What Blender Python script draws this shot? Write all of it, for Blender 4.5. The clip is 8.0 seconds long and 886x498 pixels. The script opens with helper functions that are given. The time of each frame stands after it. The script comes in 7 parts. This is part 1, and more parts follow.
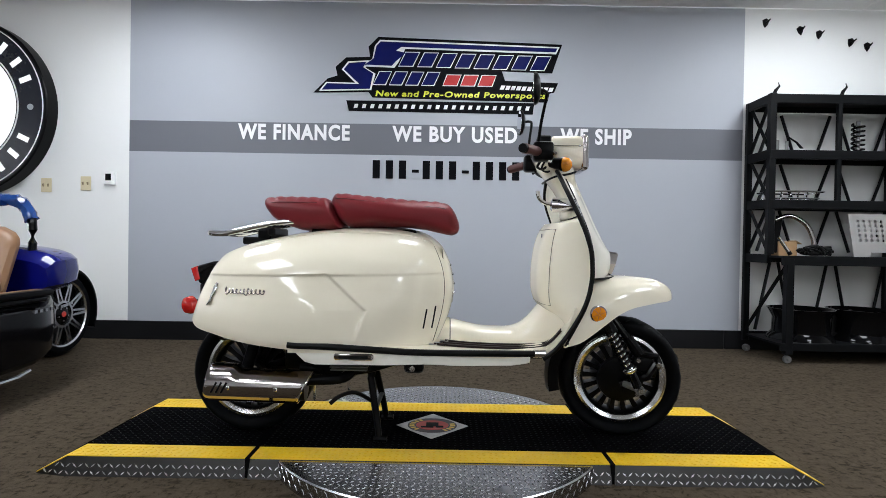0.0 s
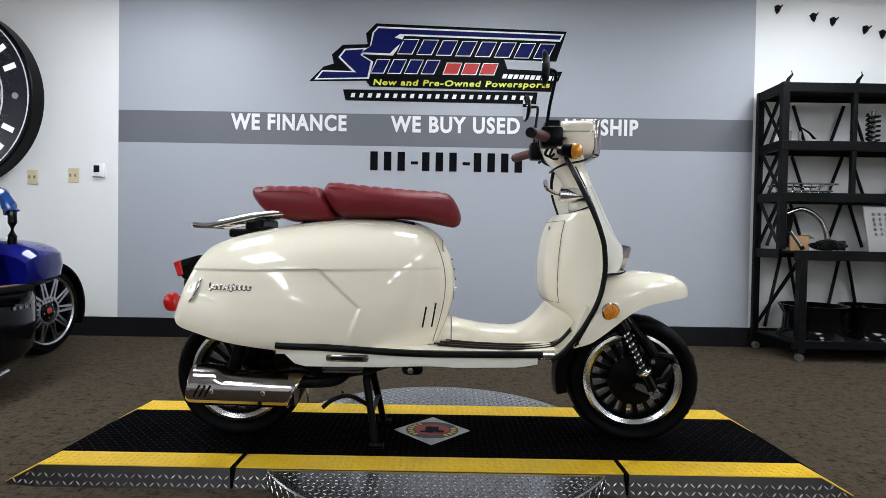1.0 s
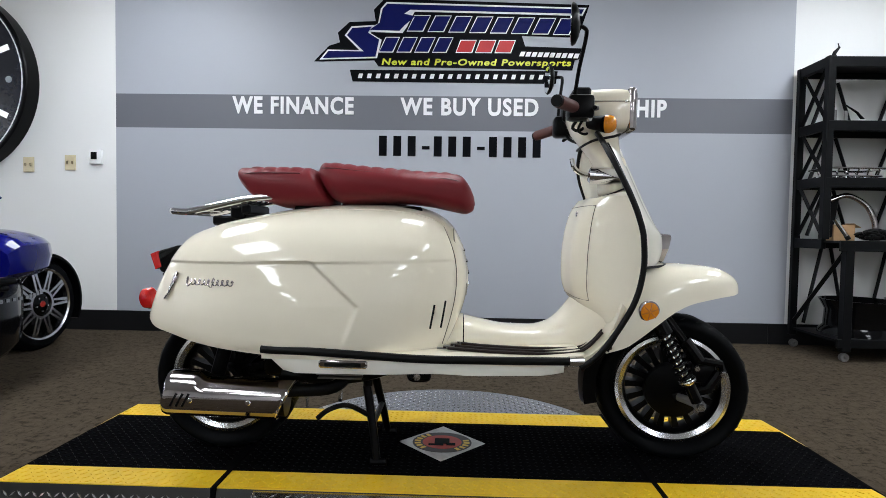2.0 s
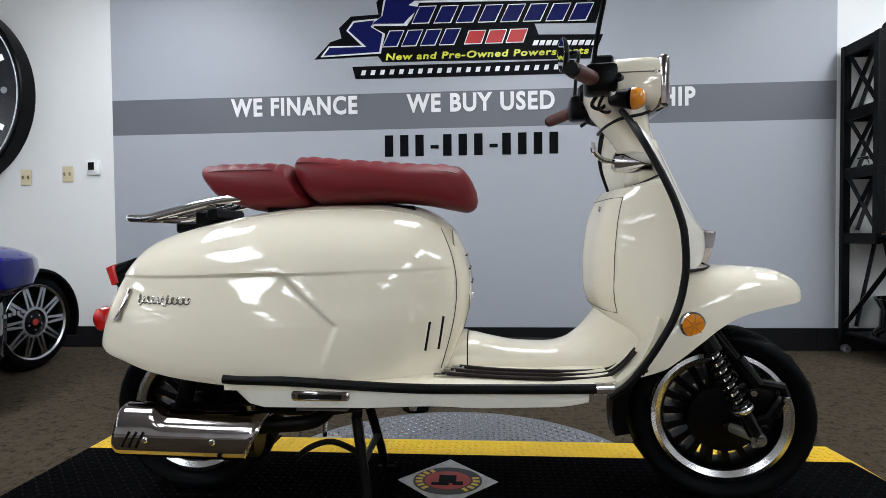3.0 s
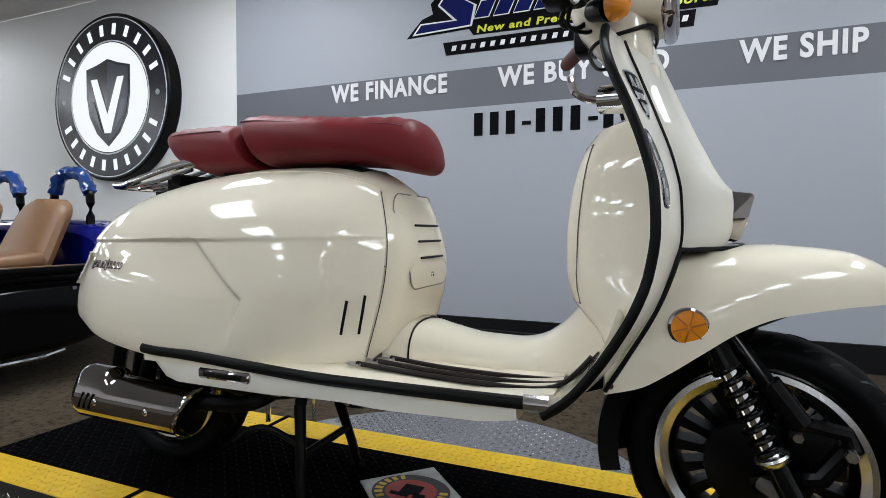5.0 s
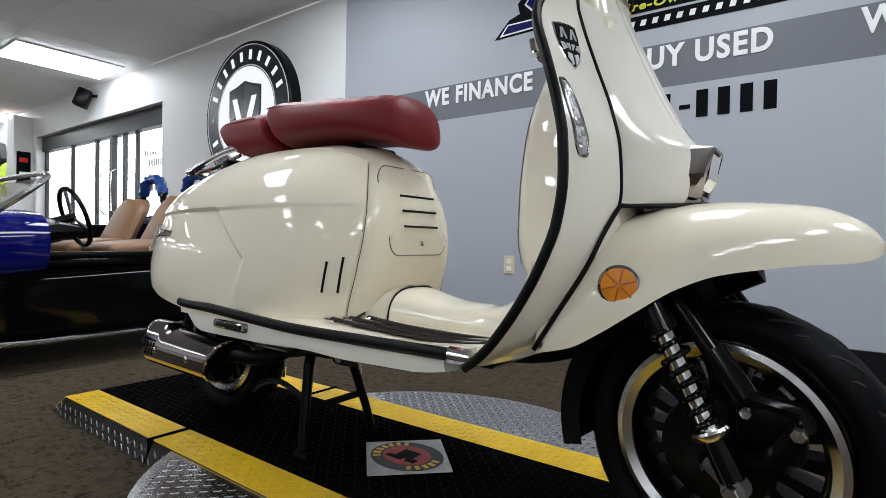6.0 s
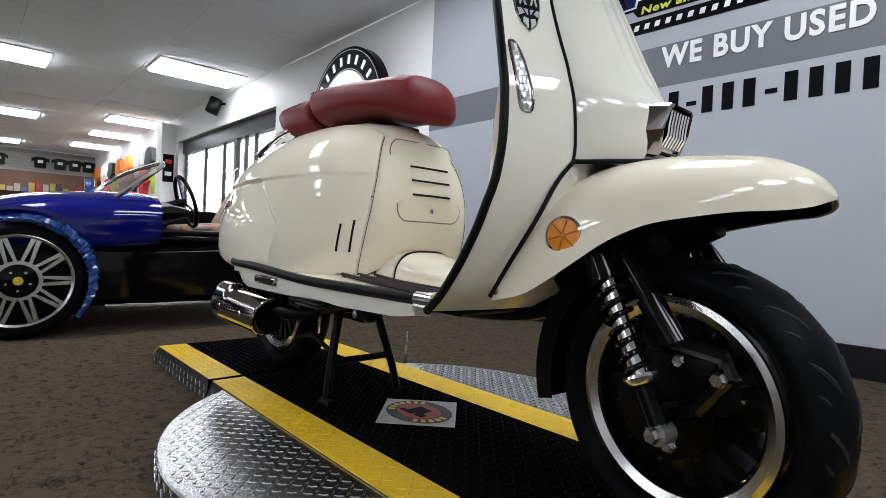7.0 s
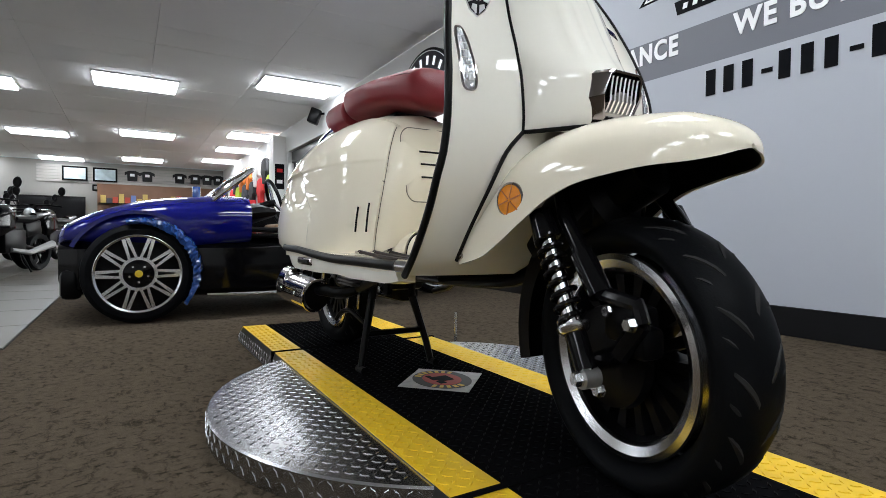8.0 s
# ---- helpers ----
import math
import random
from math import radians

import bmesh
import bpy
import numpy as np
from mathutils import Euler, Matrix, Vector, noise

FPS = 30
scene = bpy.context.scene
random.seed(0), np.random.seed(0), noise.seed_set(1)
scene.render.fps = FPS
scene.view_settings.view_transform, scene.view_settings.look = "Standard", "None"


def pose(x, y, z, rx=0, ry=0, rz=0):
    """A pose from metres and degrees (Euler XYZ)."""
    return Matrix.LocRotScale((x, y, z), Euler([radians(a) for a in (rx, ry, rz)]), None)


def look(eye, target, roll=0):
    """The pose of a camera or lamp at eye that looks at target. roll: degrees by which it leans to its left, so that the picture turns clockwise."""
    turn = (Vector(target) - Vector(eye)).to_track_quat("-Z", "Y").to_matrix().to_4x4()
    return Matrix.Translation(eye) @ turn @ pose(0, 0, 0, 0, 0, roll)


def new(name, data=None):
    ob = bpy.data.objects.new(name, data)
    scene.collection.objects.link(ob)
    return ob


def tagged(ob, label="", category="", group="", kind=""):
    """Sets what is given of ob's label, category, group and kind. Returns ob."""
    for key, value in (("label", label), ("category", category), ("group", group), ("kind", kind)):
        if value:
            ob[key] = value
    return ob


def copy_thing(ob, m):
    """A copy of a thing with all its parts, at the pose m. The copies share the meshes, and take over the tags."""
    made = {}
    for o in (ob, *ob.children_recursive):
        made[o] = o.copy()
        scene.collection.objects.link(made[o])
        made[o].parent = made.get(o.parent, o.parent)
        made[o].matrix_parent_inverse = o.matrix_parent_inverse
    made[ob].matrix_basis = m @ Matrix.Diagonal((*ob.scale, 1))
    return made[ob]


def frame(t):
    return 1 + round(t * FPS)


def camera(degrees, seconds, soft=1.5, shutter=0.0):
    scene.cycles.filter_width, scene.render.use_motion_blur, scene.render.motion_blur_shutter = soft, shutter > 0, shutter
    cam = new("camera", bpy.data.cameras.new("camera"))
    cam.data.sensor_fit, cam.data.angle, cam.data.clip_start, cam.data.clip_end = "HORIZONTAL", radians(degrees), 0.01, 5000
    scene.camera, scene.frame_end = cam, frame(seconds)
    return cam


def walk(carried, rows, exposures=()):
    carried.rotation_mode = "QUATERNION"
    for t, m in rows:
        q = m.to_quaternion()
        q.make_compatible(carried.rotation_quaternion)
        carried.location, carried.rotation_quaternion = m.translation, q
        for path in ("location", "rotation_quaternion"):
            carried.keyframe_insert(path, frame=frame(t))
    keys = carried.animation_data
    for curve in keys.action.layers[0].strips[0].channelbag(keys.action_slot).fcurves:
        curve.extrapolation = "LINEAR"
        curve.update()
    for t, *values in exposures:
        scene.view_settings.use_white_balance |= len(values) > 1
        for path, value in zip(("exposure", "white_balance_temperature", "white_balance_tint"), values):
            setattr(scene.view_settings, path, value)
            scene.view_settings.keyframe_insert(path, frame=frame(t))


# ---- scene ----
cam = camera(80.00, 8.0, soft=0.3)
PATH = [
    (0, (0.036, -2.130, 0.765), (0.032, -0.130, 0.745), 0.94),
    (0.5, (0.030, -2.073, 0.759), (0.036, -0.073, 0.734), 0.92),
    (1, (0.032, -1.995, 0.755), (0.030, 0.004, 0.718), 0.97),
    (1.5, (0.038, -1.883, 0.748), (-0.000, 0.115, 0.670), 0.99),
    (3, (0.098, -1.501, 0.736), (-0.041, 0.494, 0.685), -0.54),
    (3.5, (0.201, -1.389, 0.715), (-0.102, 0.587, 0.646), -1.13),
    (4, (0.302, -1.311, 0.710), (-0.178, 0.628, 0.616), -0.24),
    (4.5, (0.408, -1.232, 0.701), (-0.164, 0.683, 0.619), 0.38),
    (6, (0.863, -1.030, 0.581), (-0.319, 0.583, 0.549), 1.10),
    (6.5, (0.996, -0.980, 0.533), (-0.342, 0.506, 0.544), 2.83),
    (7, (1.104, -0.931, 0.499), (-0.377, 0.413, 0.469), 2.58),
    (7.5, (1.220, -0.864, 0.467), (-0.371, 0.347, 0.425), 1.97),
    (8, (1.341, -0.790, 0.454), (-0.377, 0.232, 0.403), 0.55),
]
walk(cam, [(t, look(e, g, r)) for t, e, g, r in PATH], [(0, 0.15), (1.5, 0.09), (3, -0.03), (4.5, -0.08), (6, -0.08), (7, 0.0), (8, 0.14)])

# ---- light of the room ----
LAMP_ROWS = [-15.0, -10.5, -6.2, -1.9, 2.65]
LAMP_COLS = [1.2, -0.75, -2.7, -4.65, -6.6]
CEIL = 2.5
WALL = 1.85
FLOOR = -0.035
LAMP_POWER = 16.5
GROUND = -0.042                                  # height of the carpet
PLAN = Matrix()                                  # from the room's drawing to the room
ROOM = Matrix.Translation((-0.03, 0.121, GROUND - 1.075 * FLOOR)) @ Matrix.Scale(1.075, 4)

world = bpy.data.worlds.new("sky")
scene.world = world
world.use_nodes = True
wn = world.node_tree.nodes
sky = wn.new("ShaderNodeTexSky")
sky.sky_type = "NISHITA"
sky.sun_disc = False
sky.sun_elevation = radians(35)
sky.sun_rotation = radians(200)
world.node_tree.links.new(sky.outputs[0], wn["Background"].inputs[0])
wn["Background"].inputs[1].default_value = 0.14


# ---- materials ----
def mat(name, col, rough=0.5, metal=0.0, var=0.08, scale=8.0, bump=0.0, bscale=60.0, coat=0.0, rvar=0.08, spec=0.5, fine=0.04):
    m = bpy.data.materials.new(name)
    m.use_nodes = True
    nt = m.node_tree
    b = nt.nodes["Principled BSDF"]
    b.inputs["Metallic"].default_value = metal
    b.inputs["Coat Weight"].default_value = coat
    b.inputs["Coat Roughness"].default_value = 0.012
    b.inputs["Specular IOR Level"].default_value = spec
    tc = nt.nodes.new("ShaderNodeTexCoord")
    n1 = nt.nodes.new("ShaderNodeTexNoise")
    n1.inputs["Scale"].default_value = scale
    n1.inputs["Detail"].default_value = 4
    n2 = nt.nodes.new("ShaderNodeTexNoise")
    n2.inputs["Scale"].default_value = bscale
    n2.inputs["Detail"].default_value = 3
    nt.links.new(tc.outputs["Object"], n1.inputs["Vector"])
    nt.links.new(tc.outputs["Object"], n2.inputs["Vector"])
    add = nt.nodes.new("ShaderNodeMath")
    add.operation = "MULTIPLY_ADD"
    nt.links.new(n1.outputs["Fac"], add.inputs[0])
    add.inputs[1].default_value = 2 * var
    add.inputs[2].default_value = 1 - var
    add2 = nt.nodes.new("ShaderNodeMath")
    add2.operation = "MULTIPLY_ADD"
    nt.links.new(n2.outputs["Fac"], add2.inputs[0])
    add2.inputs[1].default_value = 2 * fine
    nt.links.new(add.outputs[0], add2.inputs[2])
    sc = nt.nodes.new("ShaderNodeVectorMath")
    sc.operation = "SCALE"
    sc.inputs[0].default_value = col
    nt.links.new(add2.outputs[0], sc.inputs["Scale"])
    nt.links.new(sc.outputs[0], b.inputs["Base Color"])
    rr = nt.nodes.new("ShaderNodeMath")
    rr.operation = "MULTIPLY_ADD"
    rr.use_clamp = True
    nt.links.new(n1.outputs["Fac"], rr.inputs[0])
    rr.inputs[1].default_value = rvar
    rr.inputs[2].default_value = max(rough - rvar / 2, 0.0)
    nt.links.new(rr.outputs[0], b.inputs["Roughness"])
    if bump:
        bp = nt.nodes.new("ShaderNodeBump")
        bp.inputs["Strength"].default_value = bump
        bp.inputs["Distance"].default_value = 0.002
        nt.links.new(n2.outputs["Fac"], bp.inputs["Height"])
        nt.links.new(bp.outputs[0], b.inputs["Normal"])
    return m


def glow(name, col, strength):
    m = bpy.data.materials.new(name)
    m.use_nodes = True
    nt = m.node_tree
    nt.nodes.remove(nt.nodes["Principled BSDF"])
    e = nt.nodes.new("ShaderNodeEmission")
    e.inputs[0].default_value = (*col, 1)
    e.inputs[1].default_value = strength
    nt.links.new(e.outputs[0], nt.nodes["Material Output"].inputs[0])
    return m


def glass(name, col=(1, 1, 1), rough=0.0):
    m = bpy.data.materials.new(name)
    m.use_nodes = True
    b = m.node_tree.nodes["Principled BSDF"]
    b.inputs["Base Color"].default_value = (*col, 1)
    b.inputs["Transmission Weight"].default_value = 1.0
    b.inputs["Roughness"].default_value = rough
    b.inputs["IOR"].default_value = 1.45
    return m


def carpet_material():
    """Brown loop pile with short dark flecks."""
    m = mat("loop_pile_carpet", (0.0455, 0.0355, 0.0252), 0.95, var=0.16, scale=1.6, bump=0.6, bscale=260, spec=0.03, fine=0.32)
    nt = m.node_tree
    b = nt.nodes["Principled BSDF"]
    old = b.inputs["Base Color"].links[0].from_socket
    tc = nt.nodes["Texture Coordinate"]

    def flecks(size, stretch, ramp):
        mp = nt.nodes.new("ShaderNodeMapping")
        mp.inputs["Scale"].default_value = stretch
        nt.links.new(tc.outputs["Object"], mp.inputs["Vector"])
        n = nt.nodes.new("ShaderNodeTexNoise")
        n.inputs["Scale"].default_value = size
        n.inputs["Detail"].default_value = 4
        n.inputs["Roughness"].default_value = 0.65
        n.inputs["Distortion"].default_value = 0.5
        nt.links.new(mp.outputs[0], n.inputs["Vector"])
        r = nt.nodes.new("ShaderNodeValToRGB")
        els = r.color_ramp.elements
        for k, (p, v) in enumerate(ramp):
            e = els[k] if k < 2 else els.new(p)
            e.position = p
            e.color = (v, v, v, 1)
        nt.links.new(n.outputs["Fac"], r.inputs[0])
        return r.outputs[0]
    for src in (flecks(62.0, (1.0, 0.55, 1.0), ((0.33, 0.42), (0.46, 1.0), (0.70, 1.14))), flecks(48.0, (0.5, 1.0, 1.0), ((0.34, 0.5), (0.45, 1.0), (0.72, 1.18)))):
        mx = nt.nodes.new("ShaderNodeVectorMath")
        mx.operation = "MULTIPLY"
        nt.links.new(old, mx.inputs[0])
        nt.links.new(src, mx.inputs[1])
        old = mx.outputs[0]
    nt.links.new(old, b.inputs["Base Color"])
    return m


def vary(m, amount):
    """Let every piece differ a little in tone."""
    nt = m.node_tree
    b = nt.nodes["Principled BSDF"]
    old = b.inputs["Base Color"].links[0].from_socket
    info = nt.nodes.new("ShaderNodeObjectInfo")
    k = nt.nodes.new("ShaderNodeMath")
    k.operation = "MULTIPLY_ADD"
    nt.links.new(info.outputs["Random"], k.inputs[0])
    k.inputs[1].default_value = 2 * amount
    k.inputs[2].default_value = 1 - amount
    sc = nt.nodes.new("ShaderNodeVectorMath")
    sc.operation = "SCALE"
    nt.links.new(old, sc.inputs[0])
    nt.links.new(k.outputs[0], sc.inputs["Scale"])
    nt.links.new(sc.outputs[0], b.inputs["Base Color"])


CREAM = mat("cream_gloss_paint", (0.84, 0.775, 0.63), 0.5, var=0.012, coat=1.0, rvar=0.03, fine=0.006, spec=0.0)
PEARL = mat("cream_white_paint", (0.84, 0.815, 0.73), 0.5, var=0.012, coat=1.0, rvar=0.03, fine=0.006, spec=0.0)
SEATRED = mat("oxblood_leatherette", (0.155, 0.0135, 0.018), 0.44, var=0.14, scale=6, bump=0.3, bscale=420, fine=0.1, spec=0.2)
PIPING = mat("dark_red_piping", (0.10, 0.010, 0.013), 0.5)
BLACKP = mat("satin_black_paint", (0.002, 0.002, 0.0024), 0.34, var=0.2, bump=0.05, bscale=200, spec=0.1)
BLACKG = mat("gloss_black_paint", (0.003, 0.003, 0.0035), 0.1, var=0.1, spec=0.2)
RUBBER = mat("black_rubber", (0.0035, 0.0035, 0.0035), 0.42, var=0.2, scale=14, bump=0.1, bscale=300, fine=0.15, spec=0.14)
TREADR = mat("tyre_rubber", (0.0032, 0.0035, 0.0041), 0.48, var=0.25, scale=11, bump=0.12, bscale=350, fine=0.2, spec=0.04)
BROWNR = mat("brown_rubber_grip", (0.085, 0.026, 0.022), 0.55, var=0.15, bump=0.2, bscale=250)
BROWNSTRIP = mat("dark_brown_runner_rubber", (0.012, 0.007, 0.0065), 0.5, var=0.15, spec=0.15)
CHROME = mat("chrome", (0.72, 0.72, 0.73), 0.06, metal=1.0, var=0.04, rvar=0.04)
SMOKECHROME = mat("dark_chrome", (0.36, 0.33, 0.33), 0.07, metal=1.0, var=0.04, rvar=0.04)
ALU = mat("machined_aluminium", (0.62, 0.62, 0.63), 0.24, metal=1.0, var=0.08, bump=0.05, bscale=500)
GREYMETAL = mat("cast_grey_alloy", (0.22, 0.22, 0.22), 0.45, metal=0.8, var=0.2, scale=30, bump=0.2)
AMBER = mat("amber_lens", (0.74, 0.25, 0.009), 0.2, var=0.3, scale=60, bump=0.6, bscale=160, coat=0.6)
DARKAMBER = mat("dark_amber_rib", (0.45, 0.125, 0.005), 0.3)
REDLENS = mat("red_lens", (0.5, 0.01, 0.008), 0.1, var=0.15, scale=40, bump=0.4, bscale=160, coat=0.5)
LAMPGLASS = mat("clear_lamp_lens", (0.55, 0.56, 0.58), 0.08, metal=0.6, var=0.25, scale=60, bump=0.6, bscale=120)
CELL = mat("lamp_reflector_cell", (0.72, 0.73, 0.75), 0.22, metal=0.35, var=0.1, scale=60)
SEAM = mat("dark_seam_putty", (0.06, 0.05, 0.038), 0.6)
MIRROR = mat("mirror_glass", (0.75, 0.77, 0.8), 0.02, metal=1.0, var=0.01, rvar=0.0)

WALLGREY = mat("light_grey_wall_paint", (0.375, 0.393, 0.435), 0.5, var=0.035, scale=0.9, bump=0.1, bscale=180, fine=0.015)
WALLBAND = mat("mid_grey_wall_paint", (0.125, 0.13, 0.15), 0.5, var=0.04, scale=1.2, bump=0.1, bscale=180)
WALLWHITE = mat("white_wall_paint", (0.8, 0.8, 0.79), 0.55, var=0.03, scale=0.8, bump=0.1, bscale=160, fine=0.015)
# white wall toned down: the dimness of the far end is in the colour
WALLWEST = mat("dimmed_white_wall_paint", (0.22, 0.21, 0.195), 0.6, var=0.05, scale=0.8, bump=0.1, bscale=160)
BASEBLACK = mat("black_vinyl_base", (0.007, 0.007, 0.008), 0.4, var=0.2, spec=0.2)
CARPET = carpet_material()
TILE = mat("polished_floor_tile", (0.09, 0.083, 0.07), 0.34, var=0.14, scale=1.5, spec=0.2)
vary(TILE, 0.08)
GROUT = mat("dark_grout", (0.05, 0.046, 0.04), 0.8)
CEILTILE = mat("acoustic_ceiling_tile", (0.84, 0.84, 0.84), 0.85, var=0.05, scale=1.2, bump=0.5, bscale=120, fine=0.06)
CEILBAR = mat("ceiling_tee_bar", (0.6, 0.6, 0.6), 0.4)
PANELGLOW = glow("lamp_diffuser", (0.885, 0.94, 1.0), LAMP_POWER)
LETTERWHITE = mat("white_vinyl", (0.82, 0.82, 0.83), 0.4, var=0.02)
LETTERDARK = mat("charcoal_vinyl", (0.0022, 0.0026, 0.004), 0.5, var=0.08, spec=0.05)
NAVY = mat("navy_vinyl", (0.006, 0.009, 0.085), 0.45, var=0.25, scale=5, spec=0.06)
REDVINYL = mat("red_vinyl", (0.50, 0.022, 0.022), 0.4, var=0.05, spec=0.2)
YELLOWVINYL = mat("yellow_green_vinyl", (0.66, 0.68, 0.04), 0.4, var=0.05)
SHELFBLACK = mat("charcoal_powder_coat", (0.0035, 0.0038, 0.0045), 0.42, var=0.2, bump=0.1, bscale=250, spec=0.13)
YELLOW = mat("yellow_safety_paint", (0.66, 0.42, 0.013), 0.42, var=0.14, scale=9, bump=0.1, fine=0.1)
DECKBLACK = mat("black_grit_deck", (0.0035, 0.0035, 0.004), 0.45, var=0.4, scale=5, bump=0.2, bscale=220, fine=0.2, spec=0.0)
DECKLUG = mat("worn_black_lug", (0.002, 0.002, 0.0023), 0.45, var=0.5, scale=9, fine=0.2, spec=0.015)
DIAMOND = mat("bright_tread_plate", (0.42, 0.42, 0.43), 0.26, metal=1.0, var=0.1, scale=5, bump=0.08, bscale=300, rvar=0.08, fine=0.06)
DARKPLATE = mat("dull_tread_plate", (0.045, 0.044, 0.043), 0.4, metal=0.9, var=0.25, scale=12, bump=0.1, bscale=300, rvar=0.15)
BLUE = mat("deep_blue_gloss_paint", (0.003, 0.005, 0.125), 0.45, var=0.05, coat=1.0, spec=0.0)
BLUEFILM = mat("blue_protective_film", (0.008, 0.045, 0.20), 0.2, var=0.6, scale=18, bump=1.0, bscale=34, coat=0.5)
TAN = mat("tan_leather", (0.20, 0.10, 0.045), 0.45, var=0.15, bump=0.15, bscale=300)
CARD = mat("brown_cardboard", (0.42, 0.26, 0.13), 0.7, var=0.1)
CLEAR = glass("clear_glass", (0.96, 0.98, 0.97))
IVORY = mat("ivory_plastic", (0.62, 0.54, 0.36), 0.4)
WHITEPL = mat("white_plastic", (0.8, 0.8, 0.8), 0.35)


# ---- mesh helpers ----
V = Vector
BASES = {}


def finish(bm, smooth):
    bmesh.ops.recalc_face_normals(bm, faces=bm.faces)
    me = bpy.data.meshes.new("mesh")
    if smooth:
        for f in bm.faces:
            f.smooth = True
        for e in bm.edges:
            if len(e.link_faces) == 2 and e.calc_face_angle(0) > 0.6:
                e.smooth = False
    bm.to_mesh(me)
    bm.free()
    return me


def thing(name, m, label, category, group="", kind=""):
    ob = new(name)
    ob.empty_display_size = 0.1
    ob.matrix_basis = PLAN @ m
    BASES[ob] = m.inverted()
    return tagged(ob, label, category, group, kind)


def part(name, bm, material, parent, label="", smooth=True, world_space=False, kind=""):
    """One mesh under a thing or a part. world_space: the vertices are given in the room's own axes."""
    me = finish(bm, smooth)
    me.materials.append(material)
    ob = new(name, me)
    top = parent
    while top.parent:
        top = top.parent
    if world_space and top in BASES:
        me.transform(BASES[top])
    ob.parent = parent
    return tagged(ob, label, kind=kind)


def solo(name, bm, material, label, category, kind="", smooth=False, group=""):
    me = finish(bm, smooth)
    me.materials.append(material)
    ob = new(name, me)
    ob.matrix_basis = PLAN
    return tagged(ob, label, category, group, kind)


def again(ob, m):
    """One more of a thing, at a pose of the drawing."""
    place, turn, size = (PLAN @ m).decompose()
    return copy_thing(ob, Matrix.LocRotScale(place, turn, None))


def box(bm, c, s, rot=None, bevel=0.0, seg=1):
    r = bmesh.ops.create_cube(bm, size=1.0)
    m = Matrix.Translation(c) @ (rot.to_4x4() if rot else Matrix()) @ Matrix.Diagonal((*s, 1))
    bmesh.ops.transform(bm, matrix=m, verts=r["verts"])
    if bevel:
        es = list({e for v in r["verts"] for e in v.link_edges})
        bmesh.ops.bevel(bm, geom=es, offset=bevel, segments=seg, affect="EDGES", profile=0.5)
    return bm


def boxes(*items, bevel=0.0, seg=1):
    bm = bmesh.new()
    for c, s in items:
        box(bm, c, s, None, bevel, seg)
    return bm


def rings(bm, loops, closed=True, cap=True, loop_closed=False):
    """Skin a row of vertex loops."""
    vs = [[bm.verts.new(p) for p in lp] for lp in loops]
    n = len(loops[0])
    rows = len(vs)
    for i in range(rows if loop_closed else rows - 1):
        a, b = vs[i], vs[(i + 1) % rows]
        for j in range(n if closed else n - 1):
            k = (j + 1) % n
            try:
                bm.faces.new((a[j], a[k], b[k], b[j]))
            except ValueError:
                pass
    if cap and closed and not loop_closed:
        for r in (vs[0], vs[-1]):
            try:
                bm.faces.new(r)
            except ValueError:
                pass
    return bm


def smooth_path(pts, n):
    """Catmull-Rom through the points."""
    pts = [V(p) for p in pts]
    out = []
    k = len(pts)
    for i in range(k - 1):
        p0, p1, p2, p3 = pts[max(i - 1, 0)], pts[i], pts[i + 1], pts[min(i + 2, k - 1)]
        for j in range(n):
            t = j / n
            out.append(0.5 * ((2 * p1) + (p2 - p0) * t + (2 * p0 - 5 * p1 + 4 * p2 - p3) * t * t + (3 * p1 - p0 - 3 * p2 + p3) * t ** 3))
    out.append(pts[-1])
    return out


def tube(pts, r, seg=10, bm=None, curve=0, flat=1.0, up=(0, 0, 1), loop=False):
    bm = bm or bmesh.new()
    pts = smooth_path(pts, curve) if curve else [V(p) for p in pts]
    n = len(pts)
    loops = []
    ref = V(up)
    for i, p in enumerate(pts):
        if loop:
            d = (pts[(i + 1) % n] - pts[i - 1]).normalized()
        else:
            d = (pts[min(i + 1, n - 1)] - pts[max(i - 1, 0)]).normalized()
        a = ref - d * ref.dot(d)
        if a.length < 1e-4:
            a = V((1, 0, 0)) - d * d.x
            if a.length < 1e-4:
                a = V((0, 1, 0))
        a.normalize()
        b = d.cross(a)
        rr = r[i * (len(r) - 1) // max(n - 1, 1)] if isinstance(r, (list, tuple)) else r
        loops.append([p + (a * math.cos(q) * flat + b * math.sin(q)) * rr for q in [2 * math.pi * j / seg for j in range(seg)]])
    return rings(bm, loops, loop_closed=loop)


def lathe(profile, m, n=32, bm=None, closed=False, arc=2 * math.pi):
    """Turn (radius, height) pairs round the local z of m."""
    bm = bm or bmesh.new()
    full = abs(arc - 2 * math.pi) < 1e-6
    loops = []
    for j in range(n if full else n + 1):
        q = arc * j / n
        loops.append([m @ V((r * math.cos(q), r * math.sin(q), h)) for r, h in profile])
    return rings(bm, loops, closed=closed, cap=False, loop_closed=full)


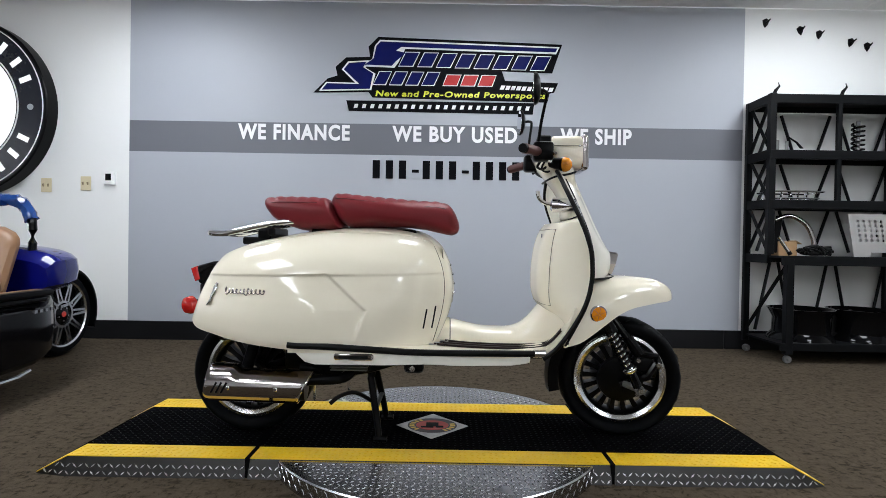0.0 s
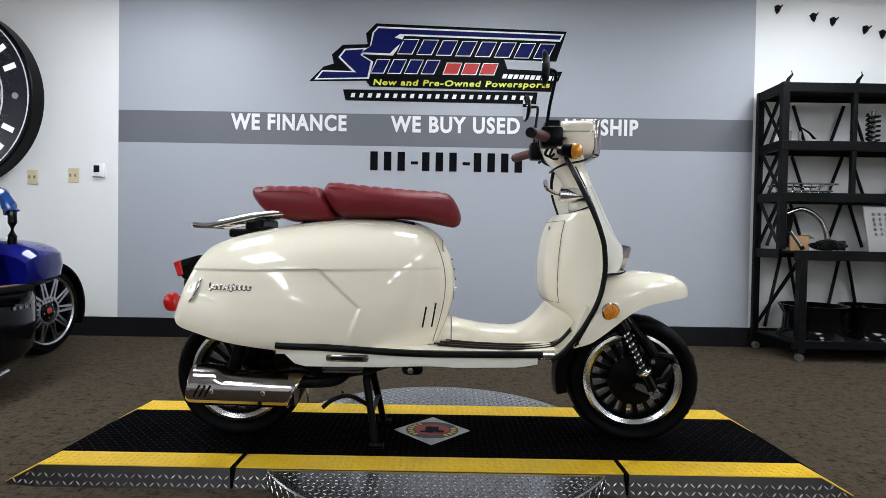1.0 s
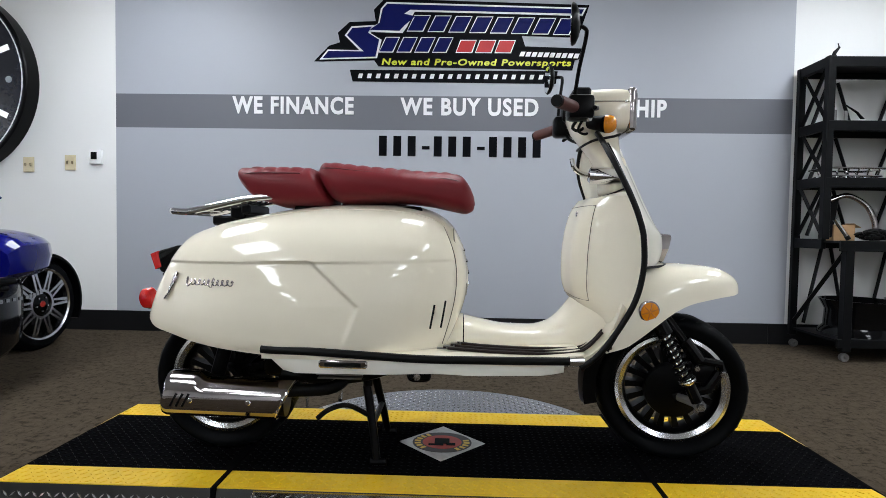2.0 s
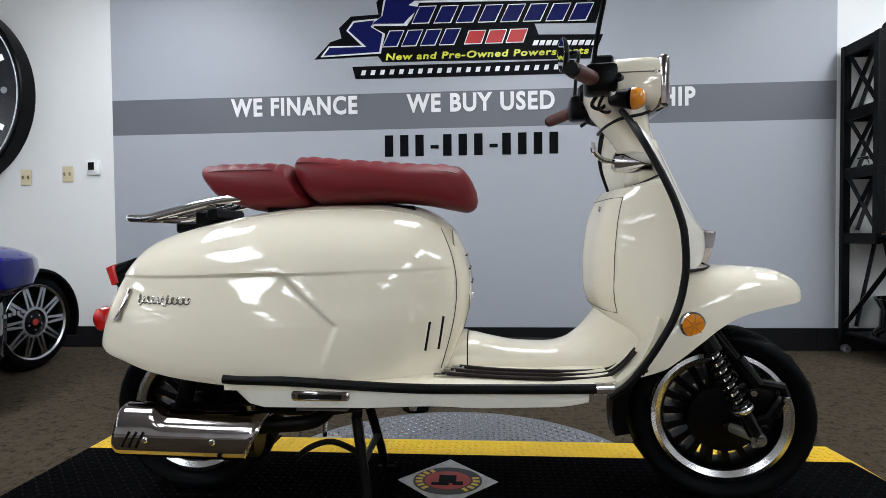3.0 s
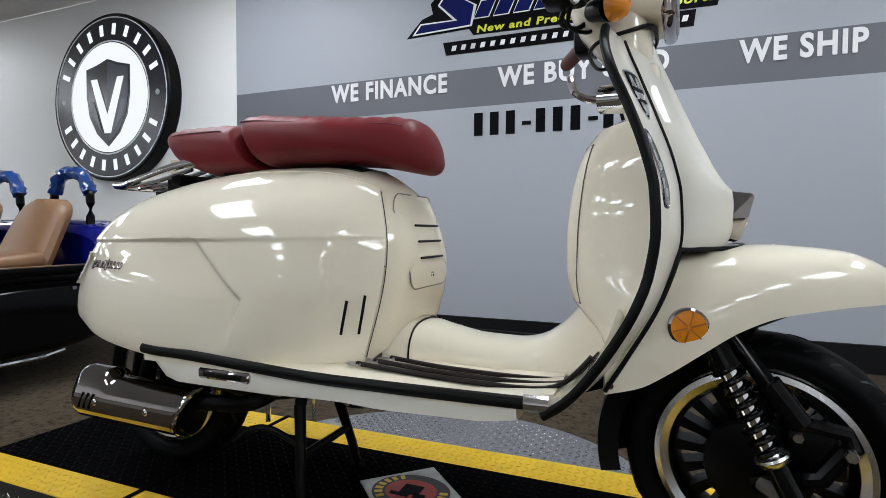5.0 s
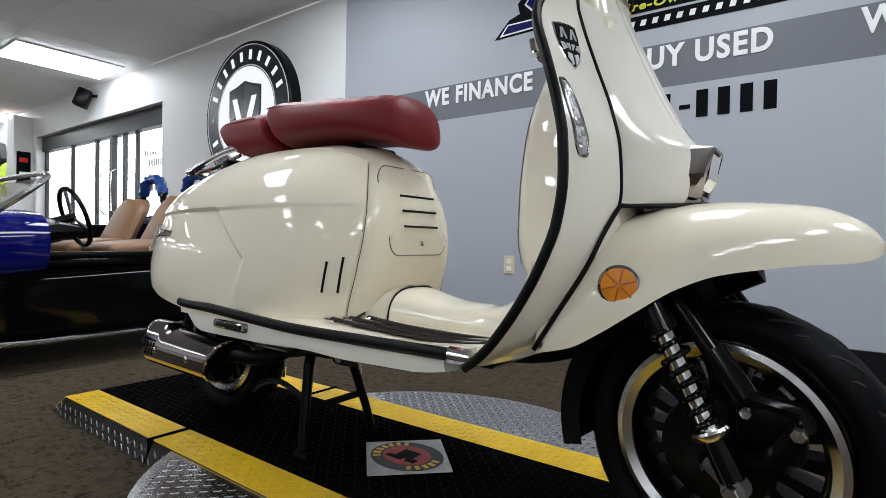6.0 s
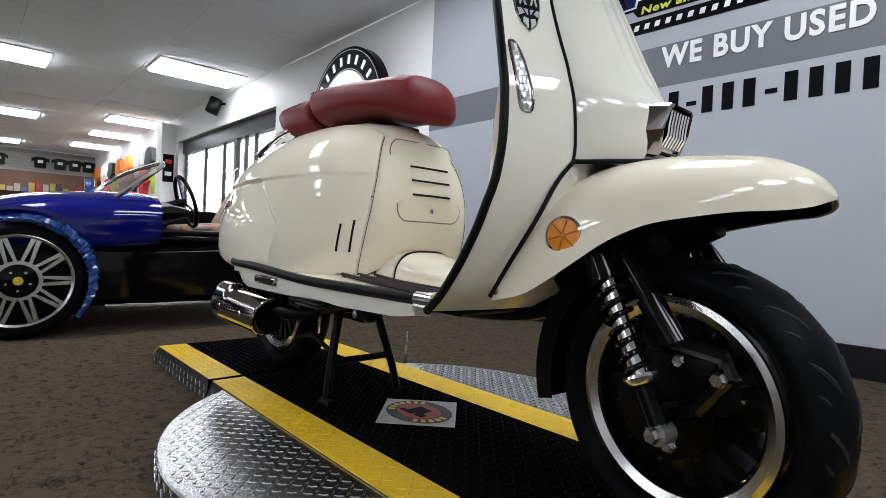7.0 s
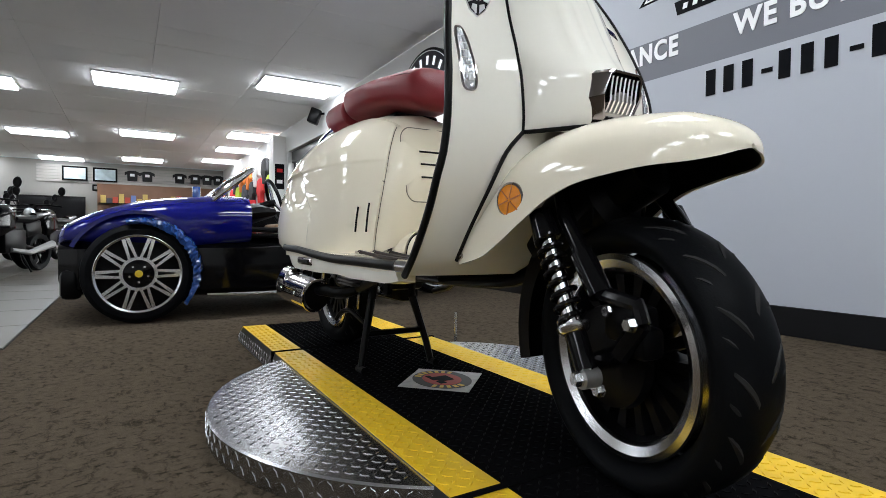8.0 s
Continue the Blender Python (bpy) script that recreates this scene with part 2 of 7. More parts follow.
def prism(poly, m, depth, bevel=0.0, bm=None, seg=1):
    """A flat outline in the local xy of m, drawn out along its z."""
    bm = bm or bmesh.new()
    lo = [bm.verts.new(m @ V((x, y, 0))) for x, y in poly]
    hi = [bm.verts.new(m @ V((x, y, depth))) for x, y in poly]
    fs = [bm.faces.new(lo[::-1]), bm.faces.new(hi)]
    n = len(poly)
    for i in range(n):
        fs.append(bm.faces.new((lo[i], lo[(i + 1) % n], hi[(i + 1) % n], hi[i])))
    if bevel:
        es = list({e for v in hi for e in v.link_edges if all(w in hi for w in e.verts)})
        bmesh.ops.bevel(bm, geom=es, offset=bevel, segments=seg, affect="EDGES", profile=0.5)
    return bm


def table(rows, x):
    """Smooth look-up in rows of (x, value, ...): a cubic that does not overshoot."""
    if x <= rows[0][0]:
        return rows[0][1:]
    if x >= rows[-1][0]:
        return rows[-1][1:]
    i = 0
    while x > rows[i + 1][0]:
        i += 1
    a, b = rows[i], rows[i + 1]
    h = b[0] - a[0]
    t = (x - a[0]) / h
    out = []
    for c in range(1, len(a)):
        d = (b[c] - a[c]) / h
        da = db = d
        if i > 0:
            e = (a[c] - rows[i - 1][c]) / (a[0] - rows[i - 1][0])
            da = 0.0 if e * d <= 0 else 2 * e * d / (e + d)
        if i + 2 < len(rows):
            e = (rows[i + 2][c] - b[c]) / (rows[i + 2][0] - b[0])
            db = 0.0 if e * d <= 0 else 2 * e * d / (e + d)
        t2, t3 = t * t, t * t * t
        out.append(a[c] * (2 * t3 - 3 * t2 + 1) + h * da * (t3 - 2 * t2 + t) + b[c] * (3 * t2 - 2 * t3) + h * db * (t3 - t2))
    return tuple(out)


def step(a, b, x):
    t = min(max((x - a) / (b - a), 0.0), 1.0)
    return t * t * (3 - 2 * t)


XZ = Matrix(((1, 0, 0, 0), (0, 0, -1, 0), (0, 1, 0, 0), (0, 0, 0, 1)))  # local x, y, z -> room x, z, -y


def axis_y(x, y, z):
    """A turning frame at a place whose local z runs along the room's -y."""
    return Matrix.Translation((x, y, z)) @ XZ


def along(p, q):
    """A frame at p whose local z points to q."""
    d = V(q) - V(p)
    return Matrix.Translation(p) @ d.to_track_quat("Z", "Y").to_matrix().to_4x4()


def lettering(text, size, x, y, z, thick, wide, group, label, material, fat=0.0, shear=0.0):
    cu = bpy.data.curves.new("lettering", "FONT")
    cu.body = text
    cu.size = size
    cu.extrude = thick
    cu.offset = fat
    cu.shear = shear
    cu.resolution_u = 4
    cu.space_character = 1.14
    tmp = bpy.data.objects.new("lettering", cu)
    scene.collection.objects.link(tmp)
    bpy.context.view_layer.update()
    me = bpy.data.meshes.new_from_object(tmp.evaluated_get(bpy.context.evaluated_depsgraph_get()))
    bpy.data.objects.remove(tmp)
    xs = [v.co.x for v in me.vertices]
    ys = [v.co.y for v in me.vertices]
    w = max(xs) - min(xs)
    h = max(ys) - min(ys)
    x0, y0 = min(xs), min(ys)
    for v in me.vertices:
        px, py, pz = v.co
        v.co = (x + (px - x0) / w * wide, y - pz, z + (py - y0) / h * size)
    me.update()
    # every letter is a part of its own
    g = thing("wall_lettering", Matrix.Translation((x, y, z)), label, "lettering", group)
    bm = bmesh.new()
    bm.from_mesh(me)
    bpy.data.meshes.remove(me)
    seen = set()
    islands = []
    for v0 in bm.verts:
        if v0 in seen:
            continue
        stack, island = [v0], []
        seen.add(v0)
        while stack:
            v = stack.pop()
            island.append(v)
            for e in v.link_edges:
                w2 = e.other_vert(v)
                if w2 not in seen:
                    seen.add(w2)
                    stack.append(w2)
        islands.append(island)
    letters = []
    for island in sorted(islands, key=lambda n: min(v.co.x for v in n) - max(v.co.x for v in n)):
        mid = (min(v.co.x for v in island) + max(v.co.x for v in island)) / 2
        for a, b, group_verts in letters:
            if a <= mid <= b:
                group_verts.extend(island)
                break
        else:
            letters.append((min(v.co.x for v in island), max(v.co.x for v in island), list(island)))
    for a, b, verts in sorted(letters, key=lambda n: n[0]):
        piece = bmesh.new()
        made = {v: piece.verts.new(v.co) for v in verts}
        for f in {f for v in verts for f in v.link_faces}:
            piece.faces.new([made[v] for v in f.verts])
        part("letter", piece, material, g, smooth=False, world_space=True)
    bm.free()
    return g


# ---- the room ----
XA, XB, YA = -17.6, 5.2, -8.2


def room():
    bm = bmesh.new()
    box(bm, ((XA + XB) / 2, (YA + WALL) / 2, FLOOR - 0.05), (XB - XA + 0.4, WALL - YA + 0.4, 0.1))
    solo("floor", bm, CARPET, "brown-grey flecked loop pile carpet floor", "floor", "structure")
    # tiled aisle across the showroom
    aisle = solo("tile_aisle", boxes(((-1.35 - 0.61 * 13, -1.27 - 0.61 * 3, FLOOR + 0.001), (0.61 * 26, 0.61 * 6, 0.006))), GROUT, "pale polished square tiles laid into the carpet", "floor", "structure")
    me = finish(box(bmesh.new(), (0, 0, 0), (0.603, 0.603, 0.006), None, 0.0012), False)
    me.materials.append(TILE)
    for i in range(26):
        for j in range(6):
            ob = new("tile", me)
            ob.parent = aisle
            ob.matrix_basis = Matrix.Translation((-1.35 - 0.61 * (i + 0.5), -1.27 - 0.61 * (j + 0.5), FLOOR + 0.0045))

    # north wall: white, with a grey field and a darker band; an opening for the shop front
    hx0, hx1, hz1 = -9.3, -5.25, 2.05
    bm = boxes((((XA + hx0) / 2, WALL + 0.1, (CEIL + FLOOR) / 2), (hx0 - XA, 0.2, CEIL - FLOOR)), (((hx0 + hx1) / 2, WALL + 0.1, (hz1 + CEIL) / 2), (hx1 - hx0, 0.2, CEIL - hz1)),
               (((hx1 - 2.30) / 2, WALL + 0.1, (CEIL + FLOOR) / 2), (-2.30 - hx1, 0.2, CEIL - FLOOR)), (((2.27 + XB) / 2, WALL + 0.1, (CEIL + FLOOR) / 2), (XB - 2.27, 0.2, CEIL - FLOOR)))
    solo("wall_north", bm, WALLWHITE, "white painted showroom wall with a shop front opening", "wall", "structure")
    bm = boxes(((-0.015, WALL + 0.1, (1.37 + FLOOR) / 2), (4.57, 0.2, 1.37 - FLOOR)), ((-0.015, WALL + 0.1, 2.05), (4.57, 0.2, 0.9)))
    solo("wall_panel_grey", bm, WALLGREY, "light grey painted field of the showroom wall", "wall", "structure")
    bm = boxes(((-0.015, WALL + 0.1, 1.485), (4.57, 0.2, 0.23)))
    solo("wall_band", bm, WALLBAND, "mid grey painted band across the wall", "wall", "structure")
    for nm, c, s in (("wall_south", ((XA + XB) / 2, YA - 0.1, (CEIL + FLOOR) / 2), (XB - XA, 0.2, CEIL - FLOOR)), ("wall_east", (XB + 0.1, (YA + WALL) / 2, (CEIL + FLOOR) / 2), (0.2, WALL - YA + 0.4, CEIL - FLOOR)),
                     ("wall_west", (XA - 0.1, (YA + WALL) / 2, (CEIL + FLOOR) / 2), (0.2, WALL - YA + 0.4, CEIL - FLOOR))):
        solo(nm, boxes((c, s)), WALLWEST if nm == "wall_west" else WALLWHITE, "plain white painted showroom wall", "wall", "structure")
    bm = bmesh.new()
    for a, b in ((XA, hx0), (hx1, 2.16), (2.16, XB)):
        box(bm, ((a + b) / 2, WALL - 0.006, (0.104 + FLOOR) / 2), (b - a - 0.002, 0.012, 0.104 - FLOOR), None, 0.003)
    solo("baseboard", bm, BASEBLACK, "black vinyl cove base along the wall", "baseboard", "structure")

    # ceiling of lay-in tiles, one mesh, round the lamp openings
    # the last lamp, at (0.45, 0.4), is unseen, added to brighten the wall's middle
    holes = [(max(x + (0.5 if x < -5 else 0.0) * (y - 1.2), XA + 0.5), y + (0.25 if x < -9 else 0.0) if x < -5 else y - 0.55) for x in LAMP_ROWS for y in LAMP_COLS] + [(-12.6, 1.5), (0.45, 0.4)]
    bm = bmesh.new()
    nx, ny = int((XB - XA) / 0.61) + 1, int((WALL - YA) / 1.22) + 1
    box(bm, ((XA + XB) / 2, (YA + WALL) / 2, CEIL + 0.09), (XB - XA + 0.4, WALL - YA + 0.4, 0.1))
    for i in range(nx):
        for j in range(ny):
            x0, x1 = XA + 0.61 * i, min(XA + 0.61 * (i + 1), XB)
            y1, y0 = WALL - 1.22 * j, max(WALL - 1.22 * (j + 1), YA)
            if x1 - x0 < 0.05 or y1 - y0 < 0.05:
                continue
            dz = random.uniform(-0.0015, 0.0015)
            box(bm, ((x0 + x1) / 2, (y0 + y1) / 2, CEIL + 0.02 + dz), (x1 - x0 - 0.004, y1 - y0 - 0.004, 0.03))
    solo("ceiling", bm, CEILTILE, "off-white lay-in tile ceiling", "ceiling", "structure")

    # lamps
    L, W = 0.98, 0.62
    proto = thing("ceiling_light", Matrix.Translation((holes[0][0], holes[0][1], CEIL)), "white troffer lamp with a glowing flat diffuser in the ceiling", "ceiling light", "ceiling lights")
    bm = bmesh.new()
    for sx in (-1, 1):
        box(bm, (sx * (W / 2 + 0.012), 0, -0.004), (0.024, L + 0.05, 0.02))
    for sy in (-1, 1):
        box(bm, (0, sy * (L / 2 + 0.012), -0.004), (W, 0.024, 0.02))
    part("frame", bm, CEILBAR, proto)
    part("diffuser", boxes(((0, 0, -0.018), (W, L, 0.046))), PANELGLOW, proto)
    for x, y in holes[1:]:
        again(proto, Matrix.Translation((x, y, CEIL)))


PLAN = ROOM
room()
PLAN = Matrix()


# ---- the turntable ----
DECK = 0.022


def lug(bm, m, a, length=0.021, width=0.0060, high=0.0018):
    """One raised lozenge of a tread plate."""
    c, s = math.cos(a), math.sin(a)
    pts = ((-length / 2, 0), (0, -width / 2), (length / 2, 0), (0, width / 2))
    base = [bm.verts.new(m @ V((x * c - y * s, x * s + y * c, 0))) for x, y in pts]
    top = [bm.verts.new(m @ V((0.72 * (x * c - y * s), 0.72 * (x * s + y * c), high))) for x, y in pts]
    bm.faces.new(top)
    for i in range(4):
        bm.faces.new((base[i], base[(i + 1) % 4], top[(i + 1) % 4], top[i]))


def lugs(inside, x0, x1, y0, y1, m, pitch=0.023):
    bm = bmesh.new()
    i = 0
    x = x0
    while x < x1:
        j = 0
        y = y0
        while y < y1:
            if inside(x, y):
                lug(bm, m @ Matrix.Translation((x, y, 0)), math.pi / 4 if (i + j) % 2 else -math.pi / 4)
            y += pitch
            j += 1
        x += pitch
        i += 1
    return bm


Y0, Y1, Y2, Y3 = -0.335, -0.233, 0.2, 0.322     # outer and inner edges of the yellow strips
CX, CY, CR = 0.02, 0.0, 0.635


def turntable():
    t = thing("motorcycle_turntable", Matrix.Translation((CX, CY, 0)), "low tread plate turntable with black deck and yellow edges", "turntable")
    bm = lathe([(0.0, DECK - 0.005), (CR - 0.004, DECK - 0.005), (CR, DECK - 0.009), (CR, GROUND + 0.001), (CR - 0.02, GROUND + 0.001)], Matrix.Translation((CX, CY, 0)), 96)
    part("disc", bm, DIAMOND, t, "round bright tread plate disc", world_space=True)
    edge = Matrix.Translation((0, 0, DECK - 0.005))

    def on_disc(x, y):
        return (x - CX) ** 2 + (y - CY) ** 2 < (CR - 0.02) ** 2 and not Y0 - 0.01 < y < Y3 + 0.01
    part("disc_tread", lugs(on_disc, CX - CR, CX + CR, CY - CR, CY + CR, edge, 0.021), DIAMOND, t, world_space=True, smooth=False, kind="stuff")
    # lugs round the rim of the disc
    bm = bmesh.new()
    for i in range(190):
        q = 2 * math.pi * i / 190
        for row in range(2):
            m = Matrix.Translation((CX + CR * math.cos(q), CY + CR * math.sin(q), -0.022 + 0.024 * row)) @ Matrix.Rotation(q, 4, "Z") @ Matrix.Rotation(math.pi / 2, 4, "Y")
            lug(bm, m, 0.7 if (i + row) % 2 else -0.7, 0.022, 0.007, 0.0014)
    part("rim_tread", bm, DIAMOND, t, world_space=True, smooth=False, kind="stuff")

    def slab(top, y0, y1, th=0.01):
        """A plate whose upper edge follows the (x, z) points of top."""
        return rings(bmesh.new(), [[V((x, y0, z)), V((x, y1, z)), V((x, y1, max(z - th, GROUND + 0.001))), V((x, y0, max(z - th, GROUND + 0.001)))] for x, z in top])

    XJ, XF, XE = 0.622, 1.24, 1.345
    LIP = GROUND + 0.007
    for nm, o in (("deck", 0), ("ramp", 1), ("ramp", -1)):
        top = [(o * x, z) for x, z in ((XJ + 0.006, DECK), (XF, DECK), (XE, LIP))] if o else [(-XJ + 0.006, DECK), (XJ - 0.006, DECK)]
        deck = part(nm, slab(top, Y1, Y2), DECKBLACK, t, "black grit-coated tread plate", smooth=False, world_space=True)
        for ya, yb in ((Y0, Y1), (Y2, Y3)):
            part("yellow_edge", slab(top, ya, yb), YELLOW, deck, "yellow painted tread plate edge", smooth=False, world_space=True)
        # upright skirts of tread plate
        for y, sy in ((Y0, -1), (Y3, 1)):
            loops = [[V((x, y, z - 0.003)), V((x, y + sy * 0.022 * (z - GROUND) / (DECK - GROUND), GROUND + 0.001)), V((x, y - sy * 0.02, GROUND + 0.001)), V((x, y - sy * 0.02, z - 0.005))] for x, z in top]
            part("skirt", rings(bmesh.new(), loops), DARKPLATE, deck, "dull tread plate skirt", smooth=False, world_space=True)
            bm = bmesh.new()
            xa, xb = top[0][0], top[-1][0]
            n = int(abs(xb - xa) / 0.021)
            for k in range(n):
                x = xa + (xb - xa) * (k + 0.5) / n
                h = (DECK if abs(x) < XF else DECK + (LIP - DECK) * (abs(x) - XF) / (XE - XF)) - GROUND
                for r in range(3):
                    zz = 0.012 + 0.022 * r
                    if zz > h - 0.012:
                        continue
                    m = Matrix.Translation((x, y + sy * 0.022 * (h - zz) / (DECK - GROUND), GROUND + zz)) @ Matrix.Rotation(-sy * 1.27, 4, "X")
                    lug(bm, m, 0.75 if (k + r) % 2 else -0.75, 0.026, 0.007, 0.002)
            part("skirt_tread", bm, DIAMOND, deck, smooth=False, world_space=True, kind="stuff")
        # raised pattern
        lo, hi = (XJ + 0.02, XF - 0.01) if o > 0 else (-XF + 0.01, -XJ - 0.02) if o else (-XJ + 0.02, XJ - 0.02)
        m = Matrix.Translation((0, 0, DECK))
        part("deck_tread", lugs(lambda x, y: True, lo, hi, Y1 + 0.015, Y2 - 0.005, m), DECKLUG, deck, smooth=False, world_space=True, kind="stuff")
        for ya, yb in ((Y0, Y1), (Y2, Y3)):
            part("edge_tread", lugs(lambda x, y: True, lo, hi, ya + 0.012, yb - 0.006, m, 0.022), YELLOW, deck, smooth=False, world_space=True, kind="stuff")
    for s in (-1, 1):
        part("joint", boxes(((s * XJ, (Y0 + Y3) / 2, (DECK + 0.003 + GROUND) / 2), (0.014, Y3 - Y0 + 0.02, DECK + 0.003 - GROUND))), DECKBLACK, t, "black gap between deck and ramp", world_space=True)

    # round emblem on a pale diamond plate
    d = thing("deck_emblem", Matrix.Translation((0.0, 0.008, DECK + 0.0024)), "pale square emblem plate with worn red roundel on deck", "emblem")
    bm = prism([(-0.145, 0), (0.0, -0.145), (0.145, 0), (0, 0.145)], Matrix(), 0.002)
    part("plate", bm, mat("scuffed_pale_vinyl", (0.42, 0.42, 0.41), 0.4, var=0.6, scale=22, bump=0.1, fine=0.2), d, smooth=False)
    bm = lathe([(0.0, 0.003), (0.1, 0.003), (0.1, 0.001)], Matrix.Diagonal((1, 0.84, 1, 1)), 40)
    part("ring", bm, mat("worn_black_vinyl", (0.02, 0.016, 0.014), 0.4, var=0.4, scale=30), d)
    bm = lathe([(0.0, 0.004), (0.066, 0.004), (0.066, 0.002)], Matrix.Diagonal((1, 0.84, 1, 1)), 40)
    part("roundel", bm, mat("worn_red_vinyl", (0.42, 0.03, 0.015), 0.4, var=0.6, scale=20), d)
    part("motif", boxes(((0, 0.005, 0.0045), (0.05, 0.045, 0.001)), ((0.03, -0.02, 0.0045), (0.03, 0.02, 0.001)), ((-0.02, -0.025, 0.0045), (0.05, 0.014, 0.001))), LETTERDARK, d, smooth=False)
    gold = mat("faded_gold_vinyl", (0.72, 0.5, 0.07), 0.4)
    for a0, n in ((2.2, 7), (-0.9, 5)):
        for k in range(n):
            q = a0 + k * 0.28
            part("edge_bar", box(bmesh.new(), (0.083 * math.cos(q), 0.07 * math.sin(q), 0.0035), (0.02, 0.011, 0.001), Matrix.Rotation(q, 3, "Z")), gold, d, smooth=False)
    # a thin steel pin on the far side of the disc
    p = thing("steel_pin", Matrix.Translation((-0.58, 0.42, GROUND)), "short upright bare steel pin beside the turntable", "pin")
    part("shaft", lathe([(0, 0.165), (0.006, 0.165), (0.007, 0.158), (0.007, 0.0), (0, 0)], Matrix(), 10), ALU, p)
    part("foot", lathe([(0, 0.004), (0.02, 0.004), (0.02, 0.0)], Matrix(), 12), ALU, p)


turntable()


# ---- the scooter ----
FX, FZ, FR = 0.712, DECK + 0.234, 0.234
RX, RZ, RR = -0.70, DECK + 0.234, 0.234

TOPC = [(-0.832, 0.655), (-0.812, 0.694), (-0.780, 0.730), (-0.695, 0.764), (-0.582, 0.790), (-0.443, 0.815), (-0.316, 0.827), (-0.15, 0.826), (-0.061, 0.812), (-0.01, 0.790), (0.03, 0.754), (0.05, 0.72)]
BOTC = [(-0.893, 0.486), (-0.884, 0.466), (-0.848, 0.446), (-0.77, 0.431), (-0.698, 0.417), (-0.6, 0.402), (-0.45, 0.388), (-0.3, 0.382), (-0.15, 0.378), (-0.06, 0.382), (0.0, 0.40), (0.03, 0.43)]
WIDE = [(0.0, 0.115), (0.02, 0.138), (0.05, 0.158), (0.09, 0.180), (0.18, 0.222), (0.3, 0.280), (0.42, 0.316), (0.55, 0.333), (0.66, 0.316), (0.76, 0.278), (0.84, 0.235), (0.90, 0.200), (0.945, 0.168), (0.975, 0.128), (0.992, 0.078), (1.0, 0.000)]
SHAPE = [(0.0, 0.955), (0.1, 0.988), (0.22, 1.0), (0.35, 0.995), (0.5, 0.962), (0.6, 0.923), (0.7, 0.86), (0.8, 0.752), (0.88, 0.615), (0.94, 0.455), (0.98, 0.26), (1.0, 0.0)]


def curve_at(pts, u):
    k = u * (len(pts) - 1)
    i = min(int(k), len(pts) - 2)
    t = k - i
    p0, p1, p2, p3 = (V(pts[max(i - 1, 0)]), V(pts[i]), V(pts[i + 1]), V(pts[min(i + 2, len(pts) - 1)]))
    return 0.5 * ((2 * p1) + (p2 - p0) * t + (2 * p0 - 5 * p1 + 4 * p2 - p3) * t * t + (3 * p1 - p0 - 3 * p2 + p3) * t ** 3)


def crease(x, z):
    """How far the side panel's skin steps in at its pressed lines."""
    d = 0.0
    zc = 0.642 + 0.02 * (x + 0.75)
    if z > 0.53:
        xl = -0.351 + (0.641 - z) * (0.125 / 0.112)
    else:
        xl = -0.226 - (0.53 - z) * 0.36
    behind = 1 - step(-0.45, -0.05, x)
    fade = step(-0.86, -0.80, x) * (1 - step(0.0, 0.06, x))
    # ledge: the skin below the line lies deeper
    d -= (0.003 + 0.006 * behind) * (1 - step(zc - 0.008, zc + 0.002, z)) * step(zc - 0.16, zc - 0.02, z) * fade
    # slanting fold: the skin behind the line lies deeper
    f = step(0.40, 0.50, z) * (1 - step(zc - 0.002, zc + 0.004, z))
    d -= 0.011 * (1 - step(xl - 0.015, xl + 0.001, x)) * step(xl - 0.20, xl - 0.02, x) * f
    return d


def skin(u, s, side, off=0.0):
    """A point of the rear bodywork: u from tail to front, s from sill to spine."""
    b, t = curve_at(BOTC, u), curve_at(TOPC, u)
    w = table(WIDE, u)[0]
    x = b.x + (t.x - b.x) * s + 0.035 * step(0.8, 1.0, u) * math.sin(math.pi * s)
    z = b.y + (t.y - b.y) * s
    y = w * table(SHAPE, s)[0]
    k = crease(x, z) if w > 0.12 else 0.0
    # plan rounding at the tail
    y = max(y + k, 0.0) + off * (0.3 + 0.7 * (1 - s * s))
    return V((x, side * y, z + off * s * s * 0.6))


STAND = Matrix.Translation((0, -0.045, 0)) @ Matrix.Diagonal((1, 0.86, 1, 1))     # where the scooter stands on the deck, and how wide it is
FORK = Matrix.Translation((0.022, -0.03, 0))                                       # the steered wheel below it


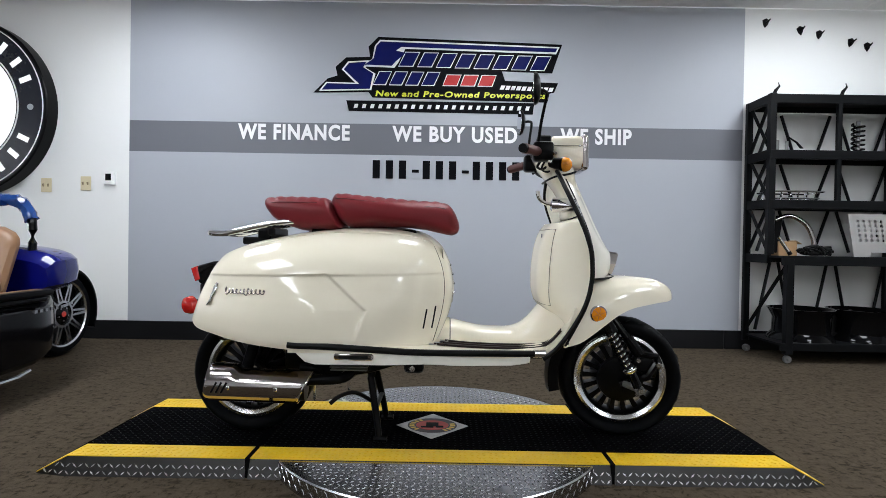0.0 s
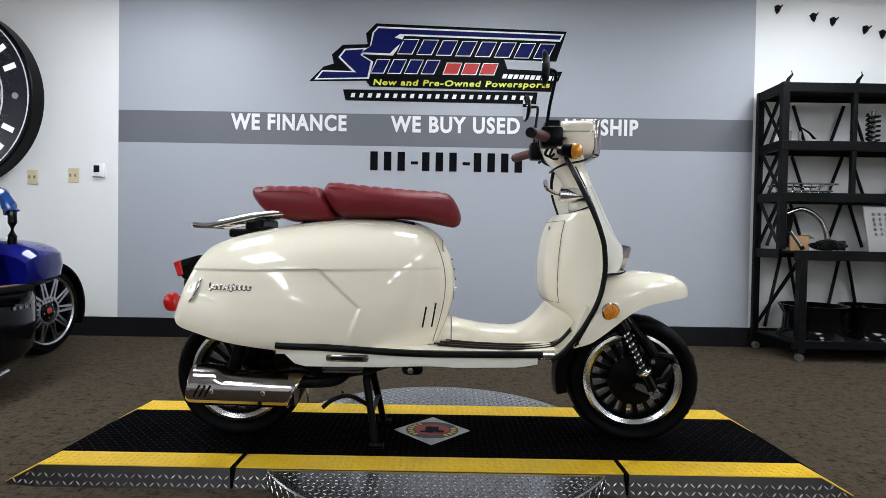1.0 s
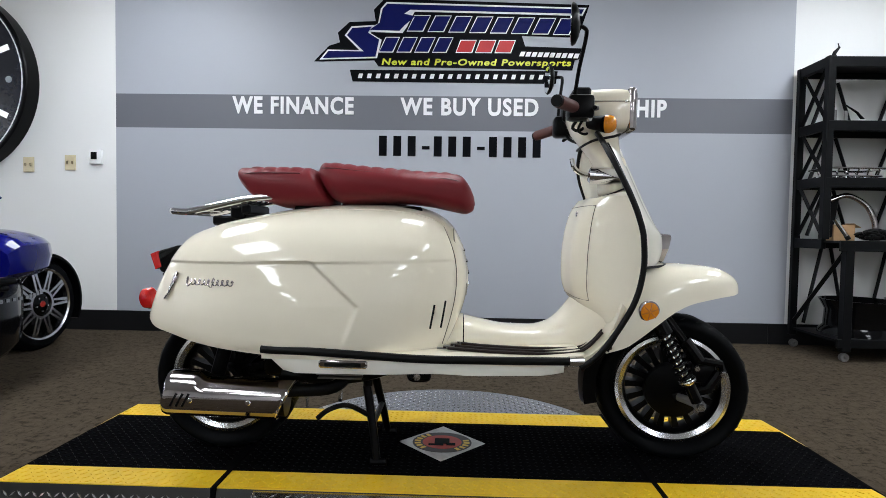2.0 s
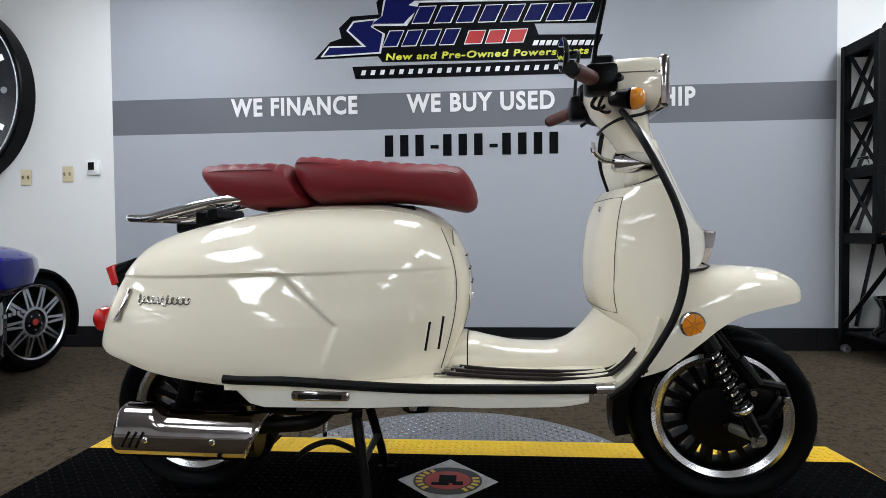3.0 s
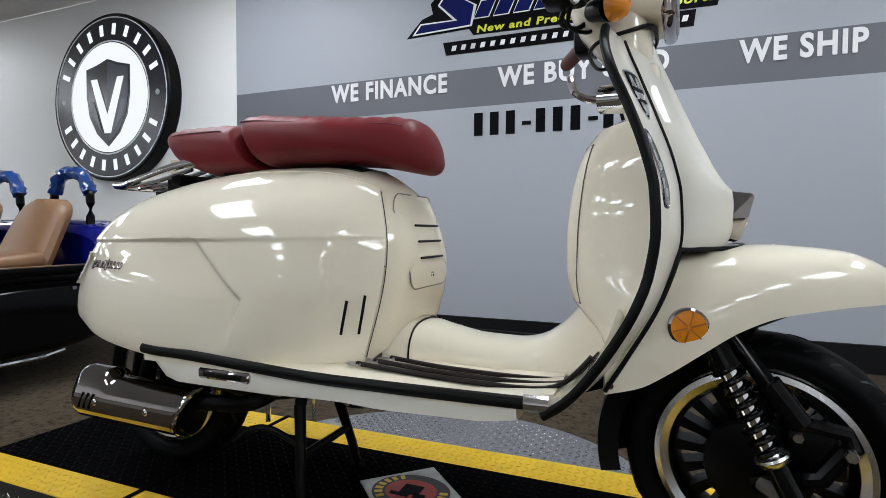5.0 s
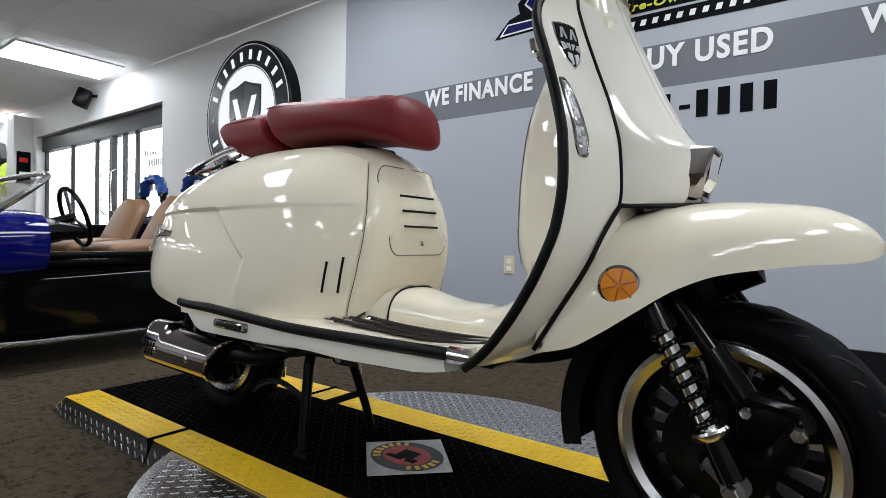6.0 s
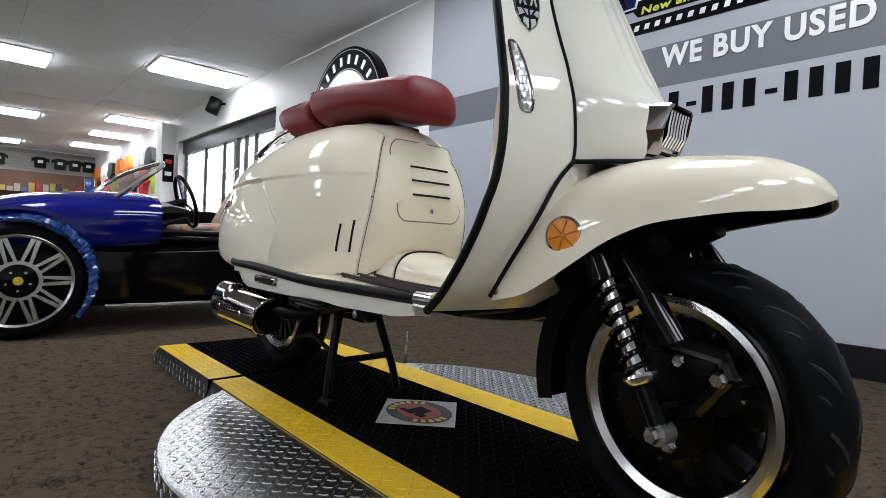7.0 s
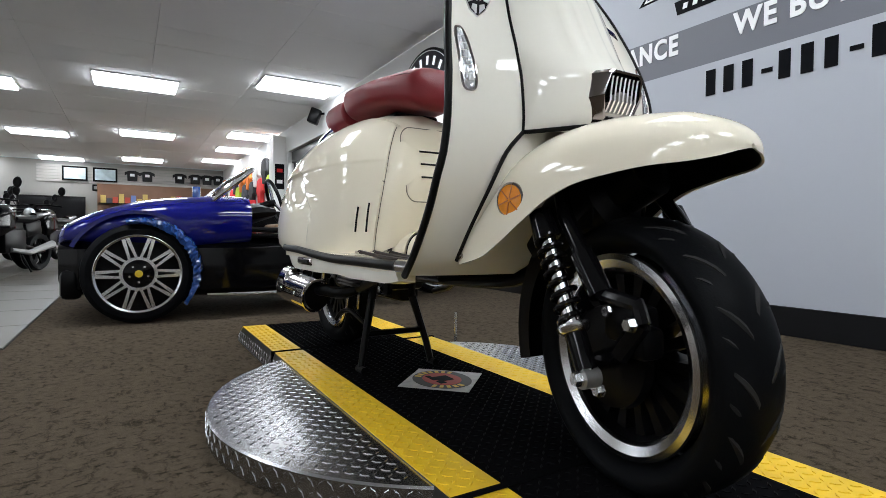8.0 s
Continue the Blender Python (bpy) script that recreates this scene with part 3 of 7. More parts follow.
def scooter():
    g = thing("motor_scooter", Matrix.Translation((0, -0.045, DECK)), "cream retro motor scooter with oxblood seat on a turntable", "motor scooter")

    # the steering is turned a little to the right about its raked axis
    foot, top = V((0.66, 0, 0.45)), V((0.50, 0, 1.05))
    turned = Matrix.Translation(top) @ Matrix.Rotation(radians(-9), 4, top - foot) @ Matrix.Translation(-top)
    steer = [Matrix()]
    wide = [True]

    def P(name, bm, material, parent=None, label="", smooth=True):
        bm.transform(steer[0])
        bm.transform(STAND if wide[0] else FORK)
        return part(name, bm, material, parent or g, label, smooth, True)

    # inner body, and the side cowls over it
    us = [i / 70 for i in range(71)]
    us = sorted(set(us + [0.94, 0.95, 0.965, 0.975, 0.985, 0.99, 0.994, 0.997]))
    ss = [i / 34 for i in range(35)]
    bm = bmesh.new()
    loops = []
    for u in us:
        loops.append([skin(u, s, -1) for s in ss] + [skin(u, s, 1) for s in ss[-2::-1]])
    rings(bm, loops, closed=False, cap=False)
    bmesh.ops.remove_doubles(bm, verts=bm.verts, dist=0.0004)
    body = P("body", bm, CREAM, label="cream gloss steel rear body")
    tail = bmesh.new()
    ring = [skin(0, s, -1) for s in ss] + [skin(0, s, 1) for s in ss[-2::-1]]
    inner = [V((p.x + 0.03, p.y * 0.8, p.z)) for p in ring]
    rings(tail, [ring, inner], closed=False, cap=False)
    tail.faces.new([tail.verts.new(p) for p in inner])
    P("tail_panel", tail, BLACKP, body, "black tail closing panel")

    def seam_u(s):
        return 0.90 + 0.012 * math.sin(math.pi * s) - 0.13 * s ** 9
    S0, S1 = 0.03, 0.93
    for side in (-1, 1):
        bm = bmesh.new()
        nu, nv = 280, 120
        loops = []
        for i in range(nu + 1):
            a = i / nu
            row = []
            for j in range(nv + 1):
                s = S0 + (S1 - S0) * j / nv
                ue = seam_u(s)
                row.append(skin(0.012 + (ue - 0.012) * a, s, side, 0.007))
            loops.append(row)
        # turned-in edge all round
        rings(bm, loops, closed=False, cap=False)
        rim = [loops[0][j] for j in range(nv + 1)] + [loops[i][nv] for i in range(1, nu + 1)] + [loops[nu][j] for j in range(nv - 1, -1, -1)] + [loops[i][0] for i in range(nu - 1, 0, -1)]
        rim2 = [V((p.x, p.y - side * 0.016, p.z - (0.004 if p.z > 0.6 else -0.004))) for p in rim]
        rings(bm, [rim, rim2], closed=True, cap=False)
        bmesh.ops.remove_doubles(bm, verts=bm.verts, dist=0.0003)
        P("side_cowl", bm, CREAM, body, "cream side cowl with pressed crease lines")
        # dark gasket line round the front and top of the cowl
        line = [skin(seam_u(S0 + (S1 - S0) * j / 40) + 0.004, S0 + (S1 - S0) * j / 40, side, 0.0025) for j in range(41)]
        P("gasket", tube(line, 0.0011, 6, up=(0, 1, 0)), SEAM, body)
        line = [skin(0.03 + (seam_u(S1) - 0.02) * j / 40, S1 + 0.012, side, 0.002) for j in range(41)]
        P("gasket", tube(line, 0.0014, 6), CREAM, body)
    # two slanting slots in each cowl
    for side in (-1, 1):
        for xa, za, xb, zb in ((-0.034, 0.462, -0.022, 0.53), (-0.004, 0.462, 0.009, 0.54)):
            ends = []
            for x, z in ((xa, za), (xb, zb)):
                bu, bs, bd = 0.85, 0.3, 9
                for ui in range(120):
                    u = 0.74 + 0.155 * ui / 120
                    b, t = curve_at(BOTC, u), curve_at(TOPC, u)
                    s = (z - b.y) / (t.y - b.y)
                    d = abs(skin(u, s, side, 0.0078).x - x)
                    if d < bd:
                        bu, bs, bd = u, s, d
                ends.append((bu, bs))
            (ua, sa), (ub, sb) = ends
            pts = [skin(ua + (ub - ua) * k / 6, sa + (sb - sa) * k / 6, side, 0.0074) for k in range(7)]
            P("vent_slot", tube(pts, 0.0032, 8, flat=1.0), RUBBER, body, "dark slanting vent slot")

    # lid with three louvres on the front of the body
    def front(y, z):
        """A point of the front face by width and height."""
        lo, hi = 0.9, 1.0
        for _ in range(30):
            u = (lo + hi) / 2
            b, t = curve_at(BOTC, u), curve_at(TOPC, u)
            s = min(max((z - b.y) / (t.y - b.y), 0), 1)
            if skin(u, s, 1).y > abs(y):
                lo = u
            else:
                hi = u
        p = skin(u, s, 1)
        return V((p.x, y, z))

    def lid_line(zlo, zhi, half, r):
        pts = []
        for cx, cz, a0 in ((half - r, zhi - r, 0), (-half + r, zhi - r, 90), (-half + r, zlo + r, 180), (half - r, zlo + r, 270)):
            for k in range(7):
                q = radians(a0 + 15 * k)
                pts.append((cx + r * math.cos(q), cz + r * math.sin(q)))
        return pts
    ol = lid_line(0.545, 0.752, 0.122, 0.035)
    bm = bmesh.new()
    loops = []
    for k in (1.0, 0.985, 0.8, 0.5, 0.2):
        loops.append([front(y * k, 0.648 + (z - 0.648) * k) + V((0.0025 if k < 1 else 0.0, 0, 0)) for y, z in ol])
    rings(bm, loops)
    lid = P("louvre_lid", bm, CREAM, body, "cream lid with three horizontal louvre slots")
    P("lid_gasket", tube([front(y, z) + V((0.001, 0, 0)) for y, z in ol], 0.0016, 6, loop=True), mat("shadow_gap_putty", (0.2, 0.18, 0.14), 0.6), body)
    for z in (0.683, 0.648, 0.612):
        P("louvre", tube([front(-0.072 + 0.144 * k / 8, z) + V((0.003, 0, 0)) for k in range(9)], 0.0026, 8), RUBBER, lid, "dark louvre slot")
    P("lock", lathe([(0, 0.006), (0.006, 0.005), (0.007, 0.0)], along(front(0, 0.573), front(0, 0.573) + V((1, 0, 0))), 12), CHROME, lid, "small chrome lock")

    # seat
    def slant(x):
        """How far the seat leans back, per metre of height."""
        return 0.75 - 0.2 * step(-0.6, -0.38, x) - 0.4 * step(-0.38, 0.05, x)

    def cushion(name, rows, label):
        bm = bmesh.new()
        loops = []
        x0, x1 = rows[0][0], rows[-1][0]
        n = 60
        for i in range(n + 1):
            x = x0 + (x1 - x0) * i / n
            zt, zb, w = table(rows, x)
            e = min(i, n - i) / n
            rnd = min(1.0, math.sqrt(max(1 - (1 - min(e / 0.09, 1)) ** 2, 0.0)) * 0.7 + 0.3)
            ring = []
            m = 36
            for j in range(m):
                q = 2 * math.pi * j / m
                c, s = math.cos(q), math.sin(q)
                yy = w * rnd * math.copysign(abs(c) ** 0.74, c)
                hh = (zt - zb) / 2 * rnd
                zz = (zt + zb) / 2 + hh * math.copysign(abs(s) ** (0.86 if s > 0 else 0.6), s)
                # pleats over the top
                zz += 0.006 * (abs(math.sin(math.pi * x / 0.043)) ** 0.6 - 0.5) * step(0.45, 0.95, s) * step(0.03, 0.12, e)
                ring.append(V((x + slant(x) * (zt - zz) - 0.02, yy, zz)))
            loops.append(ring)
        rings(bm, loops)
        return P(name, bm, SEATRED, label=label)
    front_rows = [(-0.400, 0.943, 0.815, 0.142), (-0.355, 0.953, 0.820, 0.154), (-0.25, 0.944, 0.826, 0.162), (-0.146, 0.936, 0.826, 0.160), (-0.05, 0.929, 0.819, 0.142), (0.02, 0.927, 0.806, 0.120), (0.072, 0.917, 0.797, 0.100), (0.106, 0.886, 0.796, 0.074)]
    rear_rows = [(-0.655, 0.922, 0.838, 0.106), (-0.625, 0.932, 0.824, 0.122), (-0.58, 0.937, 0.808, 0.134), (-0.46, 0.937, 0.808, 0.142), (-0.385, 0.932, 0.812, 0.142)]
    s1 = cushion("seat", front_rows, "oxblood pleated front saddle")
    s2 = cushion("passenger_seat", rear_rows, "oxblood pleated passenger cushion")
    for rows, ob in ((front_rows, s1), (rear_rows, s2)):
        for side in (-1, 1):
            pts = []
            for k in range(30):
                x = rows[0][0] + 0.035 + (rows[-1][0] - rows[0][0] - 0.085) * k / 29
                zt, zb, w = table(rows, x)
                pts.append((x + slant(x) * 0.022 - 0.02, side * w * 0.875, zt - 0.025))
            P("piping", tube(pts, 0.0022, 6), PIPING, ob, "darker red seam piping")
    P("seat_base", boxes(((-0.27, 0, 0.806), (0.40, 0.17, 0.02)), bevel=0.006), BLACKP)

    # rack behind the seat
    for side in (-1, 1):
        pts = [(-0.47, side * 0.115, 0.845), (-0.60, side * 0.115, 0.833), (-0.75, side * 0.11, 0.80), (-0.80, side * 0.10, 0.79), (-0.855, side * 0.085, 0.792)]
        P("rack_tube", tube(pts, 0.0105, 10, curve=5), CHROME, label="chrome tube of the rear rack")
    P("rack_crossbar", tube([(-0.855, -0.087, 0.792), (-0.865, -0.04, 0.792), (-0.865, 0.04, 0.792), (-0.855, 0.087, 0.792)], 0.0105, 10, curve=4), CHROME)
    for y in (-0.055, 0.0, 0.055):
        P("rack_slat", tube([(-0.86, y, 0.789), (-0.74, y, 0.800), (-0.6, y, 0.83)], 0.006, 8), CHROME)
    P("rack_bracket", boxes(((-0.655, 0, 0.79), (0.05, 0.14, 0.04)), ((-0.70, 0, 0.765), (0.09, 0.10, 0.03)), ((-0.62, 0, 0.8), (0.03, 0.2, 0.03)), bevel=0.006), BLACKP, label="black rack bracket")

    # tail lamp, number plate arm, round reflector
    bm = bmesh.new()
    prof = [(-0.79, 0.69), (-0.845, 0.683), (-0.90, 0.668), (-0.925, 0.65), (-0.90, 0.60), (-0.86, 0.585), (-0.80, 0.60)]
    prism([(x, z) for x, z in prof], Matrix.Translation((0, 0.085, 0)) @ XZ, 0.17, 0.012, bm, 2)
    tl = P("tail_lamp", bm, BLACKG, label="black tail lamp housing")
    bm = bmesh.new()
    prism([(-0.928, 0.655), (-0.905, 0.665), (-0.893, 0.615), (-0.912, 0.607)], Matrix.Translation((0, 0.09, 0)) @ XZ, 0.18, 0.004, bm)
    P("tail_lens", bm, REDLENS, tl, "red tail lamp lens")
    P("plate_arm", boxes(((-0.88, 0, 0.545), (0.05, 0.12, 0.11)), ((-0.84, 0, 0.50), (0.09, 0.16, 0.03)), bevel=0.008), BLACKP)
    P("rear_reflector", lathe([(0, 0.03), (0.02, 0.029), (0.030, 0.022), (0.034, 0.008), (0.034, 0.0)], along((-0.918, -0.10, 0.518), (-0.945, -0.15, 0.518)), 24), REDLENS, label="round red reflector")
    P("reflector_stalk", tube([(-0.92, -0.105, 0.518), (-0.86, -0.02, 0.525)], 0.018, 10), BLACKP)
    # chrome flash and script badge on each cowl
    for side in (-1, 1):
        def cowl_at(x, z):
            bu, bs, bd = 0, 0, 9
            for ui in range(120):
                u = 0.012 + 0.5 * ui / 120
                b, t = curve_at(BOTC, u), curve_at(TOPC, u)
                s = (z - b.y) / (t.y - b.y)
                if not 0 <= s <= 1:
                    continue
                p = skin(u, s, side, 0.0075)
                if abs(p.x - x) < bd:
                    bu, bs, bd = u, s, abs(p.x - x)
            return skin(bu, bs, side, 0.0095)
        pts = []
        for k in range(97):
            f = k / 96
            tall = 1.7 if f < 0.1 or 0.5 < f < 0.6 else 1.0
            q = 2 * math.pi * 10.5 * f
            pts.append(cowl_at(-0.735 + 0.155 * f + 0.0055 * math.cos(q), 0.586 + 0.0075 * tall * math.sin(q)))
        P("script_badge", tube(pts, 0.0019, 6), SMOKECHROME, body, "thin chrome script badge")
        pts = [cowl_at(-0.80 + 0.028 * k / 5, 0.535 + 0.075 * k / 5) for k in range(6)]
        P("chrome_flash", tube(pts, 0.017, 10, flat=0.3), CHROME, body, "slanted chrome flash")

    # floorboard, its edges and the tunnel
    outline = [(-0.495, 0.326), (-0.46, 0.327), (-0.35, 0.328), (-0.2, 0.325), (-0.05, 0.322), (0.1, 0.318), (0.25, 0.312), (0.36, 0.305), (0.40, 0.295)]
    bm = bmesh.new()
    loops = []
    for x, w in outline:
        z = 0.403 - 0.012 * step(-0.1, 0.3, x) * (1 - step(0.3, 0.4, x)) + 0.004 * step(0.3, 0.4, x)
        loops.append([V((x, -w, z)), V((x, w, z)), V((x, w, z - 0.02)), V((x, -w, z - 0.02))])
    rings(bm, loops)
    fb = P("floorboard", bm, CREAM, label="cream flat footboard")
    for side in (-1, 1):
        edge = [(x, side * (w + 0.002), 0.408 - 0.018 * step(-0.45, 0.0, x)) for x, w in outline[:-1]]
        edge[0] = (edge[0][0], edge[0][1], 0.410)
        P("edge_rubber", tube(edge, 0.0115, 10, curve=5), RUBBER, fb, "black rubber footboard edging")
        P("edge_cap", tube([(0.352, side * 0.307, 0.390), (0.392, side * 0.301, 0.389)], 0.0145, 10), CHROME, fb, "chrome end cap")
        # white lower lip
        bm = bmesh.new()
        loops = []
        for x in [-0.47 + 0.81 * k / 24 for k in range(25)]:
            w = table(outline, x)[0] - 0.004
            zt = 0.402 - 0.014 * step(-0.45, 0.0, x)
            zb = 0.343 + 0.040 * (1 - step(-0.475, -0.42, x)) + 0.016 * step(-0.18, -0.02, x) * (1 - step(0.0, 0.1, x)) * 0.3 + 0.010 * step(0.28, 0.34, x) + 0.004 * step(0.0, 0.3, x)
            loops.append([V((x, side * w, zt)), V((x, side * (w + 0.004), (zt + zb) / 2)), V((x, side * (w - 0.004), zb)), V((x, side * (w - 0.05), zb - 0.004)), V((x, side * (w - 0.05), zt - 0.006))])
        rings(bm, loops)
        P("sill", bm, PEARL, fb, "white lower sill")
        pg = P("footpeg", boxes(((-0.268, side * 0.325, 0.372), (0.135, 0.016, 0.022)), bevel=0.005), SMOKECHROME, fb, "folded dark chrome passenger footpeg")
        P("footpeg_inlay", boxes(((-0.268, side * 0.3345, 0.372), (0.10, 0.004, 0.011)), bevel=0.0015), RUBBER, pg)
        # runner strips
        for y, x0, x1 in ((0.245, 0.005, 0.41), (0.205, 0.025, 0.42), (0.165, 0.045, 0.43)):
            zc = 0.4065
            pts = [(x0, side * y, zc + 0.002), (0.15, side * y, zc - 0.006), (0.3, side * y, zc - 0.009), (x1 - 0.03, side * y, zc - 0.004), (x1 + 0.01, side * (y + 0.004), zc + 0.018), (x1 + 0.045, side * (y + 0.006), zc + 0.058)]
            P("runner", tube(pts, 0.008, 8, curve=4, flat=0.6), BROWNSTRIP, fb, "dark brown rubber runner strip")
            P("runner_trim", tube([(a, b - side * 0.009, c - 0.001) for a, b, c in pts], 0.002, 6, curve=4), CHROME, fb)
            P("runner_tip", tube([(x0 - 0.018, side * y, zc), (x0 + 0.012, side * y, zc)], 0.009, 8, flat=0.6), CHROME, fb, "chrome runner tip")
    # toe panel sweeping up to the shield
    bm = bmesh.new()
    toe = smooth_path([(0.33, 0, 0.3915), (0.38, 0, 0.395), (0.42, 0, 0.413), (0.455, 0, 0.452), (0.48, 0, 0.50), (0.497, 0, 0.55)], 5)
    rings(bm, [[p + V((0, y, 0)) for y in (-0.298, -0.15, 0.0, 0.15, 0.298)] + [p + V((0.008, y, -0.008)) for y in (0.298, 0.15, 0.0, -0.15, -0.298)] for p in toe])
    P("toe_panel", bm, CREAM, fb, "cream toe panel sweeping up to the shield")
    # tunnel
    tun = [(0.02, 0.462, 0.125), (0.07, 0.468, 0.115), (0.12, 0.458, 0.105), (0.2, 0.444, 0.10), (0.28, 0.442, 0.10), (0.33, 0.453, 0.106), (0.37, 0.480, 0.120), (0.40, 0.513, 0.140), (0.43, 0.550, 0.170), (0.46, 0.585, 0.205), (0.49, 0.600, 0.240), (0.51, 0.566, 0.262)]
    bm = bmesh.new()
    loops = []
    for k in range(33):
        x = 0.02 + 0.49 * k / 32
        zt, w = table(tun, x)
        zf = table([(0.33, 0.385), (0.38, 0.388), (0.42, 0.406), (0.455, 0.446), (0.48, 0.494), (0.51, 0.56)], x)[0]
        loops.append([V((x, w * c, zf + (zt - zf) * s ** 0.7)) for c, s in [(math.copysign(abs(math.cos(q)) ** 0.7, math.cos(q)), max(math.sin(q), 0)) for q in [math.pi * j / 18 for j in range(19)]]])
    rings(bm, loops, closed=False, cap=False)
    P("tunnel", bm, CREAM, label="cream centre tunnel over the footboard")
    bm = bmesh.new()
    collar = []
    for k in range(5):
        x = 0.012 + 0.05 * k / 4
        zt, w = table(tun, x)
        gr = 1.12 - 0.015 * k
        collar.append([V((x, w * gr * math.copysign(abs(math.cos(q)) ** 0.7, math.cos(q)), 0.385 + (zt - 0.385) * gr * max(math.sin(q), 0) ** 0.7)) for q in [math.pi * j / 18 for j in range(19)]])
    rings(bm, collar, closed=False, cap=False)
    P("tunnel_collar", bm, CREAM, label="raised cream collar where tunnel meets body")
    zt, w = table(tun, 0.064)
    P("tunnel_seam", tube([(0.064, w * 1.005 * math.copysign(abs(math.cos(q)) ** 0.7, math.cos(q)), 0.386 + (zt - 0.385) * 1.005 * max(math.sin(q), 0) ** 0.7) for q in [math.pi * j / 24 for j in range(25)]], 0.002, 6), RUBBER)

    # leg shield: z, x of the edge, half width, x of the middle
    SH = [(0.372, 0.384, 0.309, 0.424), (0.40, 0.42, 0.315, 0.46), (0.448, 0.460, 0.317, 0.50), (0.50, 0.494, 0.317, 0.534), (0.551, 0.521, 0.318, 0.561), (0.61, 0.541, 0.312, 0.583), (0.673, 0.549, 0.310, 0.595), (0.735, 0.546, 0.307, 0.593), (0.795, 0.532, 0.300, 0.581), (0.865, 0.507, 0.283, 0.557), (0.935, 0.478, 0.256, 0.531), (0.985, 0.464, 0.208, 0.512), (1.02, 0.459, 0.155, 0.500), (1.045, 0.457, 0.108, 0.492)]

    def shield(t, v, off=0.0):
        k = t * (len(SH) - 1)
        z, xe, w, xm = table([(q, *SH[q]) for q in range(len(SH))], k)
        return V((xm + (xe - xm) * abs(v) ** 2.2 + off, v * w, z))

    def shield_z(z):
        for i in range(len(SH) - 1):
            if SH[i][0] <= z <= SH[i + 1][0]:
                return (i + (z - SH[i][0]) / (SH[i + 1][0] - SH[i][0])) / (len(SH) - 1)
        return 0 if z < SH[0][0] else 1
    bm = bmesh.new()
    loops = []
    for i in range(53):
        t = i / 52
        row = [shield(t, -1 + 2 * j / 24, 0.004) for j in range(25)]
        row += [shield(t, 1 - 2 * j / 24, -0.004) for j in range(25)]
        loops.append(row)
    rings(bm, loops)
    ls = P("leg_shield", bm, PEARL, label="cream leg shield with black edge trim")
    rimpts = [shield(i / 40, -1) for i in range(41)] + [shield(1, -1 + 2 * j / 10) + V((-0.004, 0, 0.012 * (1 - (1 - j / 5) ** 2))) for j in range(1, 10)] + [shield(1 - i / 40, 1) for i in range(41)]
    P("edge_trim", tube([rimpts[i] for i in range(0, 41)], 0.0082, 10, up=(0, 1, 0)), RUBBER, ls, "black rubber edge trim")
    P("edge_trim", tube([rimpts[i] for i in range(50, 91)], 0.0082, 10, up=(0, 1, 0)), RUBBER, ls, "black rubber edge trim")
    P("edge_trim", tube(rimpts[40:51], 0.006, 8), RUBBER, ls)

    # horn cover up the middle of the shield: z, x of the front, half width
    HC = [(0.640, 0.664, 0.152), (0.66, 0.680, 0.153), (0.70, 0.690, 0.155), (0.735, 0.687, 0.157), (0.764, 0.667, 0.159), (0.79, 0.648, 0.160), (0.824, 0.629, 0.160), (0.864, 0.610, 0.158), (0.927, 0.581, 0.148), (0.981, 0.557, 0.128), (1.01, 0.545, 0.108), (1.04, 0.532, 0.08)]
    bm = bmesh.new()
    loops = []
    for i in range(41):
        z = 0.64 + 0.40 * i / 40
        xf, w = table(HC, z)
        t = shield_z(z)
        row = []
        for j in range(33):
            c = -1 + j / 16
            y = w * c
            half = table([(r[0], r[2]) for r in SH], z)[0]
            xs = shield(t, min(max(y / half, -1), 1), 0.003).x
            k = 1 - abs(c) ** (1.45 + 0.5 * (1 - step(0.72, 0.86, z)))
            ridge = 0.007 * math.exp(-((abs(c) - 0.36) / 0.09) ** 2) * step(0.74, 0.82, z) + 0.004 * math.exp(-((abs(c) - 0.14) / 0.08) ** 2) * step(0.74, 0.82, z)
            row.append(V((xs + (xf - xs) * k ** 0.8 + ridge, y, z)))
        loops.append(row)
    rings(bm, loops, closed=False, cap=False)
    P("horn_cover", bm, PEARL, ls, "cream ridged horn cover")
    for side in (-1, 1):
        pts = []
        for i in range(31):
            z = 0.641 + 0.398 * i / 30
            xf, w = table(HC, z)
            half = table([(r[0], r[2]) for r in SH], z)[0]
            pts.append(shield(shield_z(z), side * w / half, 0.0055))
        P("cover_gasket", tube(pts, 0.003, 6, up=(0, 1, 0)), RUBBER, ls, "black seam of the horn cover")
    # grille: faceted chrome snout with a recessed mouth
    hexa = ((-1, 0.48), (-0.86, 0.93), (-0.70, 1), (0.70, 1), (0.86, 0.93), (1, 0.48), (0.72, 0), (-0.72, 0))

    def hexring(x, w, z0, z1, lean=0.0):
        return [V((x + lean * zz, y * w, z0 + zz * (z1 - z0))) for y, zz in hexa]
    bm = bmesh.new()
    rings(bm, [hexring(0.640, 0.072, 0.649, 0.748), hexring(0.666, 0.070, 0.650, 0.746, 0.004), hexring(0.688, 0.056, 0.658, 0.742, 0.018), hexring(0.691, 0.053, 0.662, 0.739, 0.020), hexring(0.689, 0.050, 0.665, 0.736, 0.020), hexring(0.672, 0.048, 0.667, 0.734, 0.020)])
    gr = P("grille", bm, SMOKECHROME, None, "faceted dark chrome horn grille", False)
    bm = bmesh.new()
    rings(bm, [hexring(0.676, 0.0475, 0.668, 0.733, 0.020), hexring(0.674, 0.0475, 0.668, 0.733, 0.020)])
    P("grille_mouth", bm, BLACKP, gr, "black grille mouth", False)
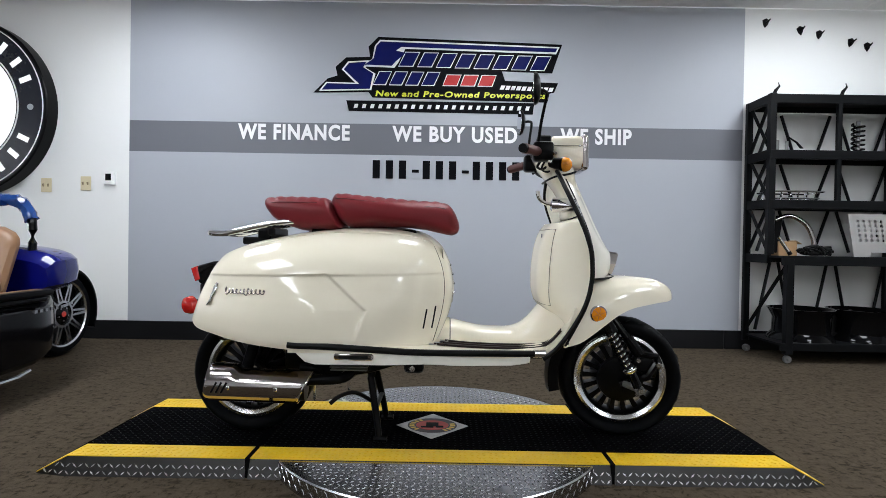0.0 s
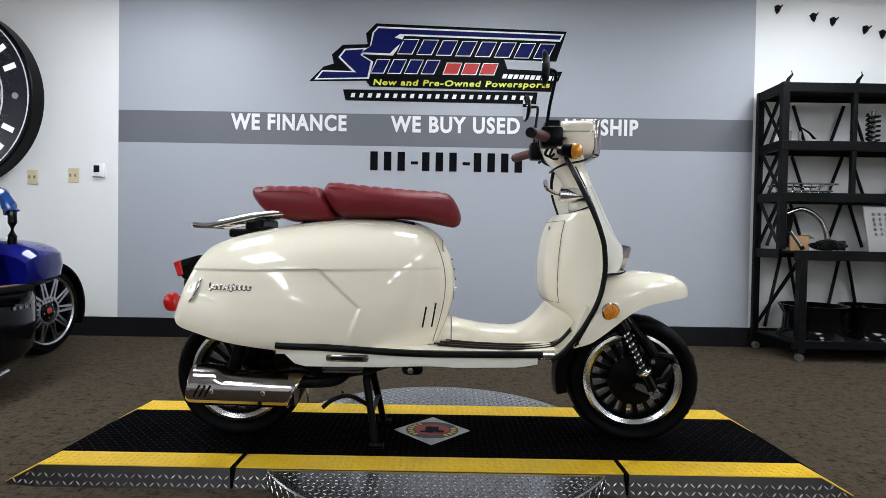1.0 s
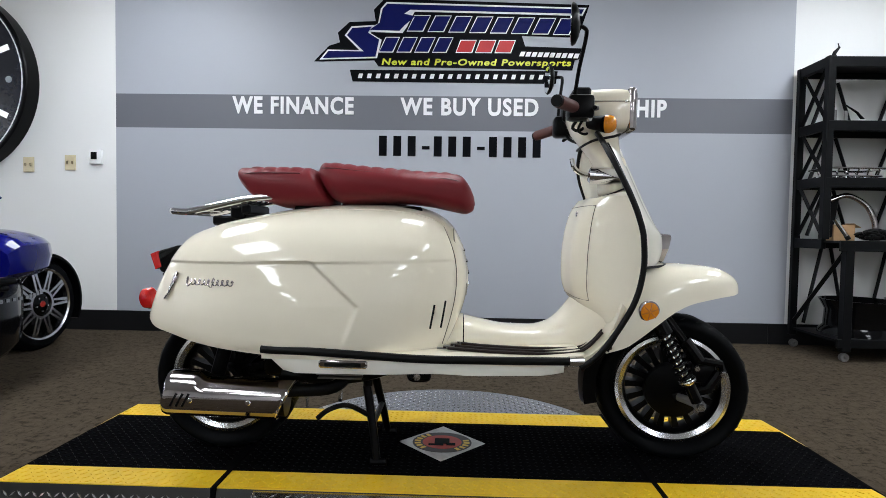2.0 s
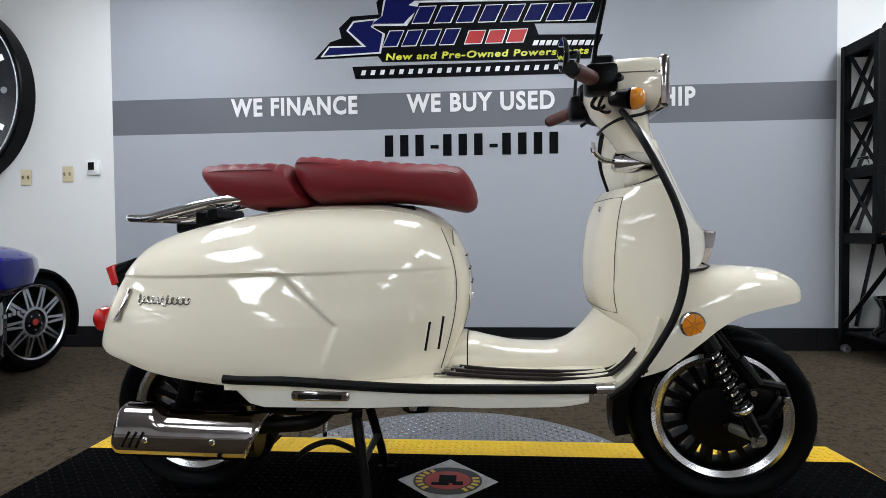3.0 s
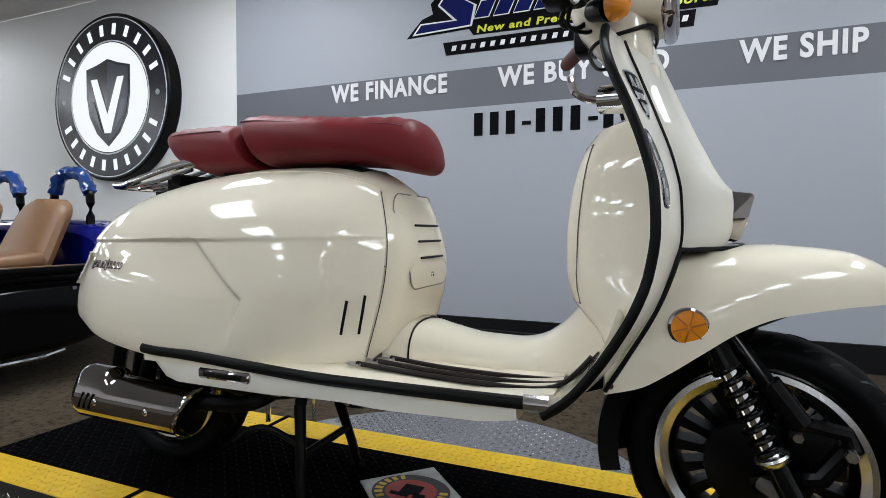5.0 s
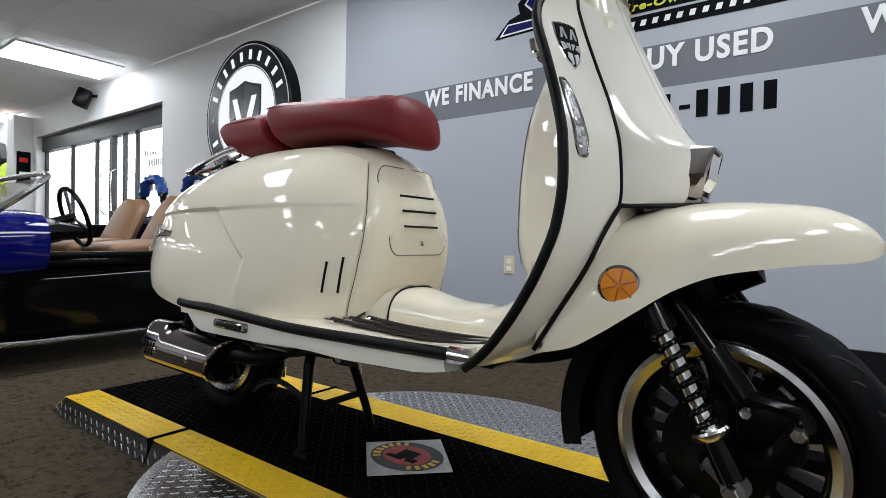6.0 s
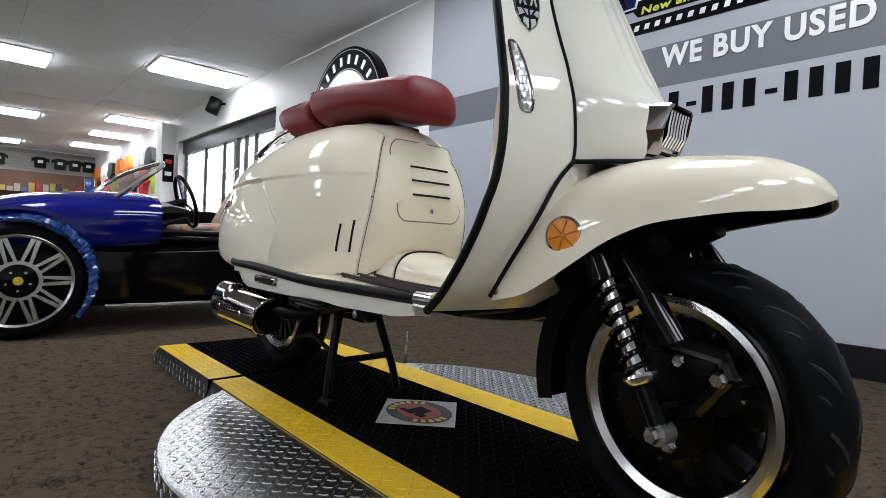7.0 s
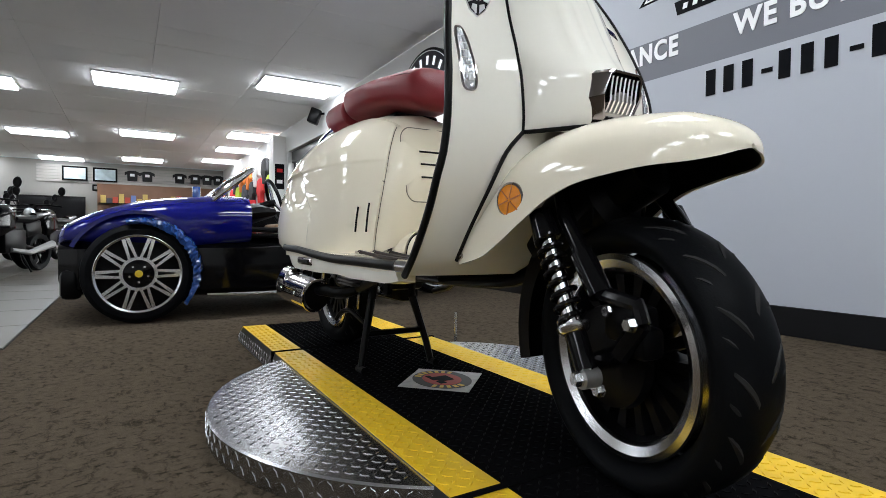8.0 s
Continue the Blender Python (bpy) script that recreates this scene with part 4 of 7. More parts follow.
    for k in range(7):
        y = -0.036 + 0.012 * k
        bm = bmesh.new()
        loops = []
        for x, z in ((0.690, 0.672), (0.7005, 0.690), (0.702, 0.708), (0.706, 0.730)):
            loops.append([V((x, y - 0.0024, z)), V((x + 0.002, y, z)), V((x, y + 0.0024, z)), V((x - 0.014, y + 0.0024, z)), V((x - 0.014, y - 0.0024, z))])
        rings(bm, loops)
        P("grille_bar", bm, CHROME, gr, "bright grille bar", False)
    P("horn_cover_foot", tube([(0.585, -0.152, 0.643), (0.63, -0.118, 0.643), (0.672, -0.078, 0.645), (0.694, -0.040, 0.648), (0.698, 0.0, 0.649), (0.694, 0.040, 0.648), (0.672, 0.078, 0.645), (0.63, 0.118, 0.643), (0.585, 0.152, 0.643)], 0.0042, 8, curve=4), RUBBER, ls)

    # slim running lamps on the shield
    def on_shield(y, z, off):
        h = table([(r[0], r[2]) for r in SH], z)[0]
        return shield(shield_z(z), y / h, off)

    def lamp_outline(grow, side):
        """A tall rounded outline, narrower at its top."""
        out = []
        for k in range(28):
            q = 2 * math.pi * k / 28
            c, s = math.cos(q), math.sin(q)
            v = math.copysign(abs(s) ** 0.55, s)
            half = (0.0122 - 0.0038 * v) + grow
            a = half * math.copysign(abs(c) ** 0.6, c)
            b = v * (0.059 + grow)
            out.append((side * (0.272 + a + 0.06 * b), 0.770 + b))
        return out
    for side in (-1, 1):
        bm = bmesh.new()
        rings(bm, [[on_shield(y, z, o) for y, z in lamp_outline(g_, side)] for g_, o in ((0.0035, 0.002), (0.003, 0.0058), (0.0, 0.0064), (-0.001, 0.0054), (-0.001, 0.003))], cap=False)
        rl = P("running_lamp", bm, SMOKECHROME, None, "slim running lamp with dark chrome surround")
        bm = bmesh.new()
        rings(bm, [[on_shield(y, z, o) for y, z in lamp_outline(g_, side)] for g_, o in ((-0.001, 0.0035), (-0.0015, 0.0048), (-0.004, 0.0052))])
        P("lamp_lens", bm, LAMPGLASS, rl, "clear faceted lamp lens")
        for k in range(8):
            zq = 0.719 + 0.0142 * k
            yq = 0.272 + 0.06 * (zq - 0.770)
            wq = 0.0050 - 0.0003 * k
            for h in (-1, 1):
                bm = bmesh.new()
                yh = yq + h * wq
                pts = [on_shield(side * (yh + dy), zq + dz, 0.0054) for dy, dz in ((-wq, -0.0066), (wq, -0.0066), (wq, 0.0066), (-wq, 0.0066))]
                vs = [bm.verts.new(p) for p in pts]
                mv = bm.verts.new(on_shield(side * yh, zq + 0.0025 * h * (-1) ** k, 0.0066))
                for q in range(4):
                    bm.faces.new((vs[q], vs[(q + 1) % 4], mv))
                P("lamp_cell", bm, LAMPGLASS if (k + h) % 3 else CELL, rl, "bright reflector cell", False)
    zc, yc = 0.900, -0.215

    def crest(poly, o):
        bm = bmesh.new()
        lo, hi = [], []
        for a, b in poly:
            z = zc + b
            h = table([(r[0], r[2]) for r in SH], z)[0]
            y = yc + a + 0.35 * b * (1 if yc < 0 else -1)
            p = shield(shield_z(z), y / h, 0.004 + o)
            lo.append(bm.verts.new(p - V((0.003, 0, 0))))
            hi.append(bm.verts.new(p + V((0.002, 0, 0))))
        bm.faces.new(hi)
        for i in range(len(poly)):
            bm.faces.new((lo[i], lo[(i + 1) % len(poly)], hi[(i + 1) % len(poly)], hi[i]))
        return bm
    arc = [(-0.027, 0.036), (-0.012, 0.039), (0.012, 0.039), (0.027, 0.036), (0.028, 0.012), (0.025, -0.012), (0.017, -0.032), (0.0, -0.048), (-0.017, -0.032), (-0.025, -0.012), (-0.028, 0.012)]
    cr = P("crest", crest(arc, 0.0), CHROME, None, "small dark enamel shield crest with chrome rim", False)
    P("crest_field", crest([(a * 0.9, b * 0.91) for a, b in arc], 0.0012), LETTERDARK, cr, smooth=False)
    for sx in (-1, 1):
        P("crest_mark", crest([(sx * 0.004, 0.006), (sx * 0.007, 0.006), (sx * 0.013, 0.028), (sx * 0.010, 0.028)], 0.0024), CELL, cr, "pale crest mark", False)
        P("crest_mark", crest([(sx * 0.016, 0.006), (sx * 0.019, 0.006), (sx * 0.015, 0.028), (sx * 0.012, 0.028)], 0.0024), CELL, cr, "pale crest mark", False)
        P("crest_mark", crest([(sx * 0.003, -0.003), (sx * 0.010, -0.003), (sx * 0.003, -0.014)], 0.0024), CELL, cr, "pale crest mark", False)
        P("crest_mark", crest([(sx * 0.016, -0.003), (sx * 0.0235, -0.003), (sx * 0.0205, -0.017), (sx * 0.010, -0.012)], 0.0024), CELL, cr, "pale crest mark", False)
        P("crest_mark", crest([(sx * 0.003, -0.022), (sx * 0.012, -0.020), (sx * 0.014, -0.030), (sx * 0.003, -0.041)], 0.0024), CELL, cr, "pale crest mark", False)

    zc, yc = 0.90, 0.17
    P("name_plate", crest([(-0.04, 0.012), (0.04, 0.002), (0.04, -0.014), (-0.04, -0.004)], 0.0), SMOKECHROME, ls, "narrow dark name plate", False)

    # glove box behind the shield
    GB = [(0.47, 0.474, 0.11), (0.50, 0.444, 0.135), (0.55, 0.403, 0.155), (0.60, 0.391, 0.16), (0.66, 0.390, 0.16), (0.74, 0.398, 0.158), (0.80, 0.413, 0.152), (0.835, 0.431, 0.14), (0.855, 0.450, 0.125), (0.862, 0.494, 0.10)]
    bm = bmesh.new()
    loops = []
    for i in range(31):
        z = 0.47 + 0.392 * i / 30
        xb, w = table(GB, z)
        row = []
        for j in range(29):
            c = -1 + j / 14
            half = table([(r[0], r[2]) for r in SH], z)[0]
            xs = shield(shield_z(z), c * 0.93, -0.004).x
            k = max(1 - abs(c) ** 8.0, 0) ** 0.8
            row.append(V((xs + (xb - xs) * k, c * (w + (half * 0.93 - w) * abs(c) ** 4), z)))
        loops.append(row)
    rings(bm, loops, closed=False, cap=False)
    gb = P("glove_box", bm, CREAM, label="cream glove box behind the leg shield")
    dl = []
    for z, c in [(0.545 + 0.27 * k / 10, -0.83) for k in range(11)] + [(0.825, -0.83 + 1.66 * k / 10) for k in range(11)] + [(0.825 - 0.28 * k / 10, 0.83) for k in range(11)] + [(0.545, 0.83 - 1.66 * k / 10) for k in range(10)]:
        xb, w = table(GB, z)
        half = table([(r[0], r[2]) for r in SH], z)[0]
        xs = shield(shield_z(z), c * 0.93, -0.004).x
        k = max(1 - abs(c) ** 8.0, 0) ** 0.8
        dl.append((xs + (xb - xs) * k - 0.0006, c * (w + (half * 0.93 - w) * abs(c) ** 4), z))
    P("door_seam", tube(dl, 0.0011, 6, loop=True), mat("seam_brown", (0.1, 0.085, 0.06), 0.6), gb)
    P("lock", lathe([(0, 0.004), (0.009, 0.003), (0.01, 0.0)], along((0.414, -0.05, 0.80), (0.36, -0.05, 0.80)), 14), SMOKECHROME, gb, "dark oval lock")
    P("shoulder_seam", tube([(0.468, -0.08, 0.852), (0.498, -0.14, 0.862), (0.525, -0.21, 0.876)], 0.0028, 6, curve=4), RUBBER, gb, "black seam over the glove box")
    P("inner_shield_top", boxes(((0.528, 0, 0.92), (0.05, 0.2, 0.12)), bevel=0.02, seg=3), CREAM, ls)

    # bag hook
    hk = P("bag_hook", tube([(0.47, -0.07, 0.922), (0.448, -0.07, 0.921), (0.42, -0.07, 0.927), (0.398, -0.07, 0.944), (0.390, -0.07, 0.972)], 0.0075, 8, curve=5), CHROME, label="chrome bag hook")
    P("hook_base", tube([(0.444, -0.07, 0.923), (0.450, -0.07, 0.922), (0.49, -0.085, 0.919), (0.535, -0.10, 0.916)], [0.021, 0.027, 0.028, 0.022], 14), CHROME, hk)

    # headset: neck, lamp box, bars
    steer[0] = Matrix.Translation(top) @ Matrix.Rotation(radians(-2.5), 4, top - foot) @ Matrix.Translation(-top)
    NK = [(0.84, 0.53, 0.565, 0.07), (0.93, 0.498, 0.55, 0.09), (0.985, 0.464, 0.545, 0.100), (1.03, 0.428, 0.54, 0.106), (1.06, 0.402, 0.535, 0.106), (1.10, 0.384, 0.53, 0.100), (1.135, 0.382, 0.52, 0.082), (1.16, 0.39, 0.50, 0.07)]
    bm = bmesh.new()
    loops = []
    for z, xa, xb, w in NK:
        row = []
        for j in range(24):
            q = 2 * math.pi * j / 24
            c, s = math.cos(q), math.sin(q)
            row.append(V(((xa + xb) / 2 + (xb - xa) / 2 * math.copysign(abs(c) ** 0.6, c), w * math.copysign(abs(s) ** 0.6, s), z)))
        loops.append(row)
    rings(bm, loops)
    nk = P("headset", bm, CREAM, label="cream steering headset")
    P("neck_gasket", tube([((0.484 + 0.060 * math.copysign(abs(math.cos(q)) ** 0.6, math.cos(q))), 0.108 * math.copysign(abs(math.sin(q)) ** 0.6, math.sin(q)), 1.032 + 0.020 * math.cos(q)) for q in [2 * math.pi * j / 24 for j in range(24)]], 0.004, 6, loop=True), RUBBER, nk, "black neck seam")
    bm = bmesh.new()
    loops = []
    for x, w, z0, z1, r in ((0.435, 0.088, 1.085, 1.175, 0.5), (0.45, 0.102, 1.07, 1.187, 0.45), (0.49, 0.106, 1.058, 1.188, 0.4), (0.535, 0.106, 1.06, 1.188, 0.38), (0.558, 0.102, 1.06, 1.185, 0.38)):
        row = []
        for j in range(32):
            q = 2 * math.pi * j / 32
            c, s = math.cos(q), math.sin(q)
            row.append(V((x, w * math.copysign(abs(c) ** r, c), (z0 + z1) / 2 + (z1 - z0) / 2 * math.copysign(abs(s) ** r, s))))
        loops.append(row)
    rings(bm, loops)
    P("headlamp_box", bm, CREAM, nk, "cream box-shaped headlamp shell")
    bm = bmesh.new()
    box(bm, (0.567, 0, 1.121), (0.026, 0.205, 0.134), None, 0.011, 3)
    P("headlamp_bezel", bm, SMOKECHROME, nk, "dark chrome headlamp bezel")
    bm = bmesh.new()
    box(bm, (0.577, 0, 1.12), (0.012, 0.18, 0.108), None, 0.012, 3)
    P("headlamp_lens", bm, LAMPGLASS, nk, "clear headlamp lens")
    P("shell_seam", boxes(((0.498, 0, 1.143), (0.115, 0.2135, 0.0025))), mat("seam_dark", (0.12, 0.1, 0.07), 0.6), nk)
    for side in (-1, 1):
        P("shell_screw", lathe([(0, 0.004), (0.004, 0.003), (0.005, 0)], along((0.545, side * 0.105, 1.143), (0.545, side * 0.2, 1.143)), 10), CHROME, nk)
    P("dashboard", boxes(((0.415, 0, 1.165), (0.05, 0.15, 0.05)), bevel=0.012, seg=2), BLACKP, nk, "black instrument housing")
    for side in (-1, 1):
        P("handlebar", tube([(0.43, side * 0.06, 1.118), (0.405, side * 0.15, 1.112), (0.375, side * 0.21, 1.106)], 0.016, 10), BLACKP, nk)
        P("switch_box", boxes(((0.398, side * 0.18, 1.108), (0.075, 0.075, 0.07)), bevel=0.012, seg=2), BLACKP, nk, "black switch housing")
        P("grip", tube([(0.375, side * 0.21, 1.106), (0.318, side * 0.325, 1.100)], [0.0175, 0.019, 0.018, 0.018], 14), BROWNR, nk, "ribbed brown rubber handlebar grip")
        P("bar_end", tube([(0.319, side * 0.323, 1.100), (0.312, side * 0.337, 1.0995)], [0.0175, 0.016], 14), BLACKP, nk)
        P("brake_lever", tube([(0.43, side * 0.185, 1.105), (0.435, side * 0.25, 1.095), (0.415, side * 0.33, 1.082)], 0.006, 8, curve=4), BLACKP, nk, "black brake lever")
        P("master_cylinder", boxes(((0.408, side * 0.15, 1.145), (0.045, 0.055, 0.05)), bevel=0.006), BLACKP, nk, "black brake fluid box")
        P("clamp_bolt", lathe([(0, 0.008), (0.008, 0.007), (0.009, 0)], along((0.42, side * 0.2, 1.075), (0.45, side * 0.24, 1.07)), 8), ALU, nk)
        # turn signals on short black stalks
        a, b = (0.44, side * 0.11, 1.078), (0.478, side * 0.16, 1.066)
        P("signal_stalk", tube([a, b], [0.019, 0.026], 14), BLACKP, nk)
        P("signal_lens", lathe([(0, 0.030), (0.012, 0.029), (0.022, 0.022), (0.027, 0.010), (0.027, 0.0)], along(b, (0.56, side * 0.2, 1.062)), 20), AMBER, nk, "amber turn signal")
        # mirrors
        stem = [(0.378, side * 0.20, 1.13), (0.386, side * 0.225, 1.21), (0.398, side * 0.262, 1.29), (0.390, side * 0.282, 1.305), (0.365, side * 0.30, 1.306)]
        mm = P("mirror_stem", tube(stem, 0.0058, 8, curve=4), BLACKP, label="thin black mirror stem")
        mx = Matrix.Translation((0.357, side * 0.315, 1.306)) @ Matrix.Rotation(radians(-90), 4, "Y") @ Matrix.Rotation(side * radians(8), 4, "X") @ Matrix.Diagonal((0.95, 0.8, 1, 1))
        P("mirror_shell", lathe([(0, -0.016), (0.035, -0.013), (0.055, -0.004), (0.06, 0.004), (0.057, 0.008), (0.0, 0.007)], mx, 28), BLACKP, mm, "round black mirror shell")
        P("mirror_glass", lathe([(0, 0.0088), (0.053, 0.0088), (0.054, 0.0075)], mx, 28), MIRROR, mm, "mirror glass")
    # hoses under the bars
    P("cable", tube([(0.40, -0.16, 1.085), (0.385, -0.13, 1.06), (0.41, -0.10, 1.055), (0.44, -0.085, 1.08)], 0.005, 6, curve=6), RUBBER, nk)
    P("cable", tube([(0.41, -0.17, 1.08), (0.40, -0.14, 1.05), (0.43, -0.10, 1.045), (0.45, -0.085, 1.07)], 0.004, 6, curve=6), RUBBER, nk)
    P("cable", tube([(0.40, 0.16, 1.095), (0.41, 0.13, 1.06), (0.425, 0.06, 1.04)], 0.005, 6, curve=5), RUBBER, nk)

    steer[0] = Matrix()
    # front fender: x, top z, lower edge z, half width
    FD = [(0.475, 0.50, 0.398, 0.225), (0.53, 0.575, 0.413, 0.215), (0.575, 0.625, 0.440, 0.206), (0.625, 0.643, 0.476, 0.196), (0.68, 0.650, 0.514, 0.184), (0.735, 0.652, 0.538, 0.170), (0.79, 0.649, 0.549, 0.152), (0.845, 0.643, 0.557, 0.128), (0.885, 0.629, 0.560, 0.100), (0.912, 0.611, 0.566, 0.068), (0.925, 0.593, 0.575, 0.032), (0.928, 0.586, 0.580, 0.004)]
    bm = bmesh.new()
    outer, inner = [], []
    for i in range(49):
        x = 0.475 + 0.453 * (1 - (1 - i / 48) ** 1.25)
        zt, zl, w = table(FD, x)
        row, row2 = [], []
        for j in range(29):
            q = math.pi * j / 28
            c, s = math.cos(q), math.sin(q)
            y = -w * math.copysign(abs(c) ** 0.7, c)
            z = zl + (zt - zl) * s ** 0.75
            row.append(V((x, y, z)))
            row2.append(V((x - 0.003, y * 0.965, zl + (zt - 0.006 - zl) * s ** 0.75)))
        outer.append(row + row2[::-1])
    rings(bm, outer)
    fd = P("front_fender", bm, CREAM, label="cream pointed front fender")
    bm = bmesh.new()
    loops = []
    for i in range(40):
        x = 0.48 + 0.435 * i / 39
        zt, zl, w = table(FD, x)
        loops.append([V((x - 0.004, -w * 0.955 * math.copysign(abs(math.cos(q)) ** 0.7, math.cos(q)), zl + 0.0015 + (zt - 0.010 - zl) * max(math.sin(q), 0) ** 0.75)) for q in [math.pi * j / 24 for j in range(25)]])
    rings(bm, loops, closed=False, cap=False)
    P("fender_liner", bm, BLACKP, fd, "black underside of the fender")
    for side in (-1, 1):
        pts = [(0.588, side * 0.152, 0.642), (0.577, side * 0.186, 0.604), (0.552, side * 0.208, 0.54), (0.512, side * 0.224, 0.468), (0.475, side * 0.232, 0.405)]
        P("fender_gasket", tube(pts, 0.0042, 6, curve=5), RUBBER, fd, "black seam between fender and shield")
        m = along((0.6, side * 0.186, 0.517), (0.612, side * 0.25, 0.517))
        P("side_reflector", lathe([(0.0, 0.0), (0.032, 0.0), (0.032, 0.012), (0.028, 0.0135), (0.028, 0.011), (0, 0.011)], m, 28), SMOKECHROME, fd, "round amber side reflector")
        P("reflector_lens", lathe([(0.028, 0.010), (0.0275, 0.0135), (0.0, 0.0155)], m, 28), AMBER, fd, "amber reflector lens")
        for k in range(6):
            q = math.pi * k / 3 + 0.3
            P("lens_rib", tube([m @ V((0.003 * math.cos(q), 0.003 * math.sin(q), 0.0152)), m @ V((0.026 * math.cos(q), 0.026 * math.sin(q), 0.0136))], 0.0014, 5), DARKAMBER, fd, "darker amber rib")
        P("fender_screw", lathe([(0, 0.006), (0.006, 0.005), (0.007, 0)], along((0.482, side * 0.226, 0.415), (0.49, side * 0.25, 0.415)), 10), SMOKECHROME, fd)
    # inner mudguard over the tyre
    steer[0] = turned
    bm = bmesh.new()
    loops = []
    for k in range(19):
        q = radians(92 + 102 * k / 18)
        r0, r1 = FR + 0.012, FR + 0.022
        hw = 0.066 + 0.0 * k
        c, s = math.cos(q), math.sin(q)
        loops.append([V((FX + r1 * c, -hw, FZ + r1 * s)), V((FX + (r1 + 0.012) * c, 0, FZ + (r1 + 0.012) * s)), V((FX + r1 * c, hw, FZ + r1 * s)), V((FX + (r0 - 0.03) * c, hw, FZ + (r0 - 0.03) * s)), V((FX + (r0) * c, hw - 0.006, FZ + r0 * s)), V((FX + r0 * c, -hw + 0.006, FZ + r0 * s)), V((FX + (r0 - 0.03) * c, -hw, FZ + (r0 - 0.03) * s))])
    rings(bm, loops)
    P("inner_mudguard", bm, BLACKP, label="black inner mudguard hugging the front tyre")
    steer[0] = Matrix()
    P("fork_well", tube([(0.50, 0, 0.43), (0.56, 0, 0.47), (0.63, 0, 0.515), (0.70, 0, 0.545), (0.77, 0, 0.58)], [0.05, 0.07, 0.08, 0.055, 0.008], 16, curve=4, up=(1, 0, 0)), BLACKP, label="black inner fork cover")

    # wheels
    def wheel(name, x, z, R, half, label):
        w = P(name, lathe([(0.028, -0.055), (0.028, 0.055), (0.04, 0.05), (0.04, -0.05)], axis_y(x, 0, z), 20, closed=True), BLACKP, label=label)
        RI = 0.165
        prof = []
        for k in range(25):
            q = radians(-150 + 300 * k / 24)
            prof.append((RI + (R - RI) * (0.5 + 0.5 * math.cos(q)) ** 0.72, half * math.sin(q) * (1.0 if abs(math.degrees(q)) < 90 else 0.9 + 0.1 * abs(math.sin(q)))))
        bm = lathe(prof, axis_y(x, 0, z), 96, closed=False)
        P("tyre", bm, TREADR, w, "black road tyre with curved tread grooves")
        # tread grooves: dark sunken strokes
        bm = bmesh.new()
        for k in range(16):
            a0 = 2 * math.pi * k / 16
            for sgn in (-1, 1):
                pts = []
                for j in range(7):
                    f = j / 6
                    a = a0 + sgn * 0.03 + 0.30 * f ** 0.8 + (0.2 if sgn > 0 else 0)
                    lat = sgn * half * (0.12 + 0.72 * f ** 1.2)
                    q = math.asin(min(max(lat / half, -1), 1))
                    r = RI + (R - RI) * (0.5 + 0.5 * math.cos(q)) ** 0.72 - 0.0038
                    pts.append((x + r * math.cos(a), -lat, z + r * math.sin(a)))
                tube(pts, [0.002, 0.005, 0.0062, 0.0062, 0.0058, 0.0046, 0.002], 6, bm)
                # short cut beside it
                pts = []
                for j in range(4):
                    f = j / 3
                    a = a0 + 0.03 + 0.10 * f + (0.2 if sgn > 0 else 0)
                    lat = sgn * half * (0.55 + 0.3 * f)
                    q = math.asin(lat / half)
                    r = RI + (R - RI) * (0.5 + 0.5 * math.cos(q)) ** 0.72 - 0.0022
                    pts.append((x + r * math.cos(a), -lat, z + r * math.sin(a)))
                tube(pts, [0.0015, 0.0036, 0.0036, 0.0015], 5, bm)
        P("tread_groove", bm, mat("groove_black", (0.003, 0.003, 0.003), 0.8), w)
        # rim
        rimprof = [(RI + 0.008, half * 0.80), (RI + 0.010, half * 0.74), (RI + 0.002, half * 0.70), (RI - 0.012, half * 0.66), (RI - 0.016, half * 0.4), (RI - 0.016, -half * 0.4), (RI - 0.012, -half * 0.66), (RI + 0.002, -half * 0.70), (RI + 0.010, -half * 0.74), (RI + 0.008, -half * 0.80), (RI - 0.002, -half * 0.84), (RI - 0.016, -half * 0.72), (RI - 0.022, -half * 0.4), (RI - 0.022, half * 0.4), (RI - 0.016, half * 0.72), (RI - 0.002, half * 0.84)]
        P("rim", lathe(rimprof, axis_y(x, 0, z), 72, closed=True), ALU, w, "machined bright alloy rim")
        P("rim_barrel", lathe([(RI - 0.0225, half * 0.6), (RI - 0.028, half * 0.35), (RI - 0.028, -half * 0.35), (RI - 0.0225, -half * 0.6)], axis_y(x, 0, z), 48), BLACKP, w)
        for k in range(18):
            q = 2 * math.pi * k / 18
            bm = bmesh.new()
            m = Matrix.Translation((x, 0, z)) @ Matrix.Rotation(-q, 4, "Y")
            loops = []
            for r, hw in ((0.045, 0.012), (0.10, 0.008), (0.139, 0.011)):
                loops.append([m @ V((r, -half * 0.34, -hw)), m @ V((r, -half * 0.34, hw)), m @ V((r, half * 0.34, hw)), m @ V((r, half * 0.34, -hw))])
            rings(bm, loops)
            P("spoke", bm, BLACKP, w, smooth=False)
        return w
    steer[0], wide[0] = turned, False
    wheel("front_wheel", FX, FZ, FR, 0.064, "black spoked front wheel with bright rim")
    steer[0], wide[0] = Matrix(), True
    wheel("rear_wheel", RX, RZ, RR, 0.062, "black spoked rear wheel with bright rim")
    # brake disc, hub and caliper
    steer[0], wide[0] = turned, False
    P("brake_disc", lathe([(0.06, -0.002), (0.098, -0.002), (0.098, 0.002), (0.06, 0.002)], axis_y(FX, 0.075, FZ), 40, closed=True), GREYMETAL)
